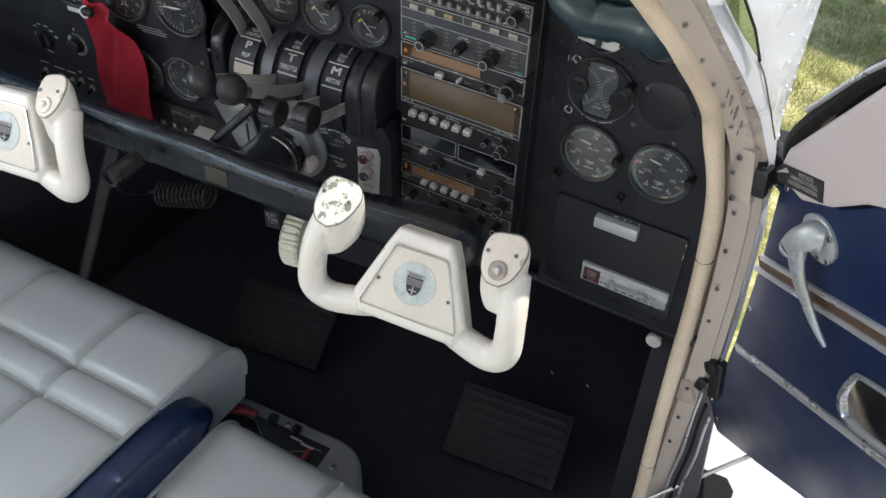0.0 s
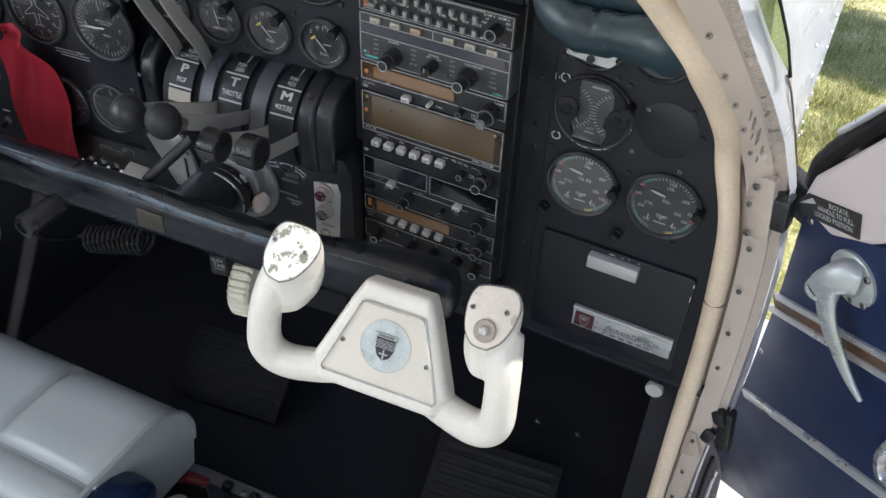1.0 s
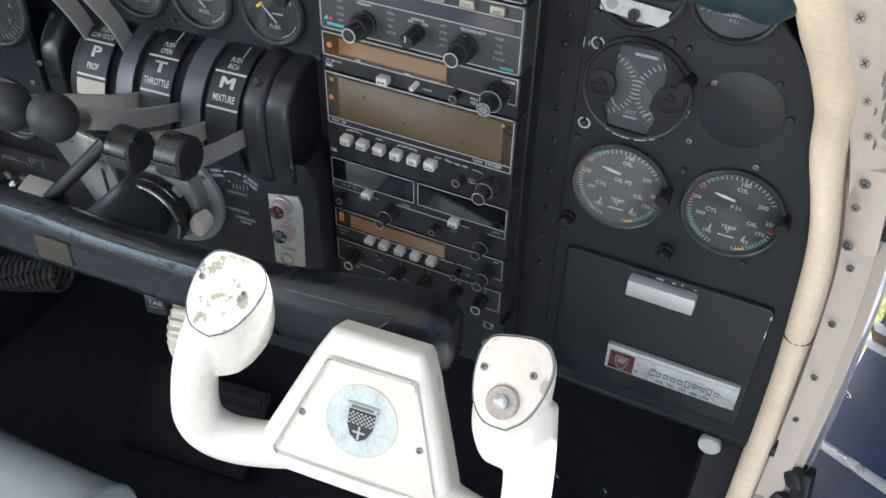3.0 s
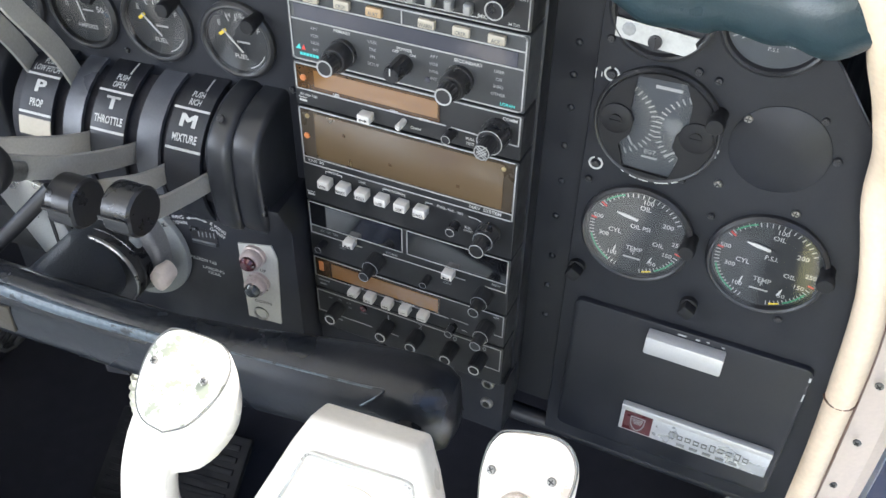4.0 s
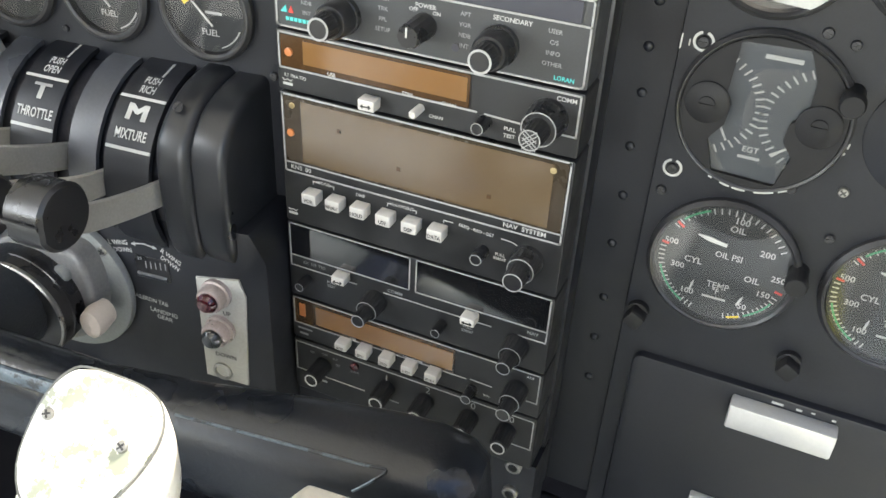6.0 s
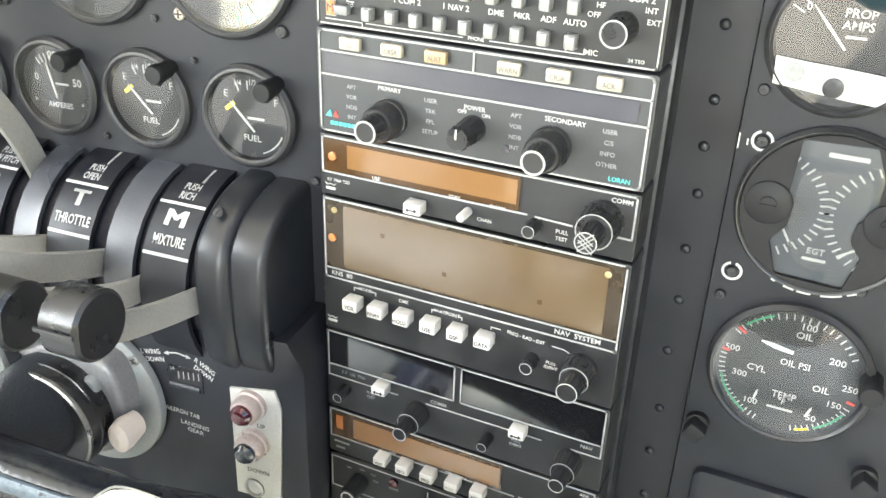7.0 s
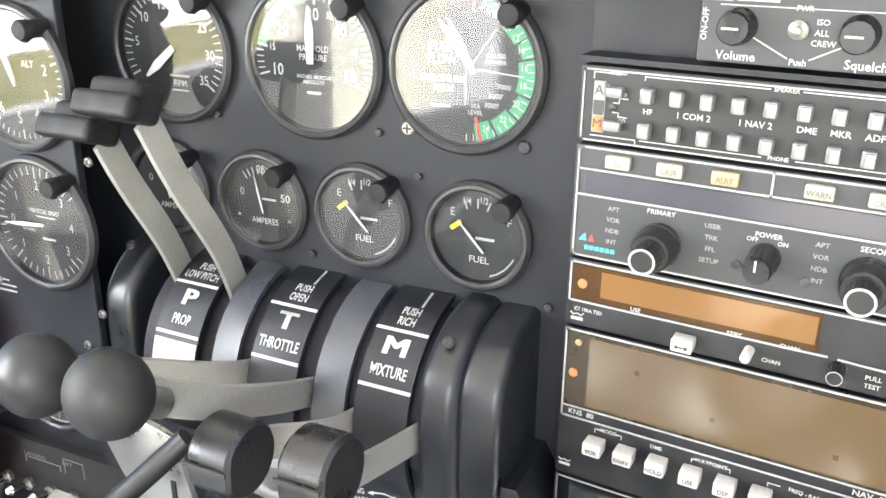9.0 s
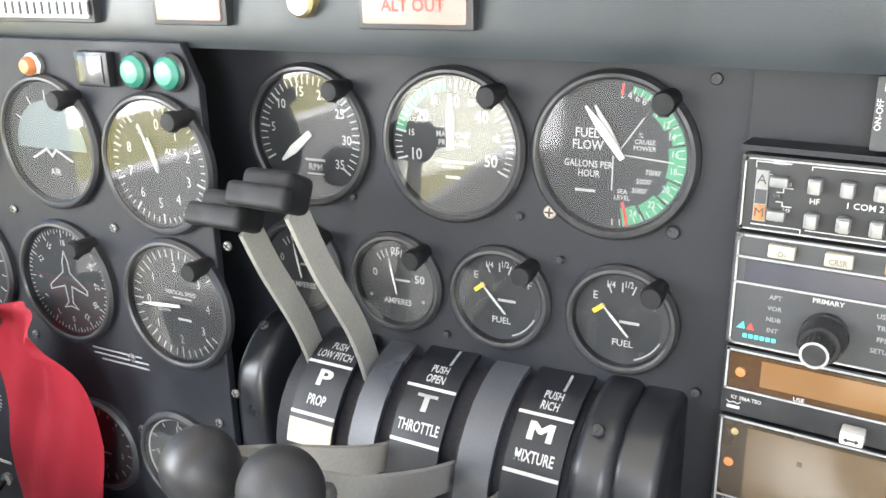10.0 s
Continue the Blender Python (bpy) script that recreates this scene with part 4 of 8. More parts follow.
def yoke(name_label, m, left_worn):
    y = thing("control_yoke", name_label, "control yoke", m, group="control yokes")
    pieces = []
    # hub
    pieces.append(moved(plate([(-0.031, 0.054), (0.031, 0.054), (0.040, 0.036), (0.066, -0.028), (0.056, -0.051), (-0.056, -0.051), (-0.066, -0.028), (-0.040, 0.036)], -0.016, 0.012, 0.007, 3), HUB))
    for s in (-1, 1):
        out = 0.0015 if s > 0 else -0.006
        path = smooth_path([(s * 0.030, -0.012, -0.034, 0.0165, 0.0130), (s * 0.062, -0.018, -0.042, 0.0175, 0.0148), (s * 0.092 + out, -0.023, -0.045, 0.0175, 0.0160), (s * 0.1095 + out, -0.025, -0.029, 0.0162, 0.0168), (s * 0.1105 + out, -0.020, 0.004, 0.0150, 0.0168), (s * 0.1070 + out, -0.010, 0.030, 0.0155, 0.0170), (s * 0.1010 + out, 0.006, 0.052, 0.0160, 0.0165)], 6)
        pieces.append(sweep(path, 16))
        hf = head_frame(s)
        head = bmesh.new()
        loops = []
        for d, k, dx, dz in ((0.0, 0.975, 0.0, 0.0), (0.004, 1.0, 0.0, -0.001), (0.014, 1.01, 0.002, -0.008), (0.026, 1.0, 0.005, -0.019), (0.036, 0.93, 0.006, -0.027), (0.044, 0.64, 0.004, -0.030)):
            loops.append([head.verts.new((px * k - s * dx, d, pz * k + dz)) for px, pz in SHIELD])
        for a, b in zip(loops, loops[1:]):
            for k in range(len(a)):
                j = (k + 1) % len(a)
                head.faces.new((a[k], a[j], b[j], b[k]))
        head.faces.new(loops[0])
        head.faces.new(loops[-1][::-1])
        pieces.append(moved(head, hf))
    body = part("body", join(*pieces), "cream", y)
    rm = body.modifiers.new("skin", "REMESH")
    rm.mode, rm.voxel_size, rm.use_smooth_shade = "VOXEL", 0.0016, True
    sm = body.modifiers.new("soften", "SMOOTH")
    sm.factor, sm.iterations = 0.5, 7
    for s in (-1, 1):
        hf = head_frame(s)
        worn = s < 0 and left_worn
        pl = part("cap_plate", plate([(a * 0.95, b * 0.95) for a, b in SHIELD], -0.0022, 0.004, 0.0008), "cream_worn" if worn else "capivory", y, "chipped cream cap plate" if worn else "aged ivory cap plate")
        pl.matrix_local = hf
        part("seam", outline([(a * 0.985, b * 0.985) for a, b in SHIELD], 0.0008, -0.0004), "seamline", y, "thin dark seam").matrix_local = hf
        for k in (-1, 1):
            sc = screw(k * 0.0147, -0.0022, 0.0065, 0.0023, "steel", parent=y, turn=30 * k)
            sc.matrix_basis = hf @ Matrix.Translation((k * 0.0147, -0.0022, 0.0065))
        if s > 0:
            bt = part("switch_ring", lathe([(0.0098, 0), (0.0098, 0.002), (0.0085, 0.003), (0.005, 0.0026), (0, 0.0026)], 28, front()), "bronze" if left_worn else "cream", y, "worn bronze switch ring" if left_worn else "")
            bt.matrix_local = hf @ Matrix.Translation((0, -0.002, -0.011))
            bt = part("switch_button", lathe([(0.004, 0), (0.004, 0.0045), (0.002, 0.006), (0, 0.006)], 16, front()), "alu" if left_worn else "cream", y)
            bt.matrix_local = hf @ Matrix.Translation((0, -0.003, -0.011))
    trap = [(x + 0.0025, z) for x, z in ((-0.0272, 0.0362), (0.0272, 0.0362), (0.0294, 0.0350), (0.0306, 0.0325), (0.0548, -0.0325), (0.0548, -0.0348), (0.0530, -0.0365), (-0.0530, -0.0365), (-0.0548, -0.0348), (-0.0548, -0.0325), (-0.0306, 0.0325), (-0.0294, 0.0350))]
    part("face_plate", plate(trap, -0.0185, -0.010, 0.0008), "ivory", y, "ivory face plate").matrix_basis = HUB
    part("face_trim", outline(trap, 0.0016, -0.0170, h=0.0028), "chrome", y, "thin chrome rim").matrix_basis = HUB
    em = part("emblem", lathe([(0.0236, 0), (0.0236, 0.0008), (0, 0.0012)], 48, front(0.002, -0.0185, 0.002)), "emblem", y, "pale blue enamel disc with a dark crest")
    em.matrix_basis = HUB
    part("emblem_rim", lathe([(0.0240, 0), (0.0240, 0.0009), (0.0235, 0.0011), (0.0233, 0.0006)], 56, front(0.002, -0.0185, 0.002)), "ivory", em)
    crest = [(-0.0092, 0.0115), (0.0092, 0.0115), (0.0086, -0.0015), (0.0055, -0.0088), (0.0, -0.0125), (-0.0055, -0.0088), (-0.0086, -0.0015)]
    part("crest", moved(plate([(a + 0.002, b + 0.002) for a, b in crest], -0.0204, -0.0190), CREST), "ink_black", em)
    chk = [box(0.002 - 0.0082 + 0.0029 * i + 0.00145 * (j % 2), 0.002 - 0.0082 + 0.0029 * i + 0.00145 * (j % 2) + 0.0014, -0.0208, -0.0203, 0.002 + 0.0004 + 0.0016 * j, 0.002 + 0.0014 + 0.0016 * j) for i in range(6) for j in range(6)]
    chk += [box(0.0013, 0.0027, -0.0208, -0.0203, -0.0090, 0.0010), box(-0.0022, 0.0062, -0.0208, -0.0203, -0.0042, -0.0028)]
    for mark in chk:
        part("crest_mark", moved(mark, CREST), "ink", em)
    part("banner", moved(plate([(-0.0090, 0.0138), (0.0130, 0.0138), (0.0115, 0.0160), (0.0130, 0.0182), (-0.0090, 0.0182), (-0.0075, 0.0160)], -0.0212, -0.0203), CREST), "ink", em, "white banner with dark bars")
    part("banner_bar", moved(box(-0.0055, 0.0095, -0.0216, -0.0211, 0.0148, 0.0171), CREST), "seamline", em)
    for x, z in ((-0.0382, -0.0044), (0.0425, -0.0044)):
        screw(0, 0, 0, 0.0023, "steel", parent=y, turn=15).matrix_basis = HUB @ Matrix.Translation((x, -0.0185, z))
    part("shaft", sweep([(0, 0.01, -0.016, 0.0135), (0, 0.10, -0.028, 0.0135)], 20, up=(0, 0, 1)), "knob", y)
    return y


YOKE_R = yoke("cream plastic co-pilot yoke with a blue emblem and a chipped horn", pose(0.0700, -0.2010, 1.4402, 0.3, 0.8, 5.4), True)
YOKE_L = yoke("cream plastic pilot yoke with a blue emblem and white switch", pose(-0.4927, -0.2469, 1.4463, 0, -3.9, 4.5), False)


# ---- door post ----
def door_post():
    f = thing("door_frame", "mauve-grey painted door frame with screws and worn edges", "door frame", kind="structure")
    line = smooth_path([(0.333, 0.075, 0.80), (0.338, 0.073, 0.95), (0.340, 0.068, 1.10), (0.339, 0.062, 1.23), (0.336, 0.052, 1.365), (0.328, 0.047, 1.48), (0.313, 0.040, 1.56), (0.294, -0.010, 1.635), (0.275, -0.068, 1.707), (0.245, -0.150, 1.80), (0.20, -0.25, 1.90), (0.12, -0.37, 2.02)], 6)
    # inner face strip
    bm = bmesh.new()
    rows = []
    for i, p in enumerate(line):
        a, b = np.array(line[max(0, i - 1)]), np.array(line[min(len(line) - 1, i + 1)])
        t = Vector(b - a).normalized()
        side = Vector((0.94, 0.34, 0)).normalized()
        side = (side - t * side.dot(t)).normalized()
        deep = t.cross(side).normalized()
        if deep.y < 0:
            deep = -deep
        q = Vector(p)
        rows.append([bm.verts.new(v) for v in (q - side * 0.012 + deep * 0.006, q - side * 0.010, q + side * 0.014, q + side * 0.016 + deep * 0.004, q + side * 0.026 + deep * 0.006, q + side * 0.030 + deep * 0.016, q + side * 0.030 + deep * 0.04, q - side * 0.012 + deep * 0.04)])
    for a, b in zip(rows, rows[1:]):
        for k in range(8):
            j = (k + 1) % 8
            bm.faces.new((a[k], a[j], b[j], b[k]))
    bm.faces.new(rows[0])
    bm.faces.new(rows[-1][::-1])
    part("post", bm, "frame", f)
    s = smooth_path([(0.320, 0.045, 0.80), (0.3223, 0.047, 0.92), (0.3177, 0.0425, 1.09), (0.3146, 0.040, 1.32), (0.3065, 0.033, 1.48), (0.2862, 0.024, 1.575), (0.2788, -0.0035, 1.629), (0.2638, -0.044, 1.681), (0.2492, -0.0835, 1.728), (0.2232, -0.113, 1.772), (0.1764, -0.203, 1.87), (0.09, -0.32, 2.0)], 6)
    part("seal", sweep([(*q, 0.0102 + 0.0026 * min(1.0, max(0.0, (q[2] - 1.55) / 0.10)) + 0.0004 * math.sin(i * 0.9), 0.0115) for i, q in enumerate(s)], 14), "seal", f, "aged cream rubber door seal")
    for k in (9, 21):
        q, t = Vector(s[k]), (Vector(s[k + 1]) - Vector(s[k - 1])).normalized()
        ring = moved(lathe([(0.0100, -0.0009), (0.0114, -0.0005), (0.0114, 0.0005), (0.0100, 0.0009)], 20), Matrix.Translation(q) @ t.to_track_quat("Z", "Y").to_matrix().to_4x4())
        part("crack", ring, "brown", f, "dark crack across the seal")
    for x, y, z in ((0.337, 0.070, 1.230), (0.3365, 0.0585, 1.300), (0.335, 0.046, 1.365), (0.331, 0.044, 1.425), (0.327, 0.042, 1.481), (0.314, 0.030, 1.539), (0.303, 0.006, 1.605), (0.294, -0.02, 1.64), (0.285, -0.045, 1.673), (0.275, -0.072, 1.707), (0.262, -0.108, 1.752), (0.338, 0.062, 1.165), (0.339, 0.064, 1.10), (0.338, 0.067, 1.04)):
        h = screw(0, 0, 0, 0.0030 if z < 1.56 else 0.0026, "steel" if z < 1.56 else "bronze", parent=f, turn=40)
        h.matrix_local = Matrix.Translation((x, y - 0.0025, z)) @ Matrix.Rotation(radians(-12), 4, "Z") @ Matrix.Rotation(radians(-5 if z < 1.56 else -35), 4, "X")
    part("hinge_plate", moved(plate(rounded(-0.018, 0.016, -0.034, 0.036, 0.004), -0.004, 0.006, 0.0015), pose(0.320, 0.0445, 1.527, 4, -8, -12)), "frame", f, "screwed hinge cover plate")
    for z in (1.552, 1.500):
        h = screw(0, 0, 0, 0.0035, "steel", parent=f, turn=10)
        h.matrix_local = Matrix.Translation((0.315 if z > 1.53 else 0.320, 0.0375, z)) @ Matrix.Rotation(radians(-12), 4, "Z")
    part("hinge_block", moved(box(-0.010, 0.010, -0.008, 0.014, -0.020, 0.014, 0.003), pose(0.341, 0.046, 1.530, 0, -6, -12)), "darkscrew", f, "black hinge block")
    # paint worn off along the outer flange, and the brown joint beside the seal
    bm = bmesh.new()
    strip = []
    for i, p in enumerate(line):
        if not 1.585 < p[2] < 1.95:
            continue
        t = Vector(np.array(line[i + 1]) - np.array(line[i - 1])).normalized()
        side = Vector((0.94, 0.34, 0)).normalized()
        side = (side - t * side.dot(t)).normalized()
        deep = t.cross(side).normalized()
        deep = -deep if deep.y < 0 else deep
        strip.append([bm.verts.new(Vector(p) + side * a + deep * b) for a, b in ((0.0155, 0.0032), (0.0262, 0.0054), (0.0305, 0.0158))])
    for a, b in zip(strip, strip[1:]):
        for k in range(2):
            bm.faces.new((a[k], a[k + 1], b[k + 1], b[k]))
    bmesh.ops.recalc_face_normals(bm, faces=bm.faces[:])
    bmesh.ops.solidify(bm, geom=bm.faces[:], thickness=0.0008)
    part("worn_flange", bm, "flaked", f, "flange with flaked paint and dull bare metal")
    # brown tube along the joint; the gap's shadow is put into its colour
    part("joint", sweep([(q[0] + 0.0105, q[1] + 0.0015, q[2], 0.0016, 0.0016) for q in s if q[2] > 0.95], 8), "brown", f, "brown joint beside the seal, darkened for the gap's shadow")
    rng = random.Random(8)
    for x, y, z, w, h in ((0.3005, -0.028, 1.652, 0.004, 0.012), (0.3055, -0.012, 1.632, 0.003, 0.015), (0.311, 0.004, 1.610, 0.004, 0.009), (0.301, -0.008, 1.628, 0.002, 0.006), (0.309, 0.012, 1.596, 0.002, 0.007), (0.297, -0.036, 1.662, 0.002, 0.010)):
        edge = [(0.5 * w * rng.uniform(0.5, 1.2) * math.cos(a), 0.5 * h * rng.uniform(0.6, 1.2) * math.sin(a)) for a in np.linspace(0, 2 * math.pi, 14)[:-1]]
        part("worn_patch", moved(plate(edge, -0.0004, 0.0006), pose(x, y, z, -32, -14, -14)), "bare", f, "scuffed bare patch")
    # sill below the lower hinge
    part("sill_skin", plate([(0.3575, 1.168), (0.383, 1.110), (0.400, 0.93), (0.398, 0.80), (0.352, 0.80), (0.355, 1.10)], 0.076, 0.082, 0.001), "sill", f, "dark mauve sill skin")
    for dx, mt in ((0.0, "silver"), (0.010, "rubber"), (0.020, "silver")):
        part("sill_strip", tube([(0.3565 + dx, 0.073, 1.155 - 2.0 * dx), (0.3560 + dx, 0.073, 1.10 - dx), (0.3575 + dx, 0.072, 1.02), (0.3540 + dx, 0.073, 0.95), (0.3550 + dx, 0.073, 0.86)], 0.0022, 8), mt, f, "bent metal strip" if mt == "silver" else "black rubber strip")
    part("lower_hinge", join(moved(box(-0.006, 0.011, -0.004, 0.012, -0.040, 0.024, 0.003), pose(0.364, 0.072, 1.196, 0, -8, -12)), moved(box(-0.009, 0.007, -0.006, 0.008, -0.010, 0.012, 0.004), pose(0.358, 0.068, 1.212, 6, -20, -12)), moved(box(-0.008, 0.006, -0.005, 0.006, -0.012, 0.009, 0.004), pose(0.353, 0.067, 1.178, -8, 12, -12))), "darkscrew", f, "black lower hinge")
    part("hinge_shim", moved(plate(rounded(-0.0150, 0.0125, -0.022, 0.022, 0.006), -0.004, 0.004, 0.0015), pose(0.3345, 0.0655, 1.155, 4, -22, -12)), "frame", f, "mauve hinge leaf")
    return f


FRAME = door_post()

# ---- open door ----
DOOR = Matrix(((0.7427, 0.6566, -0.131, 0.384), (-0.6696, 0.7284, -0.1454, 0.098), (0, 0.1957, 0.9807, 1.303), (0, 0, 0, 1)))


def cabin_door():
    d = thing("door_1", "open navy blue cabin door with silver trim strips and a pale window moulding", "door", DOOR, kind="structure")
    skin = [(-0.084, -0.326), (-0.054, -0.349), (0.044, -0.285), (0.152, -0.211), (0.75, 0.20), (0.86, 0.34), (0.80, 0.50), (0.40, 0.42), (0.19, 0.345), (0.10, 0.262), (0.011, 0.250), (-0.005, 0.10), (-0.036, -0.093)]
    part("panel", plate(skin, 0.0, 0.030, 0.003), "blue", d, "navy blue vinyl door panel")
    part("moulding", plate([(0.010, 0.245), (0.055, 0.240), (0.098, 0.266), (0.14, 0.305), (0.19, 0.335), (0.40, 0.415), (0.75, 0.50), (0.72, 0.74), (0.45, 0.72), (0.127, 0.428), (0.022, 0.285)], -0.010, 0.022, 0.007, 3), "liner", d, "pale plastic window moulding")
    part("window_seal", sweep([(*q, 0.011, 0.013) for q in smooth_path([(0.010, 0.010, 0.262), (0.020, 0.008, 0.297), (0.070, 0.008, 0.372), (0.127, 0.008, 0.443), (0.30, 0.008, 0.60), (0.5, 0.008, 0.76)], 5)], 12), "rubber", d, "black rubber window seal")
    part("window_pane", plate([(0.012, 0.285), (0.070, 0.345), (0.127, 0.415), (0.30, 0.575), (0.5, 0.735), (0.5, 0.765), (0.30, 0.607), (0.127, 0.450), (0.036, 0.340)], 0.000, 0.005), "blackglass", d, "dark tinted edge of the door window")
    part("window_trim", sweep([(*q, 0.003, 0.004) for q in smooth_path([(0.036, -0.003, 0.341), (0.127, -0.002, 0.451), (0.30, -0.002, 0.608), (0.5, -0.002, 0.766)], 5)], 8), "silver", d)
    part("skin", plate([(-0.084, -0.326), (-0.054, -0.349), (0.152, -0.215), (0.75, 0.195), (0.87, 0.36), (0.80, 0.72), (0.5, 0.725), (0.30, 0.568), (0.125, 0.412), (0.012, 0.275), (0.004, 0.25), (-0.012, 0.10), (-0.045, -0.093)], 0.031, 0.045, 0.004), "white", d)

    def strip(name, p, q, w, y, material, th=0.004):
        a, b = Vector((p[0], 0, p[1])), Vector((q[0], 0, q[1]))
        t = (b - a).normalized()
        s = Vector((-t.z, 0, t.x)) * w / 2
        return part(name, plate([((a - s).x, (a - s).z), ((b - s).x, (b - s).z), ((b + s).x, (b + s).z), ((a + s).x, (a + s).z)], y - th, y, 0.001), material, d)

    strip("trim_strip", (-0.005, 0.099), (0.72, 0.405), 0.007, 0.0, "silver")
    strip("trim_band", (-0.008, 0.087), (0.72, 0.393), 0.017, 0.0, "brown", 0.0015)
    strip("trim_strip", (-0.012, 0.074), (0.72, 0.378), 0.008, 0.0, "silver")
    strip("trim_strip", (-0.030, -0.103), (0.70, 0.235), 0.012, 0.0, "silver")
    # handle
    part("rose", lathe([(0.0275, 0), (0.0275, 0.003), (0.023, 0.006), (0, 0.007)], 40, front(0.083, 0, 0.209)), "handlegrey", d, "round handle escutcheon")
    h = part("handle", sweep([(*q[:3], q[3], q[4]) for q in smooth_path([(0.078, -0.012, 0.222, 0.009, 0.008), (0.077, -0.019, 0.209, 0.0120, 0.010), (0.077, -0.021, 0.196, 0.0122, 0.009), (0.080, -0.022, 0.182, 0.0115, 0.007), (0.088, -0.022, 0.164, 0.0102, 0.006), (0.100, -0.020, 0.144, 0.009, 0.005), (0.120, -0.018, 0.120, 0.006, 0.004), (0.139, -0.016, 0.104, 0.003, 0.0025)], 6)], 14), "handlegrey", d, "cast aluminium door handle")
    part("handle_hub", sweep([(*q[:3], q[3], q[4]) for q in smooth_path([(0.089, -0.004, 0.218, 0.0165, 0.0135), (0.084, -0.011, 0.218, 0.0158, 0.013), (0.078, -0.017, 0.212, 0.0142, 0.012), (0.072, -0.020, 0.202, 0.0128, 0.011), (0.069, -0.021, 0.195, 0.0118, 0.0105)], 4)], 18, power=2.8), "handlegrey", d, "cast handle hub")
    part("handle_cap", lathe([(0.0110, 0), (0.0124, 0.002), (0.0124, 0.005), (0.010, 0.007), (0, 0.007)], 24, Matrix.Translation((0.0685, -0.021, 0.194)) @ Matrix.Rotation(radians(200), 4, "Y")), "handlegrey", d)
    for u, v in ((0.104, 0.196), (0.101, 0.225), (0.090, 0.190)):
        screw(u, -0.005, v, 0.0036, "steel", parent=d)
    for u, v in ((-0.014, -0.005), (-0.058, -0.318), (0.02, 0.226)):
        screw(u, 0.0, v, 0.004, "chrome", parent=d)
    # ashtray in a chrome rim
    ash = [tuple(q) for q in smooth_path([(0.170, 0.032), (0.168, 0.052), (0.178, 0.094), (0.190, 0.106), (0.225, 0.123), (0.290, 0.152), (0.312, 0.148), (0.318, 0.125), (0.310, 0.085), (0.295, 0.066), (0.245, 0.046), (0.188, 0.022), (0.176, 0.022), (0.170, 0.032)], 4)[:-1]]
    part("ashtray", plate(ash, -0.006, 0.0, 0.002), "chrome", d, "chrome ashtray lid")
    part("ashtray_rim", outline(ash, 0.005, -0.006, h=0.003), "silver", d)
    # placard
    pl = plate([(0.012, 0.252), (0.018, 0.240), (0.088, 0.266), (0.084, 0.291), (0.022, 0.267)], -0.0115, -0.0105)
    pl = part("placard", pl, "ink_black", d, "black placard with white lettering")
    part("lettering", letters([("ROTATE", 0.060, 0.2770, 0.0050, 20, 0.9), ("HANDLE TO FULL", 0.058, 0.2692, 0.0050, 20, 0.8), ("LOCKED POSITION", 0.057, 0.2615, 0.0050, 20, 0.8)], -0.0118), "ink", pl)
    part("arrow", plate([(0.014, 0.250), (0.034, 0.264), (0.029, 0.267)], -0.0122, -0.0117), "ink", pl)
    part("scratch", tube([(0.205, -0.0104, 0.455), (0.200, -0.0104, 0.436), (0.214, -0.0104, 0.428), (0.236, -0.0104, 0.442)], 0.0007, 6), "brown", d, "dark scratch")
    screw(0.222, -0.010, 0.395, 0.003, "steel", parent=d)
    # hinge arm
    part("hinge", join(box(-0.030, 0.016, 0.004, 0.020, 0.205, 0.250, 0.003), sweep([(-0.022, 0.006, 0.20, 0.008), (-0.022, 0.006, 0.255, 0.008)], 12)), "darkscrew", d, "black hinge arm")
    return d


cabin_door()
st = sweep([(0.336, 0.052, 0.905, 0.0035), (0.449, 0.140, 0.998, 0.0035)], 10)
solid("door_stay", st, "alu", "thin metal rod that holds the door open", "door stay")


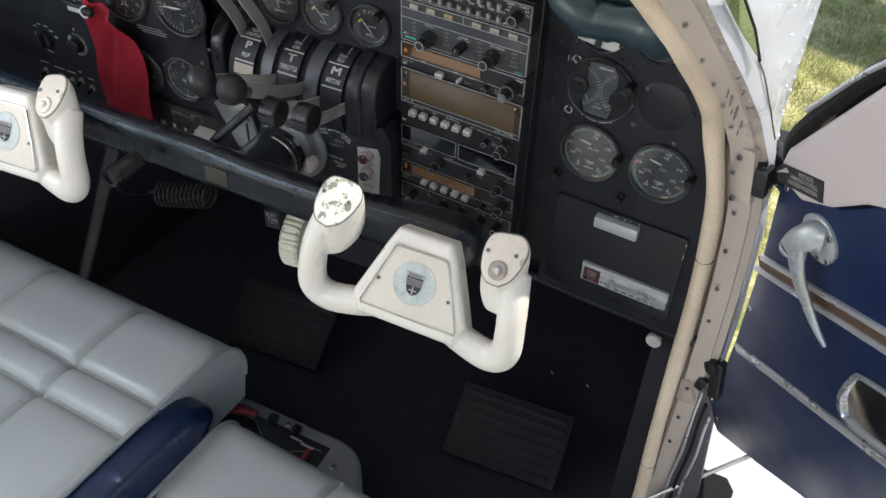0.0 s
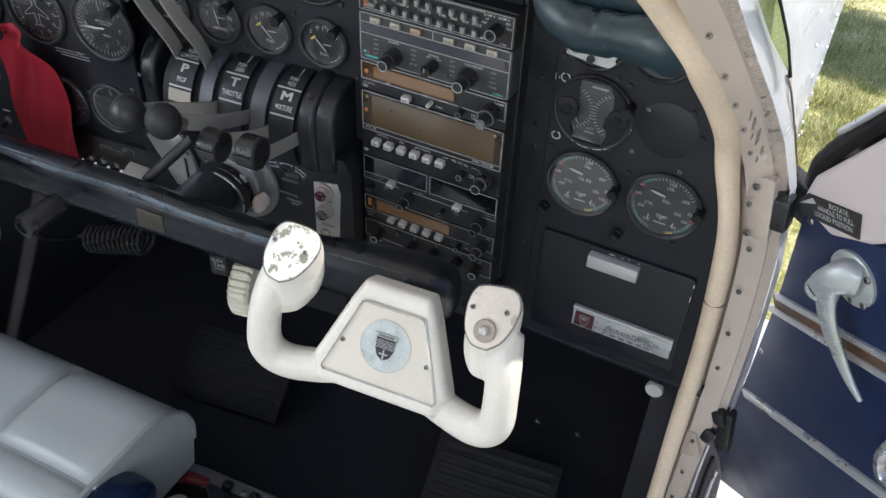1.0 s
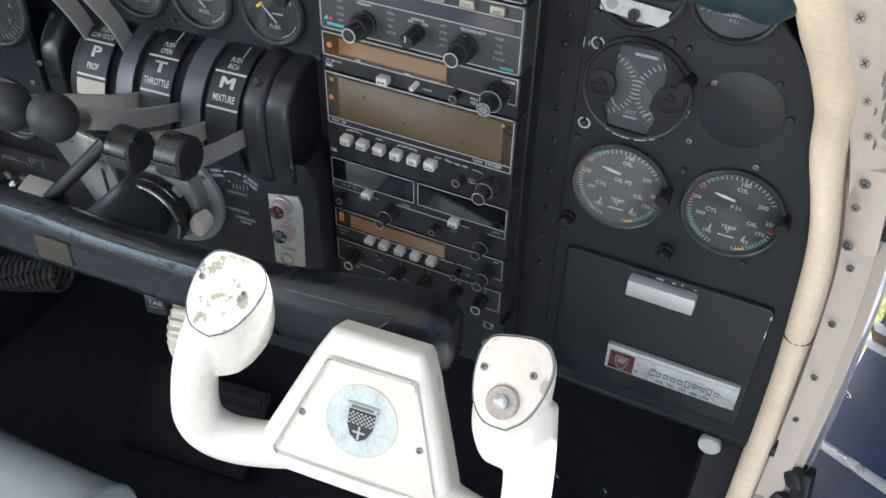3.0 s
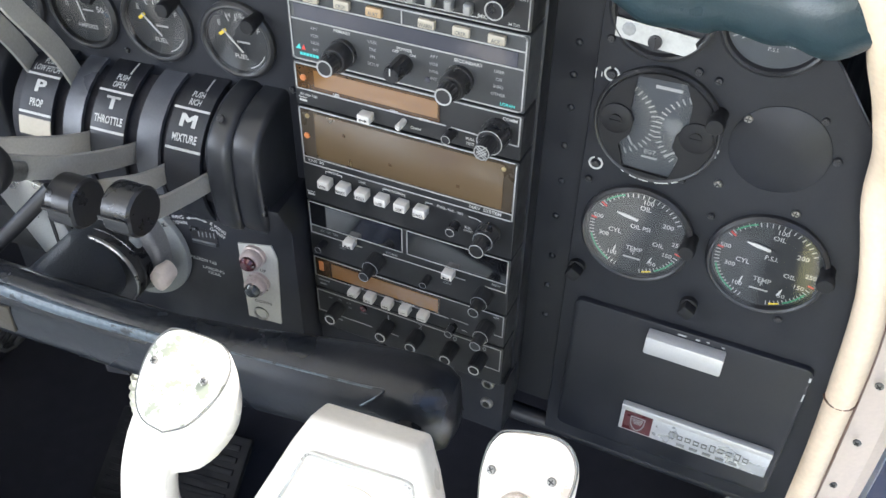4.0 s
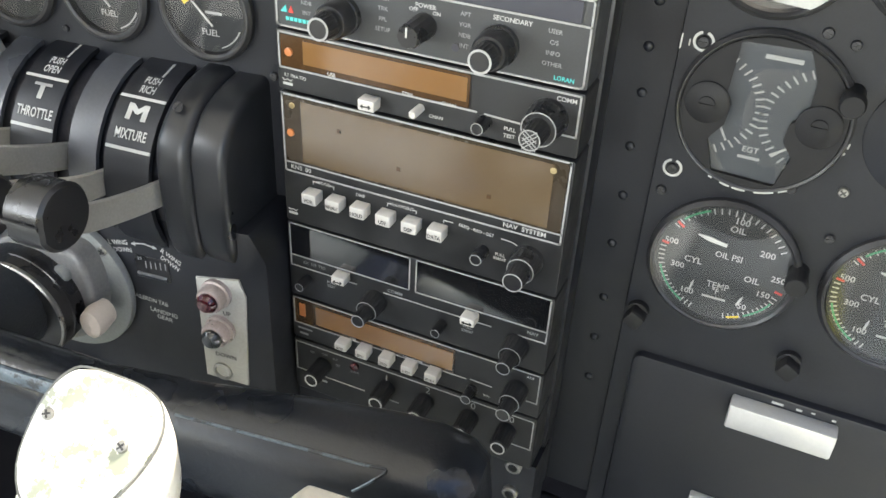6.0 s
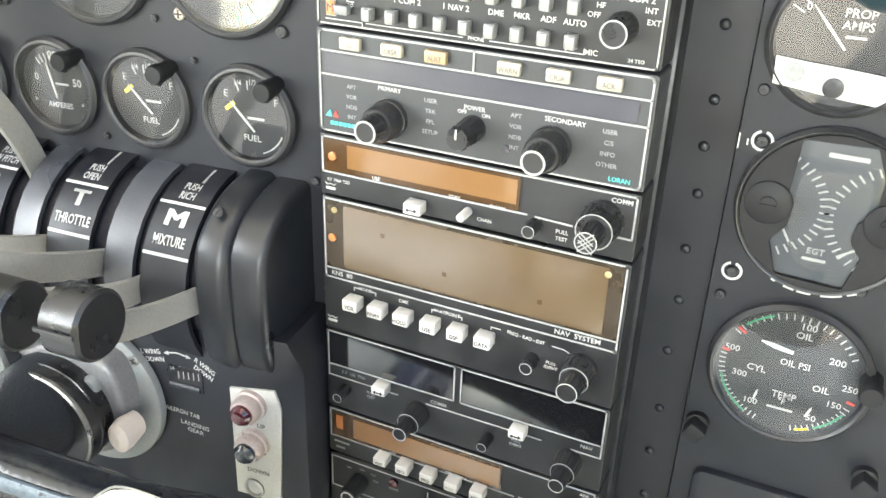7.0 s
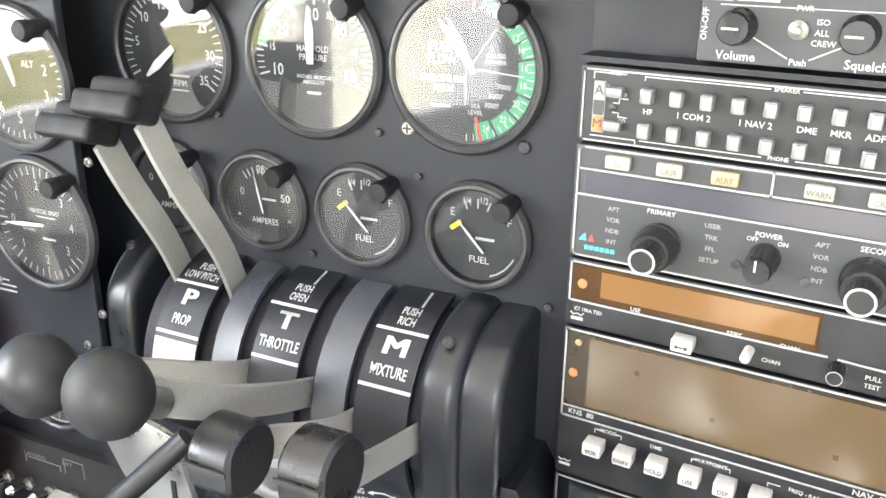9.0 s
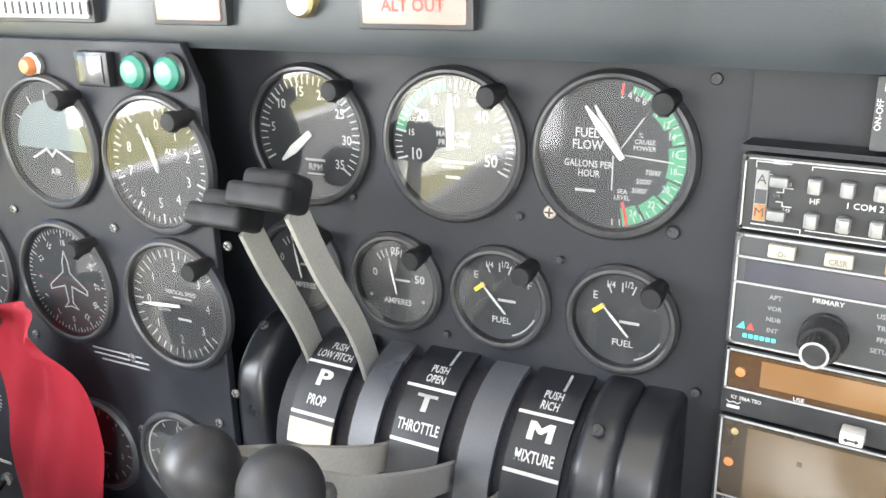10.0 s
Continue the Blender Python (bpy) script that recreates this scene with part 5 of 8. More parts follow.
# ---- seats ----
def seats():
    # pilot's seat cushion: a padded block with a rounded front, stitched squares and a piped side
    def cushion(x0, x1, y0, y1, z0, z1, r):
        bm = bmesh.new()
        prof = [(y0, z0), (y0, z1 - 0.01)] + [(y0 + 0.01 + (y1 - r - y0 - 0.01) * k / 110, z1) for k in range(111)] + [(y1 - r + r * math.sin(a), z1 - r + r * math.cos(a)) for a in np.linspace(0.2, 1.9, 8)] + [(y1 - 0.012, z0)]
        xs = np.linspace(x0, x1, 140)
        rows = []
        for x in xs:
            row = []
            for y, z in prof:
                dz = 0.0
                if z > z1 - r * 0.4:
                    fx = min(abs((x - sx)) for sx in seams_x)
                    fy = min(abs((y - sy)) for sy in seams_y)
                    dz = -0.009 * math.exp(-(fx / 0.006) ** 2) - 0.009 * math.exp(-(fy / 0.006) ** 2) - 0.004 * math.exp(-(fx / 0.022) ** 2) - 0.004 * math.exp(-(fy / 0.022) ** 2) + 0.003
                edge = min(x - x0, x1 - x)
                dz -= 0.006 * math.exp(-(edge / 0.012) ** 2) if z > z0 + 0.01 else 0
                fwd = max(0.0, (y - y0) / (y1 - y0))
                row.append(bm.verts.new((x, y + skew * fwd * (x - x0) / (x1 - x0), z + dz)))
            rows.append(row)
        for a, b in zip(rows, rows[1:]):
            for k in range(len(prof) - 1):
                bm.faces.new((a[k], a[k + 1], b[k + 1], b[k]))
        bm.faces.new(rows[0])
        bm.faces.new(rows[-1][::-1])
        return bm, prof

    for nm, x0, x1, y0, y1, z0, z1, r, skew, seams_x, seams_y in (
        ("pilot", -0.74, -0.262, -0.78, -0.180, 0.995, 1.137, 0.070, 0.022, (-0.42, -0.60), (-0.337, -0.394, -0.62)),
        ("co-pilot", -0.212, 0.255, -0.86, -0.237, 0.94, 1.073, 0.05, 0.0, (-0.02, 0.1), (-0.40, -0.6)),
    ):
        s = thing("pilot_seat", "grey stitched leather " + nm + " seat cushion with piped edges", "seat", group="front seats")
        bm, prof = cushion(x0, x1, y0, y1, z0, z1, r)
        part("cushion", bm, "leather", s)
        for xx in (x0, x1):
            part("piping", sweep([(xx, y + skew * max(0.0, (y - y0) / (y1 - y0)) * (xx - x0) / (x1 - x0), z + (0.001 if z > z0 + 0.02 else 0) - 0.004, 0.0035) for y, z in prof[1:-1]], 8, up=(1, 0, 0)), "piping", s)
        part("pedestal", box(x0 + 0.05, x1 - 0.05, y0 + 0.05, y1 - 0.12, 0.80, z0, 0.005), "void", s)
    b = sweep(smooth_path([(-0.256, -0.95, 1.075, 0.030, 0.05), (-0.252, -0.6, 1.080, 0.033, 0.05), (-0.249, -0.40, 1.080, 0.034, 0.05), (-0.248, -0.325, 1.075, 0.034, 0.049), (-0.248, -0.300, 1.070, 0.032, 0.045), (-0.248, -0.288, 1.064, 0.027, 0.037), (-0.248, -0.283, 1.056, 0.016, 0.02)], 6), 28, up=(0, 0, 1), power=3.6)
    a = solid("armrest", b, "blue_leather", "glossy dark blue leather armrest between the seats", "armrest")


seats()


# ---- small builders for the panel ----
def wpart(name, bm, material, parent, label="", **kw):
    """A part whose mesh is given in the world's places."""
    m, o = Matrix(), parent
    while o is not None:
        m = o.matrix_basis @ m
        o = o.parent
    return part(name, moved(bm, m.inverted()), material, parent, label, **kw)


def word_parts(parent, rows, y, material):
    """Each word of a face's lettering as a part of its own, in the world's places."""
    for row in rows:
        wpart("lettering", letters([row], y), material, parent, smooth=False)


def ticks(rows, y, h=0.0003):
    """Dial marks: (degrees clockwise from the top, inner radius, outer radius, width)."""
    out = []
    for a, r0, r1, w in rows:
        out.append(moved(box(-w / 2, w / 2, y - h, y, r0, r1), Matrix.Rotation(radians(a), 4, "Y")))
    return join(*out)


def arc(a0, a1, r0, r1, y, n=24, h=0.0003):
    bm = bmesh.new()
    rows = []
    for k in range(n + 1):
        a = radians(a0 + (a1 - a0) * k / n)
        rows.append([bm.verts.new((r * math.sin(a), yy, r * math.cos(a))) for r, yy in ((r0, y), (r0, y - h), (r1, y - h), (r1, y))])
    for a, b in zip(rows, rows[1:]):
        for k in range(3):
            bm.faces.new((a[k], a[k + 1], b[k + 1], b[k]))
    return bm


def needle(angle, tail, tip, w, y):
    pts = [(-w * 0.35, -tail), (w * 0.35, -tail), (w / 2, tip * 0.55), (w * 0.12, tip), (-w * 0.12, tip), (-w / 2, tip * 0.55)]
    return moved(plate(pts, y - 0.0008, y), Matrix.Rotation(radians(angle), 4, "Y"))


def dial_numbers(rows, r, h, sx=0.85):
    return [(t, r * math.sin(radians(a)), r * math.cos(radians(a)), h, 0, sx) for t, a in rows]


DEPTH = -0.0012  # the dial lies just in front of the panel


def gauge(label, m, r, face="dial", group="instrument panel gauges", post=True, rim=0.0045, lamp=42):
    g = thing("gauge", label, "gauge", m, group=group)
    part("bezel", lathe([(r + rim, 0), (r + rim, 0.0034), (r + rim - 0.0018, 0.0054), (r + 0.0012, 0.0056), (r, 0.0046), (r - 0.0010, 0.0008)], 56, turn_y()), "knob_soft", g)
    part("face", lathe([(r, -DEPTH - 0.0015), (r, -DEPTH), (0, -DEPTH)], 48, turn_y()), face, g)
    part("glass", lathe([(r, 0.0034), (r, 0.0042), (0, 0.0042)], 48, turn_y()), "glass", g).visible_shadow = False
    if post:
        a = radians(lamp)
        c = (r + 0.0015) * math.sin(a), (r + 0.0015) * math.cos(a)
        p = part("post_lamp", lathe([(0.0048, 0.0), (0.0048, 0.011), (0.0055, 0.0115), (0.0055, 0.0155), (0.0047, 0.017), (0, 0.017)], 20, front(c[0], 0, c[1])), "matt", g, "black post lamp")
        part("lens_slit", moved(box(-0.002, 0.002, -0.0150, -0.0120, -0.0060, -0.0052), Matrix.Translation((c[0], 0, c[1]))), "ink_black", p)
    return g


def dial_ink(g, bms, material="ink", name="markings"):
    return part(name, join(*bms), material, g, smooth=False)


Y0 = DEPTH - 0.0002
NY = DEPTH - 0.0024
TXT = 0.0034


def centre_gauges():
    # rpm
    r = 0.0352
    g = gauge("round black engine speed gauge marked RPM with a double white needle", on_panel(-0.314, 1.660), r)
    dial_ink(g, [ticks([(-117 + 7 * k, r * (0.80 if k % 5 else 0.76), r * 0.93, 0.0006 if k % 5 else 0.0010) for k in range(36)], Y0), letters(dial_numbers([(str(5 * k), -117 + 35 * k) for k in range(1, 8)], r * 0.69, 0.0054), Y0), letters([("RPM", 0.003, -0.0175, 0.0036)], Y0), bars([(0.003, -0.0212, 0.011, 0.0009), (0.003, -0.0133, 0.013, 0.0013)], Y0)])
    part("needle", needle(-130, 0.003, 0.0225, 0.0052, NY), "ink", g, "white needle")
    # manifold pressure
    r = 0.0358
    g = gauge("round black manifold pressure gauge with a green arc", on_panel(-0.2264, 1.6612), r)
    dial_ink(g, [ticks([(-106 + 5.5 * k, r * (0.82 if k % 5 else 0.76), r * 0.93, 0.0006 if k % 5 else 0.0010) for k in range(41)], Y0), letters(dial_numbers([("10", -106), ("20", -50), ("30", 2), ("40", 47), ("50", 108)], r * 0.62, 0.0062), Y0), letters(dial_numbers([("15", -78), ("25", -25), ("35", 25), ("45", 78)], r * 0.68, 0.0034), Y0), letters([("MANIFOLD", 0, 0.0055, 0.0032, 0, 0.85), ("PRESSURE", 0, 0.0012, 0.0032, 0, 0.85), ("INCHES", -0.0055, -0.0085, 0.0019), ("MERCURY", 0.006, -0.0085, 0.0019), ("ABSOLUTE", 0, -0.0112, 0.0019)], Y0), bars([(0, -0.0165, 0.008, 0.0014)], Y0)])
    dial_ink(g, [arc(-80, -6, r * 0.78, r * 0.93, Y0 + 0.00015)], "greenink", "green_arc")
    part("needle", join(needle(0, 0.0015, 0.0265, 0.0052, NY)), "ink", g, "white needle")
    # fuel flow
    r = 0.0358
    g = gauge("round fuel flow gauge with a broad green arc and white needle", on_panel(-0.1436, 1.6626), r, "dial_grey")
    dial_ink(g, [ticks([(16 + 6.5 * k, r * 0.84, r * 0.93, 0.0005) for k in range(26)], Y0), letters([("FUEL", -0.0130, 0.0100, 0.0046, 0, 0.85), ("FLOW", -0.0125, 0.0043, 0.0046, 0, 0.85), ("GALLONS PER", -0.0120, -0.0047, 0.0034, 0, 0.8), ("HOUR", -0.0115, -0.0093, 0.0034, 0, 0.8), ("2", 0.003, 0.0285, 0.0034), ("4", 0.0065, 0.0283, 0.0034), ("6", 0.0100, 0.0272, 0.0034), ("8", 0.0132, 0.0258, 0.0034), ("%", 0.0125, 0.0105, 0.0026), ("CRUISE", 0.0145, 0.0075, 0.0022), ("POWER", 0.0145, 0.0045, 0.0022), ("7000'", 0.019, -0.0065, 0.0025), ("5000'", 0.015, -0.0110, 0.0025), ("3000'", 0.013, -0.0155, 0.0025), ("SEA", 0.005, -0.0165, 0.0022), ("LEVEL", 0.005, -0.0195, 0.0022)], Y0), bars([(-0.013, -0.0175, 0.010, 0.0013)], Y0), outline([(0.0, -0.016), (0.0, 0.0)], 0.0006, Y0, False), outline([(0.004, 0.001), (0.028, -0.001)], 0.0006, Y0, False), outline([(0.003, 0.003), (0.0135, 0.0185)], 0.0006, Y0, False)])
    for a0, a1, r0 in ((14, 38, 0.86), (40, 60, 0.74), (62, 76, 0.78), (78, 108, 0.72), (110, 128, 0.77), (130, 150, 0.72), (153, 170, 0.70)):
        dial_ink(g, [arc(a0, a1, r * r0, r * 0.94, Y0 + 0.00015, 8)], "greenink", "green_arc")
    dial_ink(g, [letters(dial_numbers([("10", 44), ("12", 56), ("14", 68), ("16", 84), ("18", 100), ("20", 118), ("22", 138), ("24", 158)], r * 0.80, 0.0031), Y0 - 0.0006)], "ink", "arc_numbers")
    dial_ink(g, [ticks([(166, r * 0.62, r * 0.95, 0.0014), (6, r * 0.80, r * 0.95, 0.0012)], Y0 - 0.0002)], "redink", "red_line")
    for a, tip, w, dy in ((-38, 0.028, 0.0042, 0), (-30, 0.026, 0.0036, 0.0009)):
        part("needle", moved(needle(a, 0.002, tip, w, NY + dy), Matrix.Translation((0.004, 0, 0.001))), "ink", g, "white needle")
    # small gauges
    for x, lab in ((-0.262, "small round black ammeter marked AMPERES"), (-0.3255, "small round black ammeter behind the prop levers")):
        r = 0.0245
        g = gauge(lab, on_panel(x, 1.582), r)
        dial_ink(g, [ticks([(-38 + 10 * k, r * 0.62, r * 0.80, 0.0006) for k in range(7)], Y0), letters([("0", -0.0135, 0.004, 0.0046), ("25", 0.0, 0.018, 0.0042), ("50", 0.0145, 0.003, 0.0046), ("AMPERES", 0.0005, -0.0115, 0.0035, 0, 0.9)], Y0), bars([(0.004, 0.0015, 0.009, 0.0012)], Y0)])
        for s in (-1, 1):
            dial_ink(g, [lathe([(0.0011, 0), (0, 0.0006)], 8, front(s * 0.0165, Y0, -0.0095))], "steel", "dial_screw")
        part("needle", moved(needle(-12, 0.002, 0.019, 0.0011, NY), Matrix.Translation((0.001, 0, -0.004))), "ink", g, "white needle")
    for x, z in ((-0.2004, 1.5826), (-0.1359, 1.5816)):
        r = 0.0242
        g = gauge("small round fuel gauge with a yellow sector near E", on_panel(x, z), r, "dial_grey")
        dial_ink(g, [ticks([(a, r * 0.60, r * 0.80, 0.0007) for a in (-22, 0, 20, 42)], Y0), letters([("E", -0.0135, 0.011, 0.0042), ("1/4", -0.006, 0.0175, 0.0034, 0, 0.8), ("1/2", 0.003, 0.0185, 0.0034, 0, 0.8), ("3/4", 0.011, 0.0155, 0.003, 0, 0.8), ("F", 0.0165, 0.009, 0.0042), ("FUEL", 0.001, -0.0125, 0.0036)], Y0), bars([(0.004, -0.001, 0.010, 0.0014)], Y0), arc(115, 160, r * 0.87, r * 0.90, Y0)])
        dial_ink(g, [moved(box(-0.0035, 0.0035, -0.0003, 0, -0.0011, 0.0011), Matrix.Translation((-0.0115, Y0, 0.0045)) @ Matrix.Rotation(radians(-38), 4, "Y"))], "yellow", "yellow_sector")
        part("needle", moved(needle(-42, 0.002, 0.019, 0.0012, NY), Matrix.Translation((0.003, 0, -0.006))), "ink", g, "white needle")
    c = bpy.data.objects["panel_centre"]
    for i, (x, z, rr, mt) in enumerate(((-0.174, 1.632, 0.0034, "bronze"), (-0.114, 1.629, 0.0034, "darkscrew"), (-0.288, 1.628, 0.0022, "darkscrew"), (-0.190, 1.628, 0.0022, "darkscrew"), (-0.232, 1.556, 0.0022, "darkscrew"), (-0.168, 1.608, 0.002, "darkscrew"), (-0.098, 1.55, 0.0026, "darkscrew"), (-0.100, 1.70, 0.0028, "darkscrew"))):
        s = screw(0, 0, 0, rr, mt, parent=c, turn=25 * i)
        s.matrix_local = Matrix.Translation(((x + 0.115) / 0.995, -0.0005, z))


centre_gauges()


def pilot_gauges():
    def at(x, z):
        return on_panel(x, z, PILOT)

    r = 0.036
    g = gauge("round altimeter with white numerals and a striped window", at(-0.383, 1.6456), r)
    dial_ink(g, [ticks([(7.2 * k, r * (0.84 if k % 5 else 0.78), r * 0.93, 0.0005 if k % 5 else 0.0010) for k in range(50)], Y0), letters(dial_numbers([(str(k), 36 * k + 4) for k in range(10)], r * 0.62, 0.0062), Y0), letters([("ALT", 0.010, 0.008, 0.0036)], Y0)])
    part("needle", join(needle(-22, 0.004, 0.024, 0.0016, NY), needle(-14, 0.003, 0.016, 0.0034, NY + 0.0006)), "ink", g, "white needles")
    g = gauge("round gyro gauge with a painted pale reflection and a miniature aeroplane", at(-0.466, 1.652), r)
    # pale half disc: a window's reflection in the glass, put into colour
    dial_ink(g, [moved(plate([(r * 0.8 * math.cos(radians(a)), r * 0.8 * math.sin(radians(a))) for a in range(0, 181, 12)], -0.0003, 0), Matrix.Translation((0, Y0, -0.004)))], "dial_glare", "sky_half")
    dial_ink(g, [outline([(-0.016, -0.010), (-0.004, -0.004), (0, -0.008), (0.004, -0.004), (0.016, -0.010)], 0.0014, Y0 - 0.0006, False), letters([("AIR", 0, -0.018, 0.004)], Y0), ticks([(a, r * 0.7, r * 0.85, 0.0008) for a in (-60, -30, 0, 30, 60)], Y0)])
    g = gauge("round heading gyro with a white aeroplane outline", at(-0.471, 1.5634), r)
    plane = [(0, 0.020), (0.0025, 0.013), (0.003, 0.006), (0.016, -0.004), (0.016, -0.007), (0.003, -0.003), (0.002, -0.014), (0.006, -0.018), (0, -0.0165)]
    plane += [(-x, z) for x, z in plane[::-1][1:]]
    dial_ink(g, [ticks([(10 * k + 5 * 0, r * (0.86 if k % 3 else 0.80), r * 0.94, 0.0006) for k in range(36)] + [(10 * k + 5, r * 0.89, r * 0.94, 0.0005) for k in range(36)], Y0), letters([(t, r * 0.70 * math.sin(radians(a)), r * 0.70 * math.cos(radians(a)), 0.0042, a, 0.8) for t, a in (("18", 0), ("21", 30), ("24", 60), ("27", 90), ("30", 120), ("33", 150), ("0", 180), ("3", 210), ("6", 240), ("9", 270), ("12", 300), ("15", 330))], Y0), outline(plane, 0.0007, Y0)])
    g = gauge("round vertical speed gauge with a white needle at zero", at(-0.381, 1.563), r)
    dial_ink(g, [ticks([(-90 + 9 * k, r * (0.80 if k % 5 else 0.74), r * 0.93, 0.0006) for k in range(-16, 17)], Y0), letters(dial_numbers([("1", -50), ("2", 0), ("3", 50), ("0", -90), ("1", -130), ("2", 180), ("3", 130), ("4", 90)], r * 0.62, 0.0056), Y0), letters([("VERTICAL SPEED", 0.003, 0.0072, 0.0026, 0, 0.85), ("DOWN", -0.011, -0.005, 0.002)], Y0), bars([(0.004, 0.0042, 0.014, 0.0008), (0.004, -0.009, 0.010, 0.0013)], Y0)])
    part("needle", needle(-94, 0.004, 0.026, 0.0024, NY), "ink", g, "white needle")
    r = 0.0285
    g = gauge("round black clock with a white ring", at(-0.393, 1.457), r, post=False)
    dial_ink(g, [arc(0, 360, r * 0.93, r * 0.97, Y0, 48), letters(dial_numbers([("12", 0), ("3", 90), ("6", 180), ("9", 270)], r * 0.7, 0.005), Y0), ticks([(30 * k, r * 0.80, r * 0.9, 0.0006) for k in range(12)], Y0)])
    part("needle", join(needle(70, 0.003, 0.018, 0.0012, NY), needle(140, 0.003, 0.013, 0.0014, NY)), "ink", g, "white pointers")
    for x, z, r in ((-0.462, 1.450, 0.0285), (-0.556, 1.652, 0.036), (-0.560, 1.5634, 0.036)):
        g = gauge("round black flight gauge with white marks", at(x, z), r, post=False)
        dial_ink(g, [ticks([(20 * k, r * 0.76, r * 0.92, 0.0007) for k in range(18)], Y0), letters(dial_numbers([("1", 40), ("2", 110), ("3", 180), ("4", 250)], r * 0.6, 0.004), Y0), bars([(0, -0.006, 0.012, 0.0012)], Y0)])
        part("needle", needle(-70, 0.003, r * 0.65, 0.0016, NY), "ink", g, "white needle")
    d = thing("heater_dial", "black rotary control with a ring of white marks", "dial", at(-0.5777, 1.4608), group="panel controls")
    part("knob", lathe([(0.0105, 0), (0.0100, 0.010), (0.008, 0.0115), (0, 0.0115)], 28, turn_y()), "matt", d)
    for k in range(26):
        part("mark", ticks([(40 + 11 * k, 0.0128, 0.0172, 0.0009)], -0.0002), "ink_mid", d)
    for a in (-10, 8, 26):
        part("mark", moved(bars([(0, 0.0160, 0.0040, 0.0011)], -0.0002), Matrix.Rotation(radians(a), 4, "Y")), "ink_dim", d)
    part("index", bars([(0.0, 0.0235, 0.0014, 0.004)], -0.0002), "ink", d)
    d = thing("magneto_switch", "black rotary switch with short white legends round it", "switch", at(-0.6351, 1.4556), group="panel controls")
    part("knob", join(lathe([(0.0125, 0), (0.0115, 0.008), (0, 0.009)], 28, turn_y()), box(-0.0025, 0.0025, -0.016, -0.008, -0.011, 0.011, 0.001)), "matt", d)
    for x, z, w, a in ((-0.017, 0.016, 0.006, 0), (-0.008, 0.0205, 0.006, 0), (0.004, 0.0200, 0.006, 8), (0.0125, 0.0145, 0.006, 10), (0.0195, 0.0065, 0.006, 10), (-0.0195, 0.004, 0.0014, 0), (-0.0180, -0.004, 0.0014, 0), (-0.016, -0.011, 0.0014, 0), (-0.010, -0.0175, 0.005, 20), (0.001, -0.0205, 0.010, 8)):
        part("legend", moved(bars([(0, 0, w, 0.0016 if w > 0.002 else 0.004)], -0.0002), Matrix.Translation((x, 0, z)) @ Matrix.Rotation(radians(a), 4, "Y")), "ink_mid", d)
    for x, z, w in ((-0.655, 1.413, 0.016), (-0.628, 1.410, 0.020), (-0.606, 1.409, 0.016), (-0.588, 1.414, 0.006), (-0.570, 1.407, 0.012)):
        k = thing("panel_switch", "small switch with a dim printed legend above it", "switch", at(x, z), group="panel controls")
        part("legend", bars([(0, 0, w, 0.0024)], -0.0003), "ink_dim", k)
        part("nut", lathe([(0.005, 0), (0.005, 0.003), (0.003, 0.004), (0, 0.004)], 8, front(0, 0, -0.014)), "steel", k)
        part("bat", sweep([(0, -0.002, -0.014, 0.0018), (0, -0.014, -0.018, 0.0032), (0, -0.016, -0.0185, 0.0016)], 10, up=(0, 0, 1)), "knob", k)
    p = bpy.data.objects["panel_pilot"]
    rows = [(-0.425, 1.692), (-0.511, 1.692), (-0.425, 1.604), (-0.425, 1.520), (-0.340, 1.604), (-0.345, 1.513), (-0.511, 1.606), (-0.511, 1.520), (-0.425, 1.47), (-0.36, 1.49)]
    for i, (x, z) in enumerate(rows):
        s = screw(0, 0, 0, 0.0028, "steel", parent=p, turn=31 * i)
        s.matrix_local = Matrix.Translation(((x + 0.115) / 0.995, -0.0005, z))
    for x, mt, lab in ((-0.3656, "greenlens", "round green indicator lamp"), (-0.3895, "greenlens", "round green indicator lamp"), (-0.4705, "orange", "small amber indicator lamp in a metal collar")):
        k = thing("indicator_lamp", lab + " on the black panel", "lamp", at(x, 1.6968), group="indicator lamps")
        rr = 0.0085 if mt == "greenlens" else 0.0055
        part("collar", lathe([(rr + 0.0018, 0), (rr + 0.0018, 0.003), (rr, 0.004), (rr, 0)], 24, turn_y()), "knob" if mt == "greenlens" else "alu", k)
        part("lens", lathe([(rr, 0.0), (rr, 0.006), (rr * 0.7, 0.0085), (0, 0.0095)], 24, turn_y()), mt, k)
    k = thing("indicator_window", "small square pale green indicator window in a black holder", "lamp", at(-0.4194, 1.697), group="indicator lamps")
    part("holder", box(-0.0125, 0.0125, -0.006, 0, -0.0095, 0.0095, 0.001), "knob", k)
    part("lens", box(-0.009, 0.009, -0.0068, -0.0055, -0.0075, 0.0075, 0.0005), "lcd", k)
    n = thing("placard", "small limitations placard with three lines of dim white print", "placard", at(-0.438, 1.516))
    part("print", bars([(0, 0.005, 0.042, 0.0011), (0.003, 0.0015, 0.046, 0.0011), (0.006, -0.002, 0.040, 0.0011)], -0.0003), "ink_dim", n)
    # switches along the panel's lower edge
    for k in range(5):
        s = thing("toggle_switch", "chrome toggle switch in a row below the gauges", "switch", on_panel(-0.4425 + 0.0192 * k, 1.377, PILOT - 0.006), group="toggle switches")
        part("nut", lathe([(0.0045, 0), (0.0045, 0.003), (0.003, 0.004), (0, 0.004)], 8, turn_y()), "steel", s)
        part("bat", sweep([(0, -0.002, 0, 0.0018), (0, -0.016, 0.004, 0.0036), (0, -0.0180, 0.0045, 0.0020)], 10, up=(0, 0, 1)), "chrome", s)
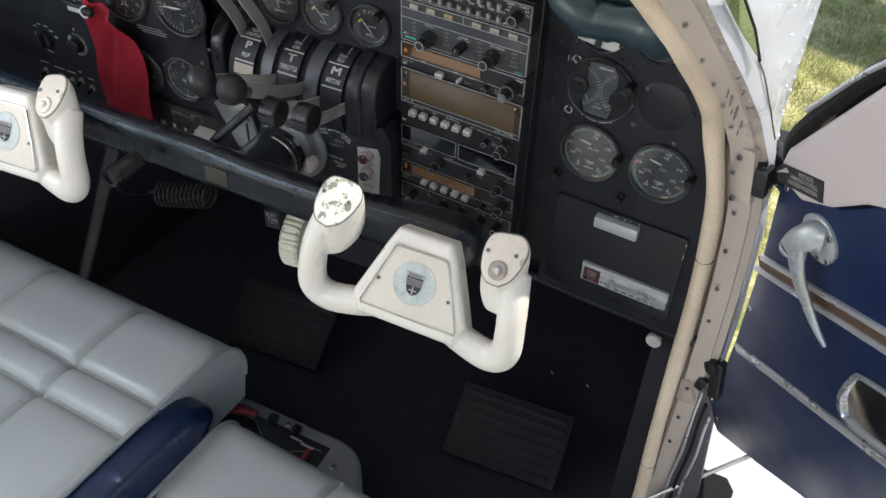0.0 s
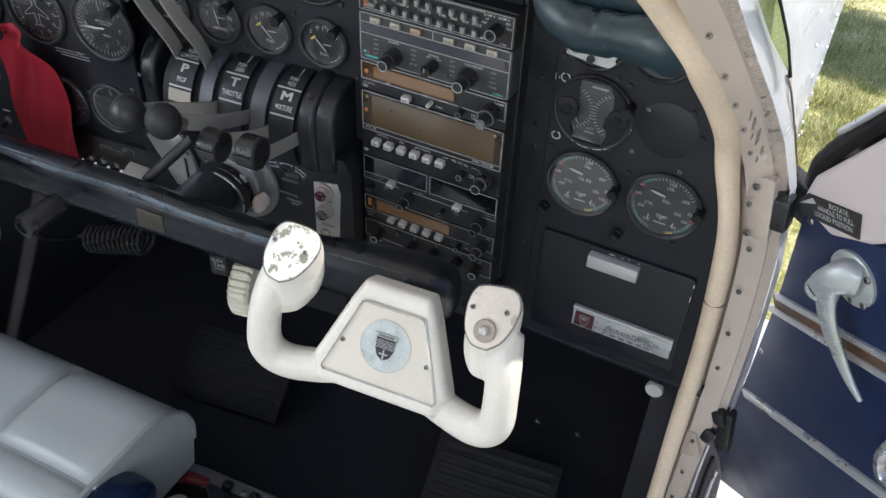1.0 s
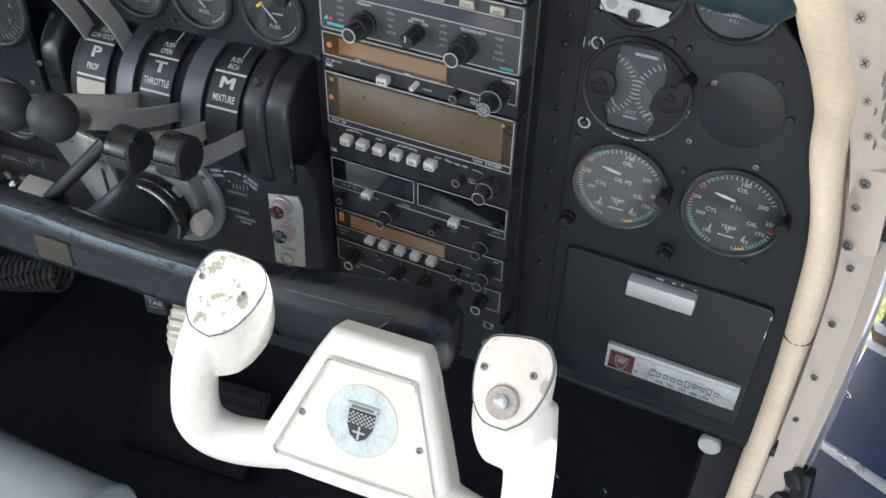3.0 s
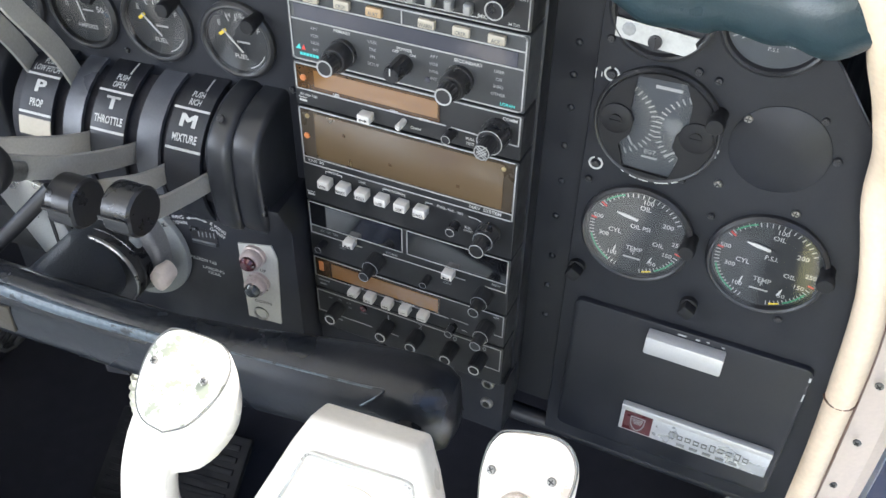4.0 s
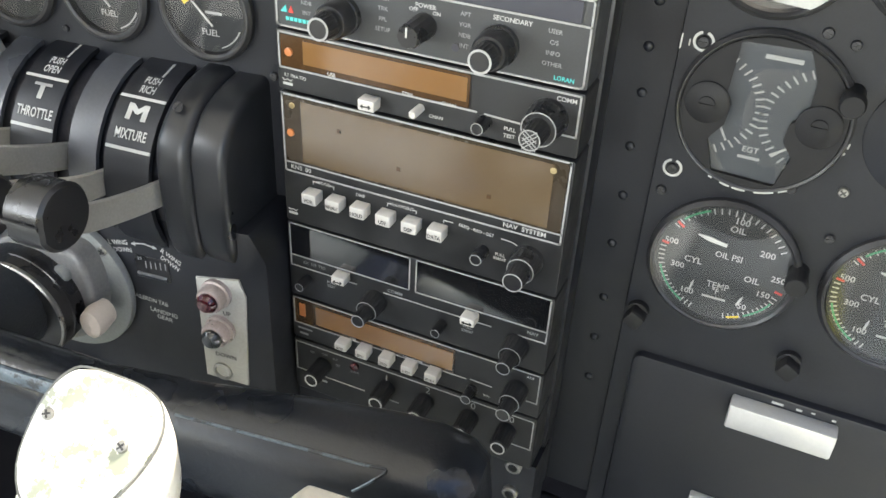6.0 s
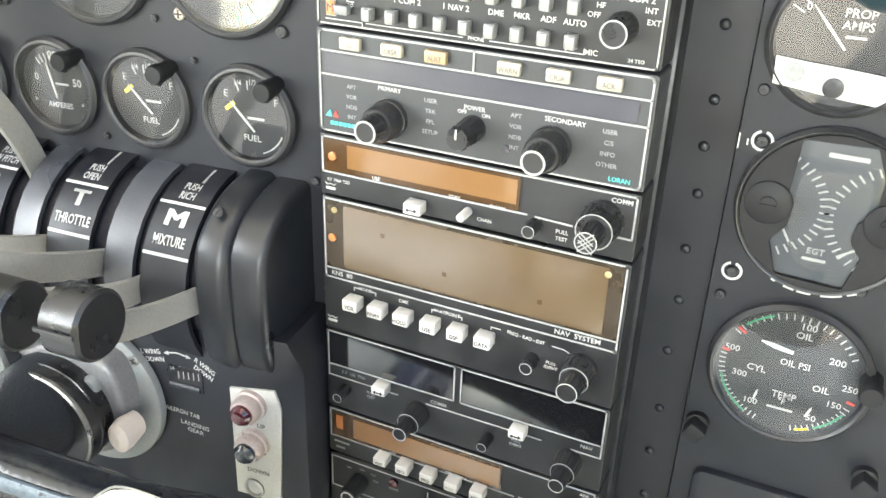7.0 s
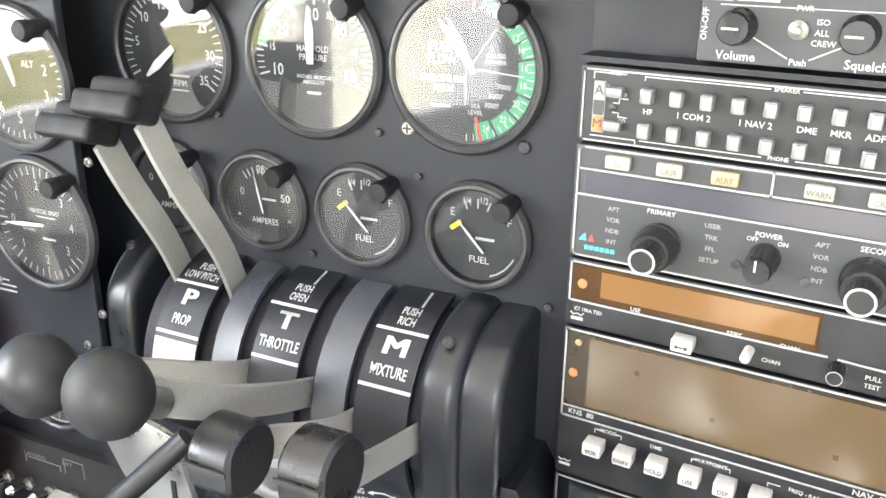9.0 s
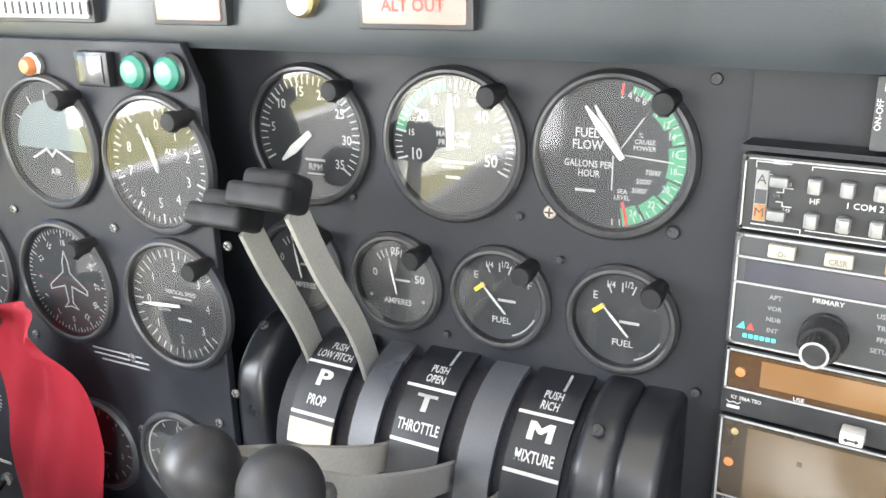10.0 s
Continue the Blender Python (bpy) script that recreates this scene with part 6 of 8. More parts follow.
    sp = solid("switch_panel", plate([(-0.11, -0.012), (0.02, -0.012), (0.02, 0.03), (-0.11, 0.03)], 0, 0.01, 0.001), "bezel", "black switch panel with white print", "switch panel", m=on_panel(-0.352, 1.381, PILOT - 0.006))
    part("print", letters([("LANDING", -0.063, 0.0195, 0.003), ("LEFT", -0.035, 0.0205, 0.003)], -0.0004), "ink_dim", sp)
    part("print", join(outline([(-0.072, 0.013), (-0.072, 0.017), (-0.042, 0.017), (-0.042, 0.013)], 0.0005, 0, False), outline([(-0.022, 0.013), (-0.022, 0.024), (-0.038, 0.024), (-0.038, 0.013)], 0.0005, 0, False)), "ink_dim", sp)


pilot_gauges()


def holed(radius, hole, y, th, n=120):
    """A round sheet with one opening, facing the cabin."""
    bm = bmesh.new()
    outer, inner = [], []
    for k in range(n):
        u = Vector((math.sin(2 * math.pi * k / n), math.cos(2 * math.pi * k / n)))
        best = 0.0
        for a, b in zip(hole, hole[1:] + hole[:1]):
            a, b = Vector(a), Vector(b)
            e = b - a
            den = u.x * e.y - u.y * e.x
            if abs(den) > 1e-12:
                s, q = (a.x * e.y - a.y * e.x) / den, (a.x * u.y - a.y * u.x) / den
                if s > 0 and -1e-6 <= q <= 1 + 1e-6:
                    best = max(best, s)
        outer.append(bm.verts.new((u.x * radius, y, u.y * radius)))
        inner.append(bm.verts.new((u.x * best, y, u.y * best)))
    for k in range(n):
        bm.faces.new((outer[k - 1], inner[k - 1], inner[k], outer[k]))
    back = [bm.verts.new(b.co + Vector((0, th, 0))) for b in inner]
    for k in range(n):
        bm.faces.new((inner[k - 1], inner[k], back[k], back[k - 1]))
    bmesh.ops.recalc_face_normals(bm, faces=bm.faces[:])
    if bm.faces[0].normal.y > 0:
        bmesh.ops.reverse_faces(bm, faces=bm.faces[:])
    return bm


def right_gauges():
    def at(x, z):
        return pose(x, RIGHT, z)

    # exhaust temperature gauge
    r = 0.0365
    g = gauge("large round exhaust gauge with crossed scales and a chipped rim", at(0.155, 1.5816), r, "dial", rim=0.0025, lamp=64)
    win = [(-0.016, 0.032), (0.013, 0.033), (0.0185, 0.020), (0.0185, 0.004), (0.0125, -0.001), (0.0115, -0.010), (0.017, -0.017), (0.013, -0.033), (-0.016, -0.032), (-0.021, -0.016), (-0.015, -0.008), (-0.014, 0.002), (-0.017, 0.007)]
    part("window", plate(win, Y0 - 0.0010, Y0), "window_sheen", g, "pale grey scale window with painted reflection")
    t = []
    for s in (-1, 1):
        for k in range(17):
            a = -62 + 124 * k / 16
            cx, rr = s * 0.030, 0.029
            px, pz = cx - s * rr * math.cos(radians(a)), rr * math.sin(radians(a)) * 0.85
            t.append(moved(box(-0.0024, 0.0016, -0.0003, 0, -0.0004, 0.0004), Matrix.Translation((px, Y0 - 0.001, pz)) @ Matrix.Rotation(radians(s * a), 4, "Y")))
    dial_ink(g, t + [letters([("EGT", -0.001, -0.0185, 0.0030)], Y0 - 0.0014), bars([(-0.001, -0.0225, 0.010, 0.0014), (0.003, 0.0265, 0.016, 0.0020)], Y0 - 0.001), outline([(-0.0185, -0.007), (-0.013, -0.016)], 0.0010, Y0 - 0.001, False), outline([(0.0175, -0.012), (0.008, -0.0185)], 0.0010, Y0 - 0.001, False)])
    part("mask", holed(r * 0.985, win, -0.0052, 0.0007), "matt", g, "black mask with a waisted window", smooth=False)
    for s in (-1, 1):
        b = part("boss", lathe([(0.0100, 0), (0.0100, 0.0012), (0.009, 0.0018), (0, 0.0018)], 24, front(s * 0.0245, -0.0052, 0.001 - s * 0.0005)), "matt", g)
        part("adjusting_screw", moved(join(lathe([(0.0038, 0), (0.0038, 0.0012), (0, 0.0015)], 16, turn_y()), box(-0.0035, 0.0035, -0.002, -0.0012, -0.0004, 0.0004)), Matrix.Translation((s * 0.0245, -0.0068, 0.001))), "matt", b)
    for a0, a1 in ((150, 156), (159, 172), (178, 187), (189, 196), (202, 205), (97, 101), (104, 106)):
        part("chip", arc(a0, a1, r + 0.0022, r + 0.0030, -0.0036, 6), "ink", g, "bare metal chip on the rim")
    # two engine cluster gauges
    for x, z, mid, lab in ((0.1556, 1.4978, "OIL PSI", "round engine gauge for oil pressure and temperatures marked OIL PSI"), (0.2393, 1.5022, "P.S.I.", "round engine gauge for oil and cylinder temperatures marked P.S.I.")):
        r = 0.0345
        g = gauge(lab, at(x, z), r, "dial_grey", lamp=78, rim=0.0032)
        dial_ink(g, [ticks([(-58 + 6.5 * k, r * 0.84, r * 0.93, 0.0006) for k in range(19)] + [(-160 + 5 * k, r * 0.84, r * 0.93, 0.0006) for k in range(16)] + [(112 + 5 * k, r * 0.84, r * 0.93, 0.0006) for k in range(12)], Y0), letters([("100", 0.004, 0.0265, 0.0036), ("OIL", 0.003, 0.0215, 0.0036), ("200", 0.0195, 0.0120, 0.0036), (mid, 0.002, 0.0055, 0.0036, 0, 0.9, "CENTER", 0.02), ("CYL", -0.0145, -0.0015, 0.0036), ("OIL", 0.0155, -0.0045, 0.0036), ("TEMP", 0.0005, -0.0130, 0.0038, 0, 0.9, "CENTER", 0.02), ("°F", 0.0, -0.0165, 0.0030), ("500", -0.0270, 0.0065, 0.0034), ("300", -0.0215, -0.0065, 0.0034), ("100", -0.0140, -0.0205, 0.0034), ("250", 0.0275, -0.0005, 0.0034), ("150", 0.0225, -0.0110, 0.0034), ("50", 0.0145, -0.0215, 0.0034)], Y0), bars([(0.0, -0.0205, 0.012, 0.0012)], Y0)])
        dial_ink(g, [arc(-48, -22, r * 0.885, r * 0.915, Y0 - 0.0003, 8), arc(-150, -106, r * 0.885, r * 0.915, Y0 - 0.0003), arc(118, 148, r * 0.885, r * 0.915, Y0 - 0.0003)], "greenink", "green_arc")
        dial_ink(g, [ticks([(-54, r * 0.80, r * 0.93, 0.0012), (-80, r * 0.82, r * 0.93, 0.0012), (104, r * 0.82, r * 0.93, 0.0012)], Y0 - 0.0004)], "redink", "red_line")
        dial_ink(g, [arc(152, 164, r * 0.885, r * 0.915, Y0 - 0.0003, 8)], "yellow", "yellow_arc")
        for a, tail, tip, w, px, pz in ((-80, 0.002, 0.013, 0.0026, -0.002, 0.0135), (10, 0.001, 0.005, 0.0012, -0.0125, -0.0165), (20, 0.001, 0.005, 0.0012, 0.012, -0.0185)):
            part("needle", moved(needle(a, tail, tip, w, NY), Matrix.Translation((px, 0, pz))), "ink", g, "white needle")
    # ammeter with a peeling white label
    r = 0.0275
    g = gauge("round ammeter marked PROP AMPS with a peeling white paper label", at(0.1463, 1.6550), r, "dial_grey", post=False, rim=0.0035)
    dial_ink(g, [ticks([(-62 + 11 * k, r * 0.74, r * (0.88 if k % 4 else 0.93), 0.0006) for k in range(14)], Y0), letters([("PROP", 0.003, 0.0110, 0.0036), ("AMPS", 0.003, 0.0062, 0.0036), ("0", -0.0165, 0.0120, 0.0034), ("20", 0.0075, 0.0185, 0.0034), ("30", 0.0190, 0.0090, 0.0034)], Y0), bars([(0.003, 0.0018, 0.008, 0.0010)], Y0)])
    dial_ink(g, [arc(4, 30, r * 0.74, r * 0.84, Y0 - 0.0002, 8)], "greenink", "green_arc")
    part("needle", moved(needle(-42, 0.0, 0.022, 0.0012, NY), Matrix.Translation((0.0, 0, -0.003))), "ink", g, "white needle")
    part("label", plate([(-0.0250, -0.0080), (-0.0100, -0.0092), (0.0040, -0.0100), (0.0225, -0.0115), (0.0210, -0.0150), (0.0225, -0.0180), (0.0165, -0.0235), (0.0020, -0.0225), (-0.0150, -0.0205), (-0.0245, -0.0195)], -0.0054, -0.0044), "ink", g, "torn white paper label")
    part("ink_blot", lathe([(0.0042, 0), (0.004, 0.0003), (0, 0.0003)], 9, front(-0.0170, -0.0053, -0.0140)), "ink_dim", g)
    part("clamp_screw", join(lathe([(0.0040, 0), (0.0040, 0.0015), (0, 0.002)], 20, front(-0.0010, -0.0062, -0.0180)), box(-0.0016, -0.0004, -0.0088, -0.0078, -0.0212, -0.0150)), "darkscrew", g)
    # de-icing pressure
    r = 0.0275
    # dial colour paler than its neighbours, with the glass reflection painted in
    g = gauge("round de-icing pressure gauge under the pad, reflection painted into its grey dial", at(0.2070, 1.6600), r, "window_sheen", post=False, rim=0.0035)
    dial_ink(g, [letters([("DE-ICING", 0.001, -0.0060, 0.0040, 0, 0.9), ("PRESSURE", 0.001, -0.0112, 0.0040, 0, 0.9), ("P.S.I.", 0.001, -0.0158, 0.0024)], Y0), ticks([(-120 + 20 * k, r * 0.74, r * 0.90, 0.0007) for k in range(13)], Y0)], "ink_mid")
    part("needle", needle(-125, 0.0, 0.020, 0.0012, NY), "ink_mid", g, "pale needle")
    # blanking plate
    b = thing("blanking_plate", "round black blanking plate over an empty gauge hole", "blanking plate", at(0.2262, 1.584))
    part("disc", lathe([(0.0285, 0), (0.0285, 0.0005), (0.0280, 0.0008), (0, 0.0008)], 48, turn_y()), "panel", b)
    rp = bpy.data.objects["panel_right"]
    for i, (x, z, rr, mt) in enumerate(((0.1225, 1.6085, 0.003, "darkscrew"), (0.121, 1.544, 0.0028, "darkscrew"), (0.119, 1.631, 0.0026, "darkscrew"), (0.172, 1.622, 0.0026, "darkscrew"), (0.184, 1.619, 0.0024, "darkscrew"), (0.205, 1.600, 0.0026, "steel"), (0.198, 1.552, 0.0026, "steel"), (0.176, 1.548, 0.0028, "darkscrew"), (0.245, 1.609, 0.0024, "darkscrew"), (0.258, 1.586, 0.0026, "darkscrew"), (0.246, 1.545, 0.0026, "steel"), (0.118, 1.531, 0.0026, "darkscrew"), (0.199, 1.527, 0.0024, "darkscrew"), (0.176, 1.470, 0.0024, "darkscrew"), (0.257, 1.461, 0.0026, "darkscrew"))):
        s = screw(x, RIGHT - 0.0005, z, rr, mt, parent=rp, turn=37 * i)
    for x, z in ((0.1225, 1.6085), (0.121, 1.544)):
        part("chip", moved(arc(15, 345, 0.0036, 0.0048, 0, 20), Matrix.Translation((x, RIGHT - 0.0002, z))), "ink", rp, "bare ring where paint has chipped off")
    part("chip", bars([(0.1128, 1.607, 0.0007, 0.007)], RIGHT - 0.0002), "ink", rp)
    part("chip", bars([(0.1165, 1.607, 0.0007, 0.003)], RIGHT - 0.0002), "ink", rp)
    for i, z in enumerate((1.655, 1.622, 1.600, 1.577, 1.548, 1.520, 1.490, 1.454, 1.425, 1.395)):
        part("rivet", lathe([(0.0026, 0), (0.0022, 0.0008), (0.0013, 0.0013), (0, 0.0015)], 14, front(0.098 + 0.001 * (i % 2), RIGHT + 0.004, z)), "panel_plain", rp)
    for x, z in ((0.1195, 1.456), (0.200, 1.452)):
        k = thing("dimmer_switch", "small square black dimmer switch below a gauge", "switch", at(x, z), group="lamp knobs")
        part("stem", lathe([(0.006, 0), (0.006, 0.004), (0.004, 0.005), (0, 0.005)], 16, turn_y()), "matt", k)
        part("cap", moved(box(-0.0046, 0.0046, -0.013, -0.004, -0.0046, 0.0046, 0.0014), Matrix.Rotation(radians(30), 4, "Y")), "matt", k)


right_gauges()


def glovebox():
    g = thing("glovebox_door", "black glovebox door with a silver pull and a nameplate", "glovebox", pose(0.2045, RIGHT, 1.355))
    part("door", plate(rounded(-0.082, 0.086, -0.066, 0.074, 0.006), -0.005, 0.0, 0.0022), "panel", g)
    h = part("pull", box(-0.0258, 0.0285, -0.016, -0.005, 0.0525, 0.0685, 0.0012), "pull", g, "satin silver pull")
    pl = part("nameplate", plate([(-0.031, -0.0470), (0.082, -0.0470), (0.082, -0.018), (-0.031, -0.018)], -0.0085, -0.005, 0.001), "silver", g, "brushed metal nameplate")
    pl.matrix_local = Matrix.Translation((-0.001, 0, 0.005))
    part("top_edge", box(-0.031, 0.082, -0.0105, -0.0050, -0.0225, -0.017, 0.0008), "pull", pl)
    part("crest_field", box(-0.028, -0.006, -0.0090, -0.0083, -0.0450, -0.0245), "maroon", pl)
    crest = [(-0.0055, 0.007), (0.0055, 0.007), (0.005, -0.001), (0.003, -0.0055), (0, -0.008), (-0.003, -0.0055), (-0.005, -0.001)]
    part("crest", join(outline([(a - 0.017, b - 0.0355) for a, b in crest], 0.0008, -0.009), bars([(-0.017, -0.0355 + 0.0045 - 0.0016 * k, 0.0085 - 0.0008 * k, 0.0007) for k in range(4)], -0.009)), "ink_dim", pl)
    # maker's script and model name as plain strokes
    rng = random.Random(4)
    script = [(0.010 + 0.0062 * k, -0.0345 + rng.uniform(-0.0006, 0.0006), 0.0036, 0.0040 + (0.003 if k in (0, 5, 8) else 0)) for k in range(10)]
    for x, z, w, h in script:
        part("script_stroke", outline([(x - w / 2, z - h / 2), (x + w / 2, z - h / 2), (x + w / 2, z + h / 2), (x - w / 2, z + h / 2)], 0.0007, -0.0087, True), "seamline", pl)
    for k in range(5):
        part("model_bar", bars([(0.018 + 0.010 * k, -0.0428, 0.0062, 0.0028)], -0.0087), "button_grey", pl)
    for row in ((-0.003, 0.0705, 0.006, 0.0014), (0.008, 0.0705, 0.003, 0.0014), (0.015, 0.0712, 0.002, 0.001), (0.0255, 0.0705, 0.002, 0.0012), (0.0845, 0.066, 0.0014, 0.004), (0.0845, 0.048, 0.001, 0.007)):
        part("chip", bars([row], -0.0052), "ink", g, "chipped paint")


glovebox()


# ---- radio stack ----
def radio(name, label, z0, z1, material="bezel"):
    r = thing(name, label, "radio", pose(0, 0, (z0 + z1) / 2), group="radio stack")
    h = (z1 - z0) / 2 - 0.0005
    part("bezel", plate(rounded(-0.0815, 0.0815, -h, h, 0.0015), 0.0, 0.17, 0.0006), material, r, smooth=False)
    return r


def knob(parent, x, z, r, length, ring=0.0, base=0.0, flutes=18, name="knob", material="knob", mark=False, ring_ink="line"):
    """A turned knob with a fluted side; ring: the width of the white ring on its front."""
    prof = [(r * 1.04, 0), (r * 1.04, length * 0.25), (r * 0.98, length * 0.3), (r * 0.94, length * 0.9), (r * 0.84, length), (0, length)]
    bm = lathe(prof, 36)
    for v in bm.verts:
        rr = math.hypot(v.co.x, v.co.y)
        if rr > r * 0.5 and v.co.z > length * 0.1:
            a = math.atan2(v.co.y, v.co.x)
            f = 1 + 0.03 * math.cos(flutes * a)
            v.co.x *= f
            v.co.y *= f
    k = wpart(name, moved(bm, front(x, -base, z)), material, parent)
    if ring:
        wpart("ring", moved(lathe([(r * 0.90, 0), (r * 0.90, 0.0004), (r * 0.90 - ring, 0.0004), (r * 0.90 - ring, 0)], 32), front(x, -base - length, z)), ring_ink, k)
    if mark:
        wpart("pointer", box(x - r * 0.15, x - r * 0.02, -base - length - 0.0005, -base - length, z, z + r * 0.75), "ink", k)
    return k


def button(parent, x, z, w, h, d, material="button", text="", th=0.0022, ink="ink_black", name="button"):
    bm = box(x - w / 2, x + w / 2, -d, 0, z - h / 2, z + h / 2, 0.0008)
    b = wpart(name, bm, material, parent)
    if text:
        wpart("legend", letters([(text, x, z - h * 0.12, th, 0, 0.85)], -d - 0.0003), ink, b, smooth=False)
    return b


def frame_line(parent, loops, material="line", w=0.0007, y=-0.0002):
    for p, c in loops:
        wpart("outline", outline(p, w, y, c), material, parent, smooth=False)


def rect(x0, x1, z0, z1, r=0.0008):
    return rounded(x0, x1, z0, z1, r, 2)


def arrows(parent, x, z, d):
    wpart("arrows", join(outline([(x - 0.002, z), (x + 0.002, z)], 0.0005, -d - 0.0002, False), plate([(x - 0.003, z), (x - 0.0016, z + 0.0011), (x - 0.0016, z - 0.0011)], -d - 0.0005, -d), plate([(x + 0.003, z), (x + 0.0016, z + 0.0011), (x + 0.0016, z - 0.0011)], -d - 0.0005, -d)), "ink_black", parent, smooth=False)


def crown_mark(parent, x, z):
    """A small maker's mark: a coronet over a bar."""
    wpart("maker_mark", join(outline([(x - 0.003, z + 0.002), (x - 0.0018, z + 0.001), (x, z + 0.0018), (x + 0.0018, z + 0.001), (x + 0.003, z + 0.002)], 0.0004, -0.0002, False), bars([(x, z - 0.0008, 0.0056, 0.0014)], -0.0002)), "ink", parent, smooth=False)


def audio_panel():
    r = radio("audio_panel", "black audio selector panel with two rows of grey buttons", 1.6405, 1.6735)
    frame_line(r, [(rect(-0.0797, 0.0797, 1.6418, 1.6715), True)])
    frame_line(r, [([(-0.0755, 1.6680), (-0.0755, 1.6705), (-0.062, 1.6705)], False), ([(-0.0755, 1.6440), (-0.056, 1.6440), (-0.056, 1.6425)], False), ([(-0.054, 1.6690), (-0.054, 1.6703), (-0.006, 1.6703)], False), ([(0.006, 1.6703), (0.051, 1.6703), (0.051, 1.6675)], False), ([(-0.054, 1.6440), (-0.006, 1.6440)], False), ([(0.007, 1.6440), (0.049, 1.6440), (0.049, 1.6462)], False), ([(0.041, 1.6440), (0.041, 1.6462)], False), ([(-0.0665, 1.6585), (-0.0640, 1.6585), (-0.0640, 1.6605), (-0.0605, 1.6605)], False), ([(-0.0665, 1.6545), (-0.0640, 1.6545), (-0.0640, 1.6528), (-0.0605, 1.6528)], False)], "ink", 0.0004)
    for k in range(9):
        x = -0.0519 + 0.01195 * k
        for z in (1.6632, 1.6490):
            button(r, x, z, 0.0052, 0.0062, 0.005, "button_grey")
            wpart("cap", box(x - 0.0012, x + 0.0024, -0.0062, -0.0048, z - 0.0028, z + 0.0026, 0.0004), "pale_button", r)
    for x, z in ((-0.0655, 1.6632), (-0.0655, 1.6492)):
        button(r, x, z, 0.0072, 0.0042, 0.0045, "button_grey")
    wpart("marker_window", box(-0.0752, -0.0700, -0.0007, 0, 1.6455, 1.6670), "ink_dim", r)
    wpart("marker_airway", box(-0.0748, -0.0704, -0.0012, -0.0006, 1.6600, 1.6665), "pale_button", r)
    wpart("marker_outer", box(-0.0748, -0.0704, -0.0012, -0.0006, 1.6530, 1.6590), "bezel_grey", r)
    wpart("marker_middle", box(-0.0748, -0.0704, -0.0012, -0.0006, 1.6460, 1.6525), "orange", r)
    wpart("marker_letters", letters([("A", -0.0726, 1.6632, 0.0042), ("M", -0.0726, 1.6492, 0.0040)], -0.0014), "ink_black", r, smooth=False)
    z = 1.6562
    word_parts(r, [("HF", -0.0519, z, 0.0024), ("1 COM 2", -0.0335, z, 0.0026), ("1 NAV 2", -0.0098, z, 0.0026), ("DME", 0.0090, z, 0.0026), ("MKR", 0.0208, z, 0.0026), ("ADF", 0.0325, z, 0.0026), ("AUTO", 0.0440, z, 0.0026), ("MKR", -0.0665, 1.6705, 0.0017), ("HI", -0.0622, 1.6620, 0.0016), ("LO", -0.0622, 1.6512, 0.0016), ("TEST", -0.0695, 1.6640, 0.0014, 90), ("SENS", -0.0695, 1.6490, 0.0014, 90), ("SPEAKER", 0.0, 1.6703, 0.0017), ("PHONE", 0.0005, 1.6440, 0.0017), ("COM 1", 0.0560, 1.6685, 0.0026), ("COM 2", 0.0700, 1.6685, 0.0026), ("HF", 0.0540, 1.6645, 0.0023), ("OFF", 0.0515, 1.6605, 0.0023), ("INT", 0.0745, 1.6645, 0.0023), ("EXT", 0.0760, 1.6600, 0.0023), ("MIC", 0.0520, 1.6450, 0.0024), ("24 TSO", 0.0710, 1.6440, 0.0016)], -0.0003, "ink")
    knob(r, 0.0640, 1.6570, 0.0062, 0.015, 0.0007)
    wpart("lamp", lathe([(0.0016, 0), (0.0016, 0.001), (0, 0.0014)], 10, front(-0.0665, 0, 1.6565)), "knob", r)


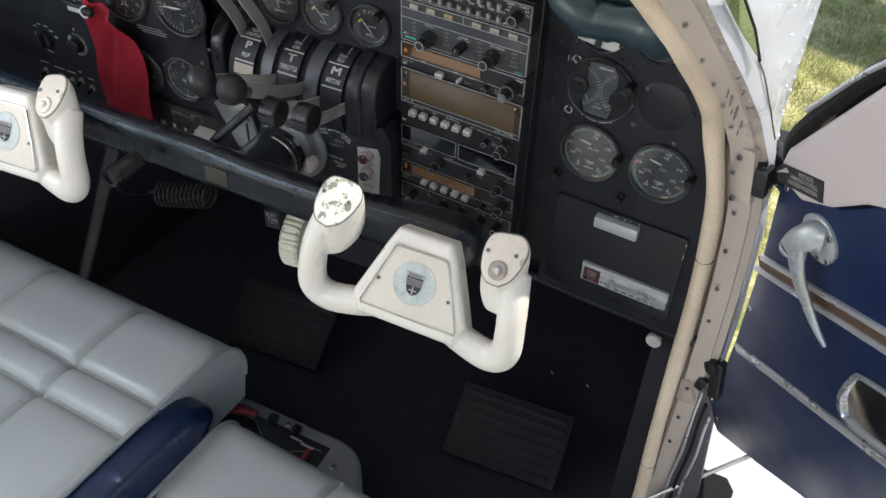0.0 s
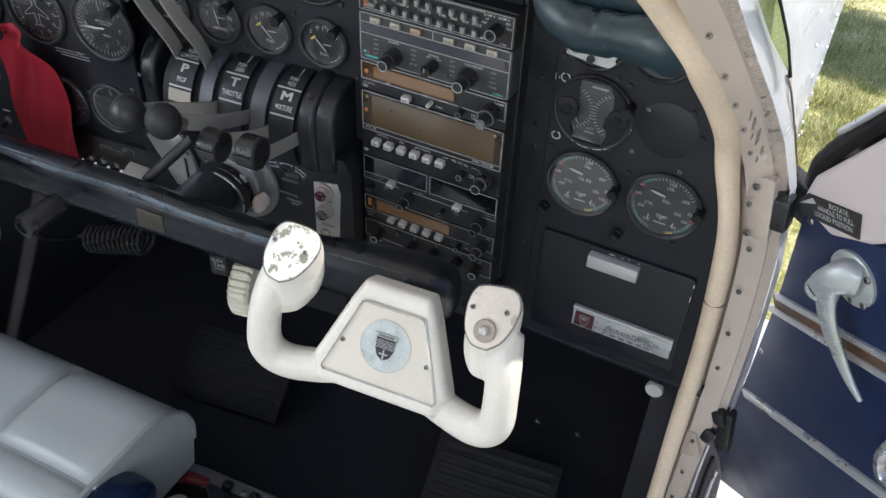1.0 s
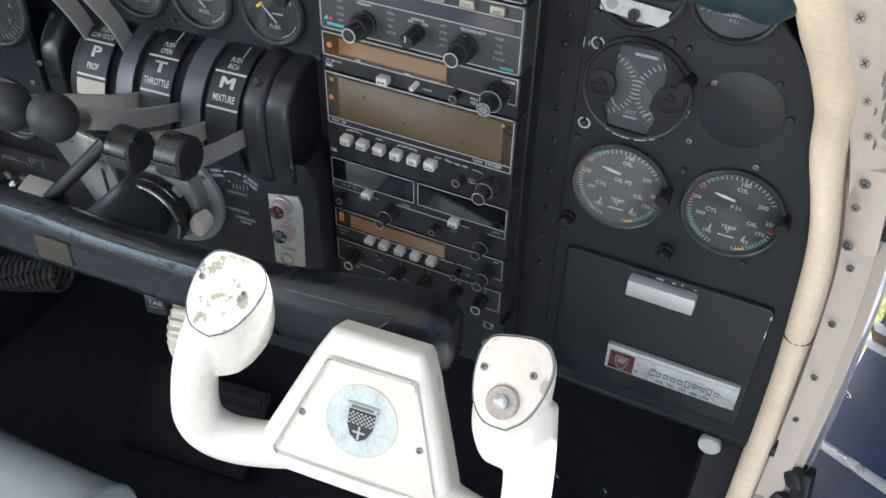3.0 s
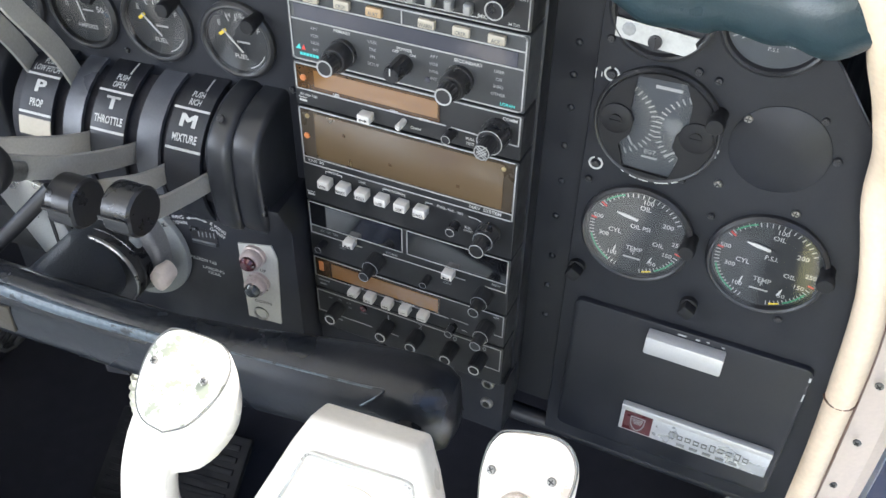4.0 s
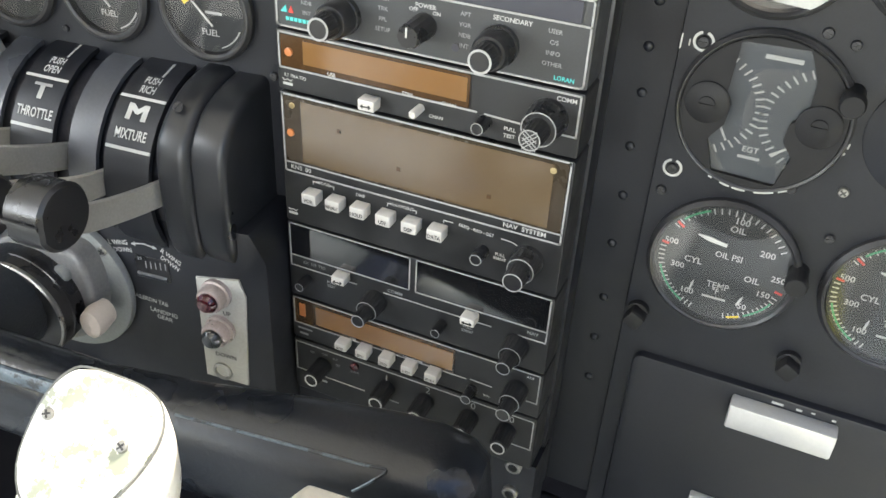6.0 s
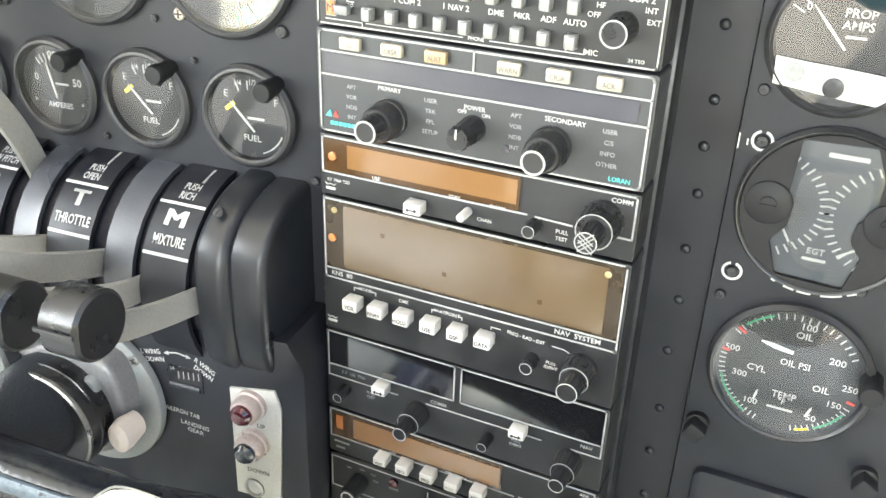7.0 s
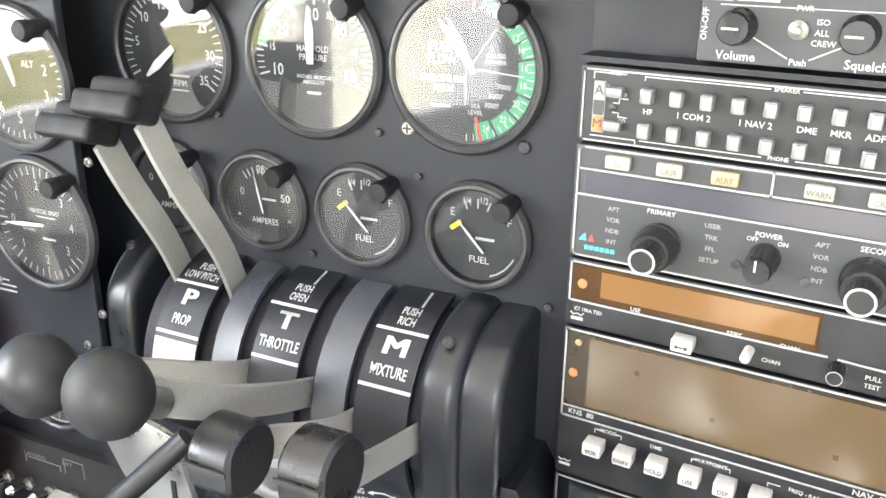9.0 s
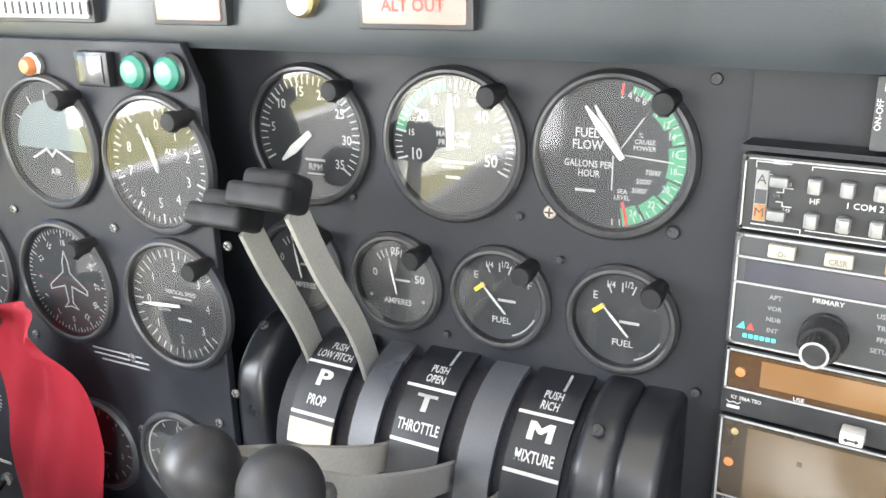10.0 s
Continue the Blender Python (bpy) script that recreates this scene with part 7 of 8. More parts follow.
def loran():
    r = radio("navigation_receiver", "charcoal long-range navigation receiver with cream buttons and large knobs", 1.5880, 1.6400, "bezel_grey")
    frame_line(r, [(rect(-0.0797, 0.0797, 1.5893, 1.6385, 0.0018), True), ([(-0.0797, 1.6290), (0.0797, 1.6290)], False), ([(-0.0797, 1.6175), (0.0797, 1.6175)], False), ([(0.0, 1.6385), (0.0, 1.6290)], False)], w=0.0009)
    wpart("display", box(-0.0760, 0.0750, -0.0008, 0, 1.6185, 1.6280), "lcd", r, "grey display window")
    for x, t, mt in ((-0.0618, "-D-", "button_tan"), (-0.0399, "CRSR", "button_tan"), (-0.0177, "ALRT", "alert_button"), (0.0173, "WARN", "button_tan"), (0.0396, "CRSR", "button_tan"), (0.0619, "ACK", "button_tan")):
        button(r, x, 1.6340, 0.0108, 0.0058, 0.0035, mt, t, 0.0025, "seamline")
    for x, z, rr, ln, rg in ((-0.0416, 1.6010, 0.0072, 0.023, 0.0), (0.0388, 1.6020, 0.0072, 0.023, 0.0)):
        k = knob(r, x, z, 0.0090, 0.014, 0, flutes=0)
        knob(r, x, z, 0.0062, 0.010, 0.0010, base=0.014)
    knob(r, 0.0011, 1.6035, 0.0060, 0.018, 0, mark=True, flutes=12)
    wpart("sensor", lathe([(0.002, 0), (0.002, 0.0008), (0, 0.001)], 12, front(0.0175, 0, 1.5965)), "lcd", r)
    wpart("sensor", lathe([(0.002, 0), (0.002, 0.0008), (0, 0.001)], 12, front(-0.0095, 0, 1.5985)), "knob", r)
    word_parts(r, [("PRIMARY", -0.0420, 1.6148, 0.0022), ("POWER", 0.0015, 1.6128, 0.0022), ("OFF", -0.0045, 1.6105, 0.0019), ("ON", 0.0072, 1.6102, 0.0019), ("SECONDARY", 0.0440, 1.6140, 0.0023)], -0.0003, "ink")
    dim = []
    for x, words in ((-0.0625, ("APT", "VOR", "NDB", "INT")), (-0.0205, ("USER", "TRK", "FPL", "SETUP")), (0.0215, ("APT", "VOR", "NDB", "INT")), (0.0640, ("USER", "C/S", "INFO", "OTHER"))):
        dim += [(w, x, 1.6128 - 0.0050 * k, 0.0021) for k, w in enumerate(words)]
    word_parts(r, dim, -0.0003, "ink_dim")
    word_parts(r, [("LORAN", 0.0705, 1.5920, 0.0021)], -0.0003, "teal")
    wpart("maker_mark", bars([(-0.0735 + 0.0024 * k, 1.5935, 0.0018, 0.0019) for k in range(6)], -0.0003), "teal", r)
    wpart("maker_mark", join(plate([(-0.0775, 1.5965), (-0.0745, 1.6000), (-0.0738, 1.5965)], -0.0004, 0)), "teal", r)
    wpart("maker_mark", join(plate([(-0.0730, 1.5965), (-0.0715, 1.6000), (-0.0700, 1.5965)], -0.0004, 0)), "redink", r)


def com_one():
    r = radio("com_radio", "black communication radio with an amber display", 1.5540, 1.5875)
    frame_line(r, [([(0.0300, 1.5670), (-0.0797, 1.5670), (-0.0797, 1.5858), (0.0797, 1.5858), (0.0797, 1.5655), (0.0730, 1.5655)], False), ([(0.0345, 1.5668), (0.0520, 1.5662)], False)], w=0.0009)
    wpart("display", box(-0.0785, 0.0262, -0.0008, 0, 1.5680, 1.5848), "amber_dark", r, "dark amber display")
    wpart("display_lit", box(-0.0650, 0.0250, -0.0014, -0.0007, 1.5712, 1.5835), "amber", r, "amber display filter")
    wpart("lamp", lathe([(0.0022, 0), (0.0022, 0.001), (0, 0.0015)], 14, front(-0.0735, -0.0008, 1.5762)), "orange", r)
    button(r, -0.0257, 1.5600, 0.0092, 0.0060, 0.008)
    arrows(r, -0.0257, 1.5596, 0.008)
    wpart("button", moved(lathe([(0.0022, 0), (0.0022, 0.009), (0.0016, 0.010), (0, 0.010)], 16), front(0.0007, 0, 1.5620)), "button", r)
    knob(r, 0.0346, 1.5630, 0.0034, 0.010, 0.0003)
    knob(r, 0.0655, 1.5720, 0.0094, 0.014, 0.0005)
    knob(r, 0.0655, 1.5720, 0.0056, 0.012, 0.0005, base=0.014)
    wpart("knurl", join(*[moved(box(-0.0042, 0.0042, -0.0265, -0.0260, -0.0002, 0.0002), Matrix.Translation((0.0655, 0, 1.5720 + dz)) @ Matrix.Rotation(radians(a), 4, "Y")) for a in (40, -40) for dz in (-0.002, 0.0, 0.002)]), "line", r)
    word_parts(r, [("USE", -0.0485, 1.5692, 0.0020), ("STBY", -0.0060, 1.5682, 0.0020), ("CHAN", 0.0160, 1.5678, 0.0020), ("KY 196A TSO", -0.0700, 1.5636, 0.0019, 0, 0.85), ("CHAN", 0.0098, 1.5598, 0.0019), ("PULL", 0.0480, 1.5625, 0.0020), ("TEST", 0.0480, 1.5590, 0.0020), ("COMM", 0.0735, 1.5832, 0.0023)], -0.0016, "ink")
    crown_mark(r, -0.0755, 1.5590)


def nav_system():
    r = radio("area_navigation_unit", "black area navigation unit with a large smoked brown display", 1.4730, 1.5535)
    frame_line(r, [(rect(-0.0797, 0.0797, 1.5065, 1.5522), True), ([(-0.0797, 1.5122), (0.0797, 1.5122)], False)], w=0.0009)
    wpart("display_frame", box(-0.0788, 0.0788, -0.0006, 0, 1.5128, 1.5514), "brownframe", r, "dark brown display frame")
    wpart("display", box(-0.0680, 0.0720, -0.0012, -0.0005, 1.5145, 1.5500), "smoke", r, "smoked brown display")
    for x, z in ((-0.0735, 1.5465), (0.0715, 1.5465)):
        s = wpart("screw", lathe([(0.0017, 0), (0.0017, 0.0006), (0, 0.0009)], 10, front(x, -0.0006, z)), "brass", r)
    wpart("lamp", lathe([(0.0022, 0), (0.0022, 0.0008), (0, 0.0012)], 14, front(-0.0750, -0.0006, 1.5305)), "orange", r)
    word_parts(r, [("KNS  80", -0.0700, 1.5093, 0.0027), ("NAV  SYSTEM", 0.0605, 1.5093, 0.0028), ("MODE", -0.0560, 1.5035, 0.0020), ("DME", -0.0330, 1.5028, 0.0020), ("WAYPOINT", -0.0080, 1.5028, 0.0020), ("FREQ - RAD - DST", 0.0350, 1.5012, 0.0020, -3, 0.9), ("PULL", 0.0490, 1.4905, 0.0018), ("IDENT", 0.0490, 1.4878, 0.0018)], -0.0003, "ink")
    frame_line(r, [([(-0.0625, 1.5018), (-0.0625, 1.5035), (-0.0600, 1.5035)], False), ([(-0.0520, 1.5035), (-0.0495, 1.5035), (-0.0495, 1.5018)], False), ([(-0.0165, 1.5012), (-0.0165, 1.5028), (-0.0145, 1.5028)], False), ([(-0.0015, 1.5028), (0.0005, 1.5028), (0.0005, 1.5012)], False), ([(0.0165, 1.5005), (0.0165, 1.5020), (0.0215, 1.5020)], False), ([(0.0490, 1.5005), (0.0545, 1.5003), (0.0575, 1.4992)], False)], "ink", 0.0004)
    for x, t in ((-0.0611, "VOR"), (-0.0463, "RNAV"), (-0.0311, "HOLD"), (-0.0155, "USE"), (-0.0002, "DSP"), (0.0147, "DATA")):
        button(r, x, 1.4962, 0.0090, 0.0068, 0.0085, "button", t, 0.0024)
    knob(r, 0.0393, 1.4900, 0.0036, 0.010, 0.0004)
    knob(r, 0.0642, 1.4925, 0.0080, 0.012, 0.0004)
    knob(r, 0.0642, 1.4925, 0.0058, 0.011, 0.0005, base=0.012)
    wpart("sensor", lathe([(0.0016, 0), (0.0016, 0.0006), (0, 0.0008)], 10, front(-0.0165, 0, 1.4868)), "knob", r)
    for x, z in ((-0.045, 1.5385), (-0.010, 1.5255), (0.0405, 1.5235)):
        wpart("faint_mark", bars([(x, z, 0.0022, 0.0022)], -0.0012), "amber_dark", r)
    crown_mark(r, -0.0765, 1.4800)


def nav_com():
    r = radio("nav_com_radio", "black navigation and communication radio with two dark windows", 1.4200, 1.4728)
    frame_line(r, [(rect(-0.0797, -0.0022, 1.4500, 1.4718), True), (rect(0.0018, 0.0797, 1.4500, 1.4718), True), ([(-0.0797, 1.4500), (-0.0797, 1.4425), (-0.0360, 1.4425)], False), ([(-0.0180, 1.4425), (0.0480, 1.4425)], False), ([(0.0640, 1.4425), (0.0797, 1.4425), (0.0797, 1.4500)], False)])
    for x0, x1 in ((-0.0790, -0.0029), (0.0025, 0.0790)):
        wpart("display", box(x0, x1, -0.0006, 0, 1.4508, 1.4711), "blackglass", r, "dark display window")
    for x in (-0.0442, 0.0365):
        button(r, x, 1.4465, 0.0086, 0.0054, 0.008)
        arrows(r, x, 1.4458, 0.008)
    knob(r, -0.0233, 1.4350, 0.0070, 0.012, 0.0003, material="matt", ring_ink="ink_dim")
    knob(r, -0.0233, 1.4350, 0.0044, 0.010, 0.0004, base=0.012, material="matt", ring_ink="ink_dim")
    knob(r, 0.0640, 1.4355, 0.0070, 0.012, 0.0003, material="matt", ring_ink="ink_dim")
    knob(r, 0.0640, 1.4355, 0.0044, 0.010, 0.0004, base=0.012, material="matt", ring_ink="ink_dim")
    knob(r, 0.0190, 1.4335, 0.0030, 0.010, 0.0003, material="matt", ring_ink="ink_dim")
    knob(r, -0.0690, 1.4350, 0.0030, 0.010, 0.0002, material="matt", ring_ink="ink_dim")
    word_parts(r, [("KX  165  TSO", -0.0640, 1.4463, 0.0022, 0, 0.85), ("COMM", -0.0110, 1.4450, 0.0023), ("NAV", 0.0720, 1.4465, 0.0023), ("PULL", 0.0345, 1.4368, 0.0018), ("IDENT", 0.0345, 1.4340, 0.0018), ("PULL", -0.0530, 1.4375, 0.0018), ("TEST", -0.0530, 1.4348, 0.0018)], -0.0003, "ink_dim")


def adf_set():
    r = radio("direction_finder", "black radio direction finder with an amber display and five white buttons", 1.3865, 1.4195)
    frame_line(r, [([(0.0360, 1.3992), (-0.0797, 1.3992), (-0.0797, 1.4185), (0.0797, 1.4185), (0.0797, 1.3980), (0.0735, 1.3980)], False), ([(0.0390, 1.4000), (0.0520, 1.3995)], False)])
    wpart("display", box(-0.0785, 0.0285, -0.0007, 0, 1.4000, 1.4176), "amber_dark", r, "dark amber display")
    wpart("display_lit", box(-0.0640, 0.0275, -0.0013, -0.0006, 1.4025, 1.4155), "amber", r, "amber display filter")
    wpart("lamp", box(-0.0755, -0.0715, -0.0013, -0.0006, 1.4060, 1.4150), "orange", r)
    for x, t in ((-0.0433, "ADF"), (-0.0290, "BFO"), (-0.0136, "FRQ"), (0.0015, "FLT/ET"), (0.0168, "SET/RST")):
        button(r, x, 1.3975, 0.0080, 0.0052 if t == "ADF" else 0.0064, 0.0085, "button", t, 0.0022 if len(t) < 4 else 0.0014)
    knob(r, 0.0672, 1.4040, 0.0066, 0.013, 0.0004, material="matt")
    knob(r, 0.0672, 1.4040, 0.0046, 0.010, 0.0005, base=0.013)
    knob(r, 0.0403, 1.3925, 0.0034, 0.010, 0.0004)
    word_parts(r, [("USE", -0.0380, 1.4010, 0.0018), ("STBY/TIMER", 0.0020, 1.4008, 0.0018), ("ADF", 0.0745, 1.4165, 0.0018), ("VOL", 0.0500, 1.3925, 0.0016)], -0.0014, "ink")
    wpart("lettering", bars([(-0.0725, 1.3955, 0.010, 0.0012), (-0.0735, 1.3915, 0.006, 0.0014)], -0.0003), "ink_dim", r)


def transponder():
    r = radio("transponder", "black transponder with four code knobs at the foot of the stack", 1.3440, 1.3860)
    frame_line(r, [([(-0.0730, 1.3610), (-0.0797, 1.3610), (-0.0797, 1.3835), (0.0797, 1.3835), (0.0797, 1.3610), (0.0680, 1.3610)], False), ([(-0.0640, 1.3610), (-0.0310, 1.3610)], False), ([(-0.0200, 1.3610), (-0.0070, 1.3610)], False), ([(-0.0155, 1.3800), (-0.0155, 1.3740)], False)])
    for x in (-0.0607, -0.0155, 0.0106, 0.0402, 0.0642):
        knob(r, x, 1.3700, 0.0058, 0.015, 0.0, material="matt")
        wpart("ring", moved(lathe([(0.0044, 0), (0.0044, 0.0004), (0.0036, 0.0004), (0.0036, 0)], 28), front(x, -0.015, 1.3690)), "ink", r)
    wpart("lamp", lathe([(0.0028, 0), (0.0028, 0.002), (0, 0.003)], 14, front(-0.0375, 0, 1.3790)), "redlens", r)
    word_parts(r, [("2", 0.0125, 1.3795, 0.0052), ("0", 0.0420, 1.3795, 0.0050), ("0", 0.0665, 1.3795, 0.0050), ("IDENT", -0.0375, 1.3735, 0.0016), ("ON", -0.0590, 1.3795, 0.0016), ("ALT", -0.0515, 1.3785, 0.0016), ("TST", -0.0500, 1.3740, 0.0016), ("SBY", -0.0680, 1.3780, 0.0016)], -0.0003, "ink_dim")
    wpart("lettering", bars([(-0.0660, 1.3570, 0.016, 0.0014)], -0.0003), "ink_dim", r)


audio_panel()
loran()
com_one()
nav_system()
nav_com()
adf_set()
transponder()


def stack_surround():
    s = thing("radio_rack", "black sheet metal surround of the radio stack", "rack", pose(0, 0, 1.50))
    wpart("cover", box(-0.084, 0.079, 0.018, 0.022, 1.674, 1.714), "panel_plain", s)
    wpart("cover", box(0.079, 0.116, 0.030, 0.034, 1.690, 1.714), "panel_plain", s)
    wpart("roof", plate([(-0.0825, 1.6742), (0.0825, 1.6742), (0.0825, 1.6765), (-0.0825, 1.6765)], 0.001, 0.03), "panel_plain", s)
    wpart("foot", box(-0.0825, 0.084, 0.004, 0.03, 1.285, 1.3435), "panel_plain", s)
    for z in (1.3398, 1.3162):
        j = thing("headset_jack", "round metal headset jack below the radios", "jack", pose(0.0705, 0.004, z), group="headset jacks")
        part("nut", lathe([(0.0052, 0), (0.0052, 0.0025), (0.0045, 0.0035), (0.0030, 0.0035), (0.0030, -0.004), (0, -0.004)], 20, turn_y()), "steel", j)
    i = thing("intercom_unit", "black intercom control with volume and squelch knobs", "intercom", pose(0.002, 0.0, 1.6925))
    part("face", plate(rounded(-0.0370, 0.0370, -0.0140, 0.0145, 0.001), 0.0, 0.018, 0.0005), "bezel_grey", i, smooth=False)
    part("lettering", letters([("Volume", -0.0225, -0.0112, 0.0034), ("Push", 0.0, -0.0118, 0.0024), ("Squelch", 0.0230, -0.0112, 0.0034), ("ON-OFF", -0.0350, 0.0000, 0.0024, 90), ("ISO", 0.0068, 0.0030, 0.0022), ("ALL", 0.0068, -0.0008, 0.0022), ("CREW", 0.0078, -0.0045, 0.0022), ("MUTE", 0.0350, 0.0, 0.0022, 90), ("PWR", 0.0, 0.0075, 0.0020)], -0.0003), "ink", i, smooth=False)
    for q in ((-0.0300, 0.0110, 0.0085, 0.0042), (-0.0165, 0.0122, 0.0150, 0.0014), (-0.0165, 0.0098, 0.0150, 0.0014), (0.0, 0.0075, 0.06, 0.0004)):
        part("maker_bar", bars([q], -0.0003), "ink", i)
    part("lines", join(outline([(-0.0165, -0.004), (-0.004, -0.0105)], 0.0005, -0.0001, False), outline([(0.0165, -0.004), (0.004, -0.0105)], 0.0005, -0.0001, False)), "ink", i)
    for x in (-0.0222, 0.0195):
        knob(i, x + 0.002, 1.6925, 0.0065, 0.012, flutes=14)
        part("pointer", box(x - 0.001 - 0.003, x - 0.001 + 0.003, -0.0126, -0.012, -0.0004, 0.0004), "ink", i)
    part("toggle_nut", lathe([(0.0036, 0), (0.0036, 0.002), (0.0016, 0.003), (0.0016, 0.006), (0, 0.007)], 16, front(-0.0012, 0, 0.0)), "steel", i)


stack_surround()


# ---- annunciators in the glareshield's face ----
def annunciators():
    rows = ((-0.2200, 0.052, "ALT OUT", "button_tan", True), (-0.3490, 0.042, "", "pink", False), (-0.4560, 0.075, "", "button", False))
    for x, w, t, mt, red in rows:
        a = thing("annunciator", "small rectangular warning light in the glareshield", "warning light", on_panel(x, 1.7317, -0.043), group="warning lights")
        part("frame", plate(rounded(-w / 2 - 0.003, w / 2 + 0.003, -0.0105, 0.0105, 0.001), 0.0, 0.02, 0.0006), "knob_soft", a)
        part("lens", plate(rounded(-w / 2, w / 2, -0.008, 0.008, 0.001), -0.0012, 0.0, 0.0004), "emblem" if mt == "button" else ("pink" if red else mt), a)
        if t:
            part("lettering", letters([(t, 0, 0, 0.0058, 0, 0.95)], -0.0015), "redink", a, smooth=False)
        if mt == "button":
            for k in range(13):
                part("slot", box(-w / 2 + 0.006 * k + 0.003, -w / 2 + 0.006 * k + 0.0045, -0.0018, -0.001, -0.006, 0.001), "ink_black", a)
    k = thing("key_switch", "brass key switch in the glareshield face", "switch", on_panel(-0.2816, 1.7330, -0.040))
    part("barrel", lathe([(0.0075, -0.01), (0.0075, 0.002), (0.006, 0.004), (0, 0.004)], 24, turn_y()), "brass", k)


M["pink"] = mat("pale pink warning lens", (0.27, 0.165, 0.14), 0.3, var=0.1, scale=40, bump=0)
annunciators()


# ---- throttle quadrant ----


def quadrant():
    q = thing("throttle_quadrant", "black throttle quadrant with prop, throttle and mixture levers", "throttle quadrant", pose(-0.2265, 0.0162, 1.4855, 0, 0, 3.8))
    R = 0.0627

    def drum(name, x0, x1, r, a0, a1, material, lift=0.0, n=14):
        """A strip of a drum's rim between two angles (degrees from straight up, towards the cabin)."""
        bm = bmesh.new()
        rows = []
        for k in range(n + 1):
            a = radians(a0 + (a1 - a0) * k / n)
            rows.append([bm.verts.new((x, -rr * math.sin(a), rr * math.cos(a))) for x, rr in ((x0, r - 0.003), (x0, r + lift), (x1, r + lift), (x1, r - 0.003))])
        for a, b in zip(rows, rows[1:]):
            for k in range(4):
                bm.faces.new((a[k], a[(k + 1) % 4], b[(k + 1) % 4], b[k]))
        bm.faces.new(rows[0])
        bm.faces.new(rows[-1][::-1])
        return part(name, bm, material, q)

    def curved(bm, r):
        """Wraps flat lettering (x, z) round the drum: z runs along the rim, up."""
        for v in bm.verts:
            a = -v.co.z / r
            d = r - v.co.y
            v.co.y, v.co.z = -d * math.sin(a), d * math.cos(a)
        return bm

    cols = (("P", "PROP", ("PUSH", "LOW PITCH"), -0.0654), ("T", "THROTTLE", ("PUSH", "OPEN"), -0.0006), ("M", "MIXTURE", ("PUSH", "RICH"), 0.0642))
    for letter, word, push, x in cols:
        drum("drum", x - 0.0147, x + 0.0147, R, -30, 125, "panel_plain")
        a = []
        top = letters([(push[0], x, -0.0268, 0.0050, 0, 0.62), (push[1], x, -0.0333, 0.0050, 0, 0.62)], -0.0002)
        mid = letters([(letter, x + e, -0.0480 + f, 0.0096, 0, 1.4) for e in (-0.0007, 0.0, 0.0007) for f in (-0.0003, 0.0003)] + [(word, x, -0.0607, 0.0058, 0, 0.62, "CENTER", 0.03)], -0.0002)
        part("lettering", curved(top, R), "ink_mid", q, smooth=False)
        part("lettering", curved(mid, R), "ink", q, smooth=False)
        for s, w in ((0.0389, 0.0008), (0.0687, 0.0009)):
            drum("band", x - 0.0145, x + 0.0145, R, math.degrees((s - w) / R), math.degrees((s + w) / R), "ink", 0.0004, 2)
        if letter == "P":
            drum("band", x - 0.0145, x + 0.0145, R, math.degrees(0.0722 / R), math.degrees(0.0860 / R), "button_tan", 0.0004, 4)
        part("index_line", curved(box(x + 0.003, x + 0.0044, -0.0003, 0, -0.0225, -0.010), R), "ink_dim", q)
    for x0, x1 in ((-0.0410, -0.0250), (0.0240, 0.0430)):
        drum("divider", x0, x1, R - 0.0015, -30, 125, "divider")
    drum("core", -0.094, 0.084, R - 0.008, -30, 125, "void")
    # side cheeks
    def cheek(x0, x1, scale, foot, high, bevel=0.006):
        prof = [(foot - 0.016, 0.012), (foot - 0.014, -0.034), (foot - 0.006, -0.050), (foot + 0.010, -0.060), (0.030, -0.061), (0.050, -0.049), (0.062 + high, -0.028), (0.066 + high, 0.0), (0.066 + high, 0.012)]
        prof = [prof[0]] + [tuple(p) for p in smooth_path(prof[1:-1], 4)] + [prof[-1]]
        zc, yc = (foot + 0.055) / 2, -0.015
        bm = bmesh.new()
        rings = []
        for end, side in ((x0, 1), (x1, -1)):
            for a in np.linspace(0, 90, 6)[::side]:
                d = 1 - bevel * (1 - math.sin(radians(a))) / 0.040
                x = end + side * bevel * (1 - math.cos(radians(a)))
                rings.append([bm.verts.new((x, (yc + (y - yc) * d) * scale, zc + (z - zc) * d)) for z, y in prof])
        for p, q in zip(rings, rings[1:]):
            for k in range(len(prof)):
                bm.faces.new((p[k - 1], p[k], q[k], q[k - 1]))
        bm.faces.new(rings[0])
        bm.faces.new(rings[-1][::-1])
        bmesh.ops.recalc_face_normals(bm, faces=bm.faces[:])
        return bm

    part("cheek", cheek(0.0835, 0.1050, 1.0, -0.032, 0.0), "cheekpaint", q, "smooth black side moulding")
    part("cheek", cheek(0.1030, 0.1250, 0.93, -0.032, -0.002, 0.004), "cheekpaint", q, "smooth black side moulding")
    part("cheek", cheek(-0.128, -0.1060, 0.8, -0.036, 0.0), "cheekpaint", q, "smooth black side moulding")
    for x, y, z in ((0.0940, -0.046, 0.0560), (-0.112, -0.036, 0.066)):
        s = screw(0, 0, 0, 0.0032, "darkscrew", parent=q)
        s.matrix_local = Matrix.Translation((x, y, z)) @ Matrix.Rotation(radians(-50), 4, "X")

    inv = q.matrix_world.inverted()

    def lever(pts, w, th):
        """A flat bar lever through world places; w across the bar, th its thickness along x."""
        rows = [(*(inv @ Vector(p)), th / 2, w / 2) for p in smooth_path(pts, 5)]
        return part("lever", sweep(rows, 8, up=(0, 0.55, 0.83) if pts[-1][2] < 1.6 else (0, -0.8, -0.35), power=5), "lever", q, "dull grey metal lever")

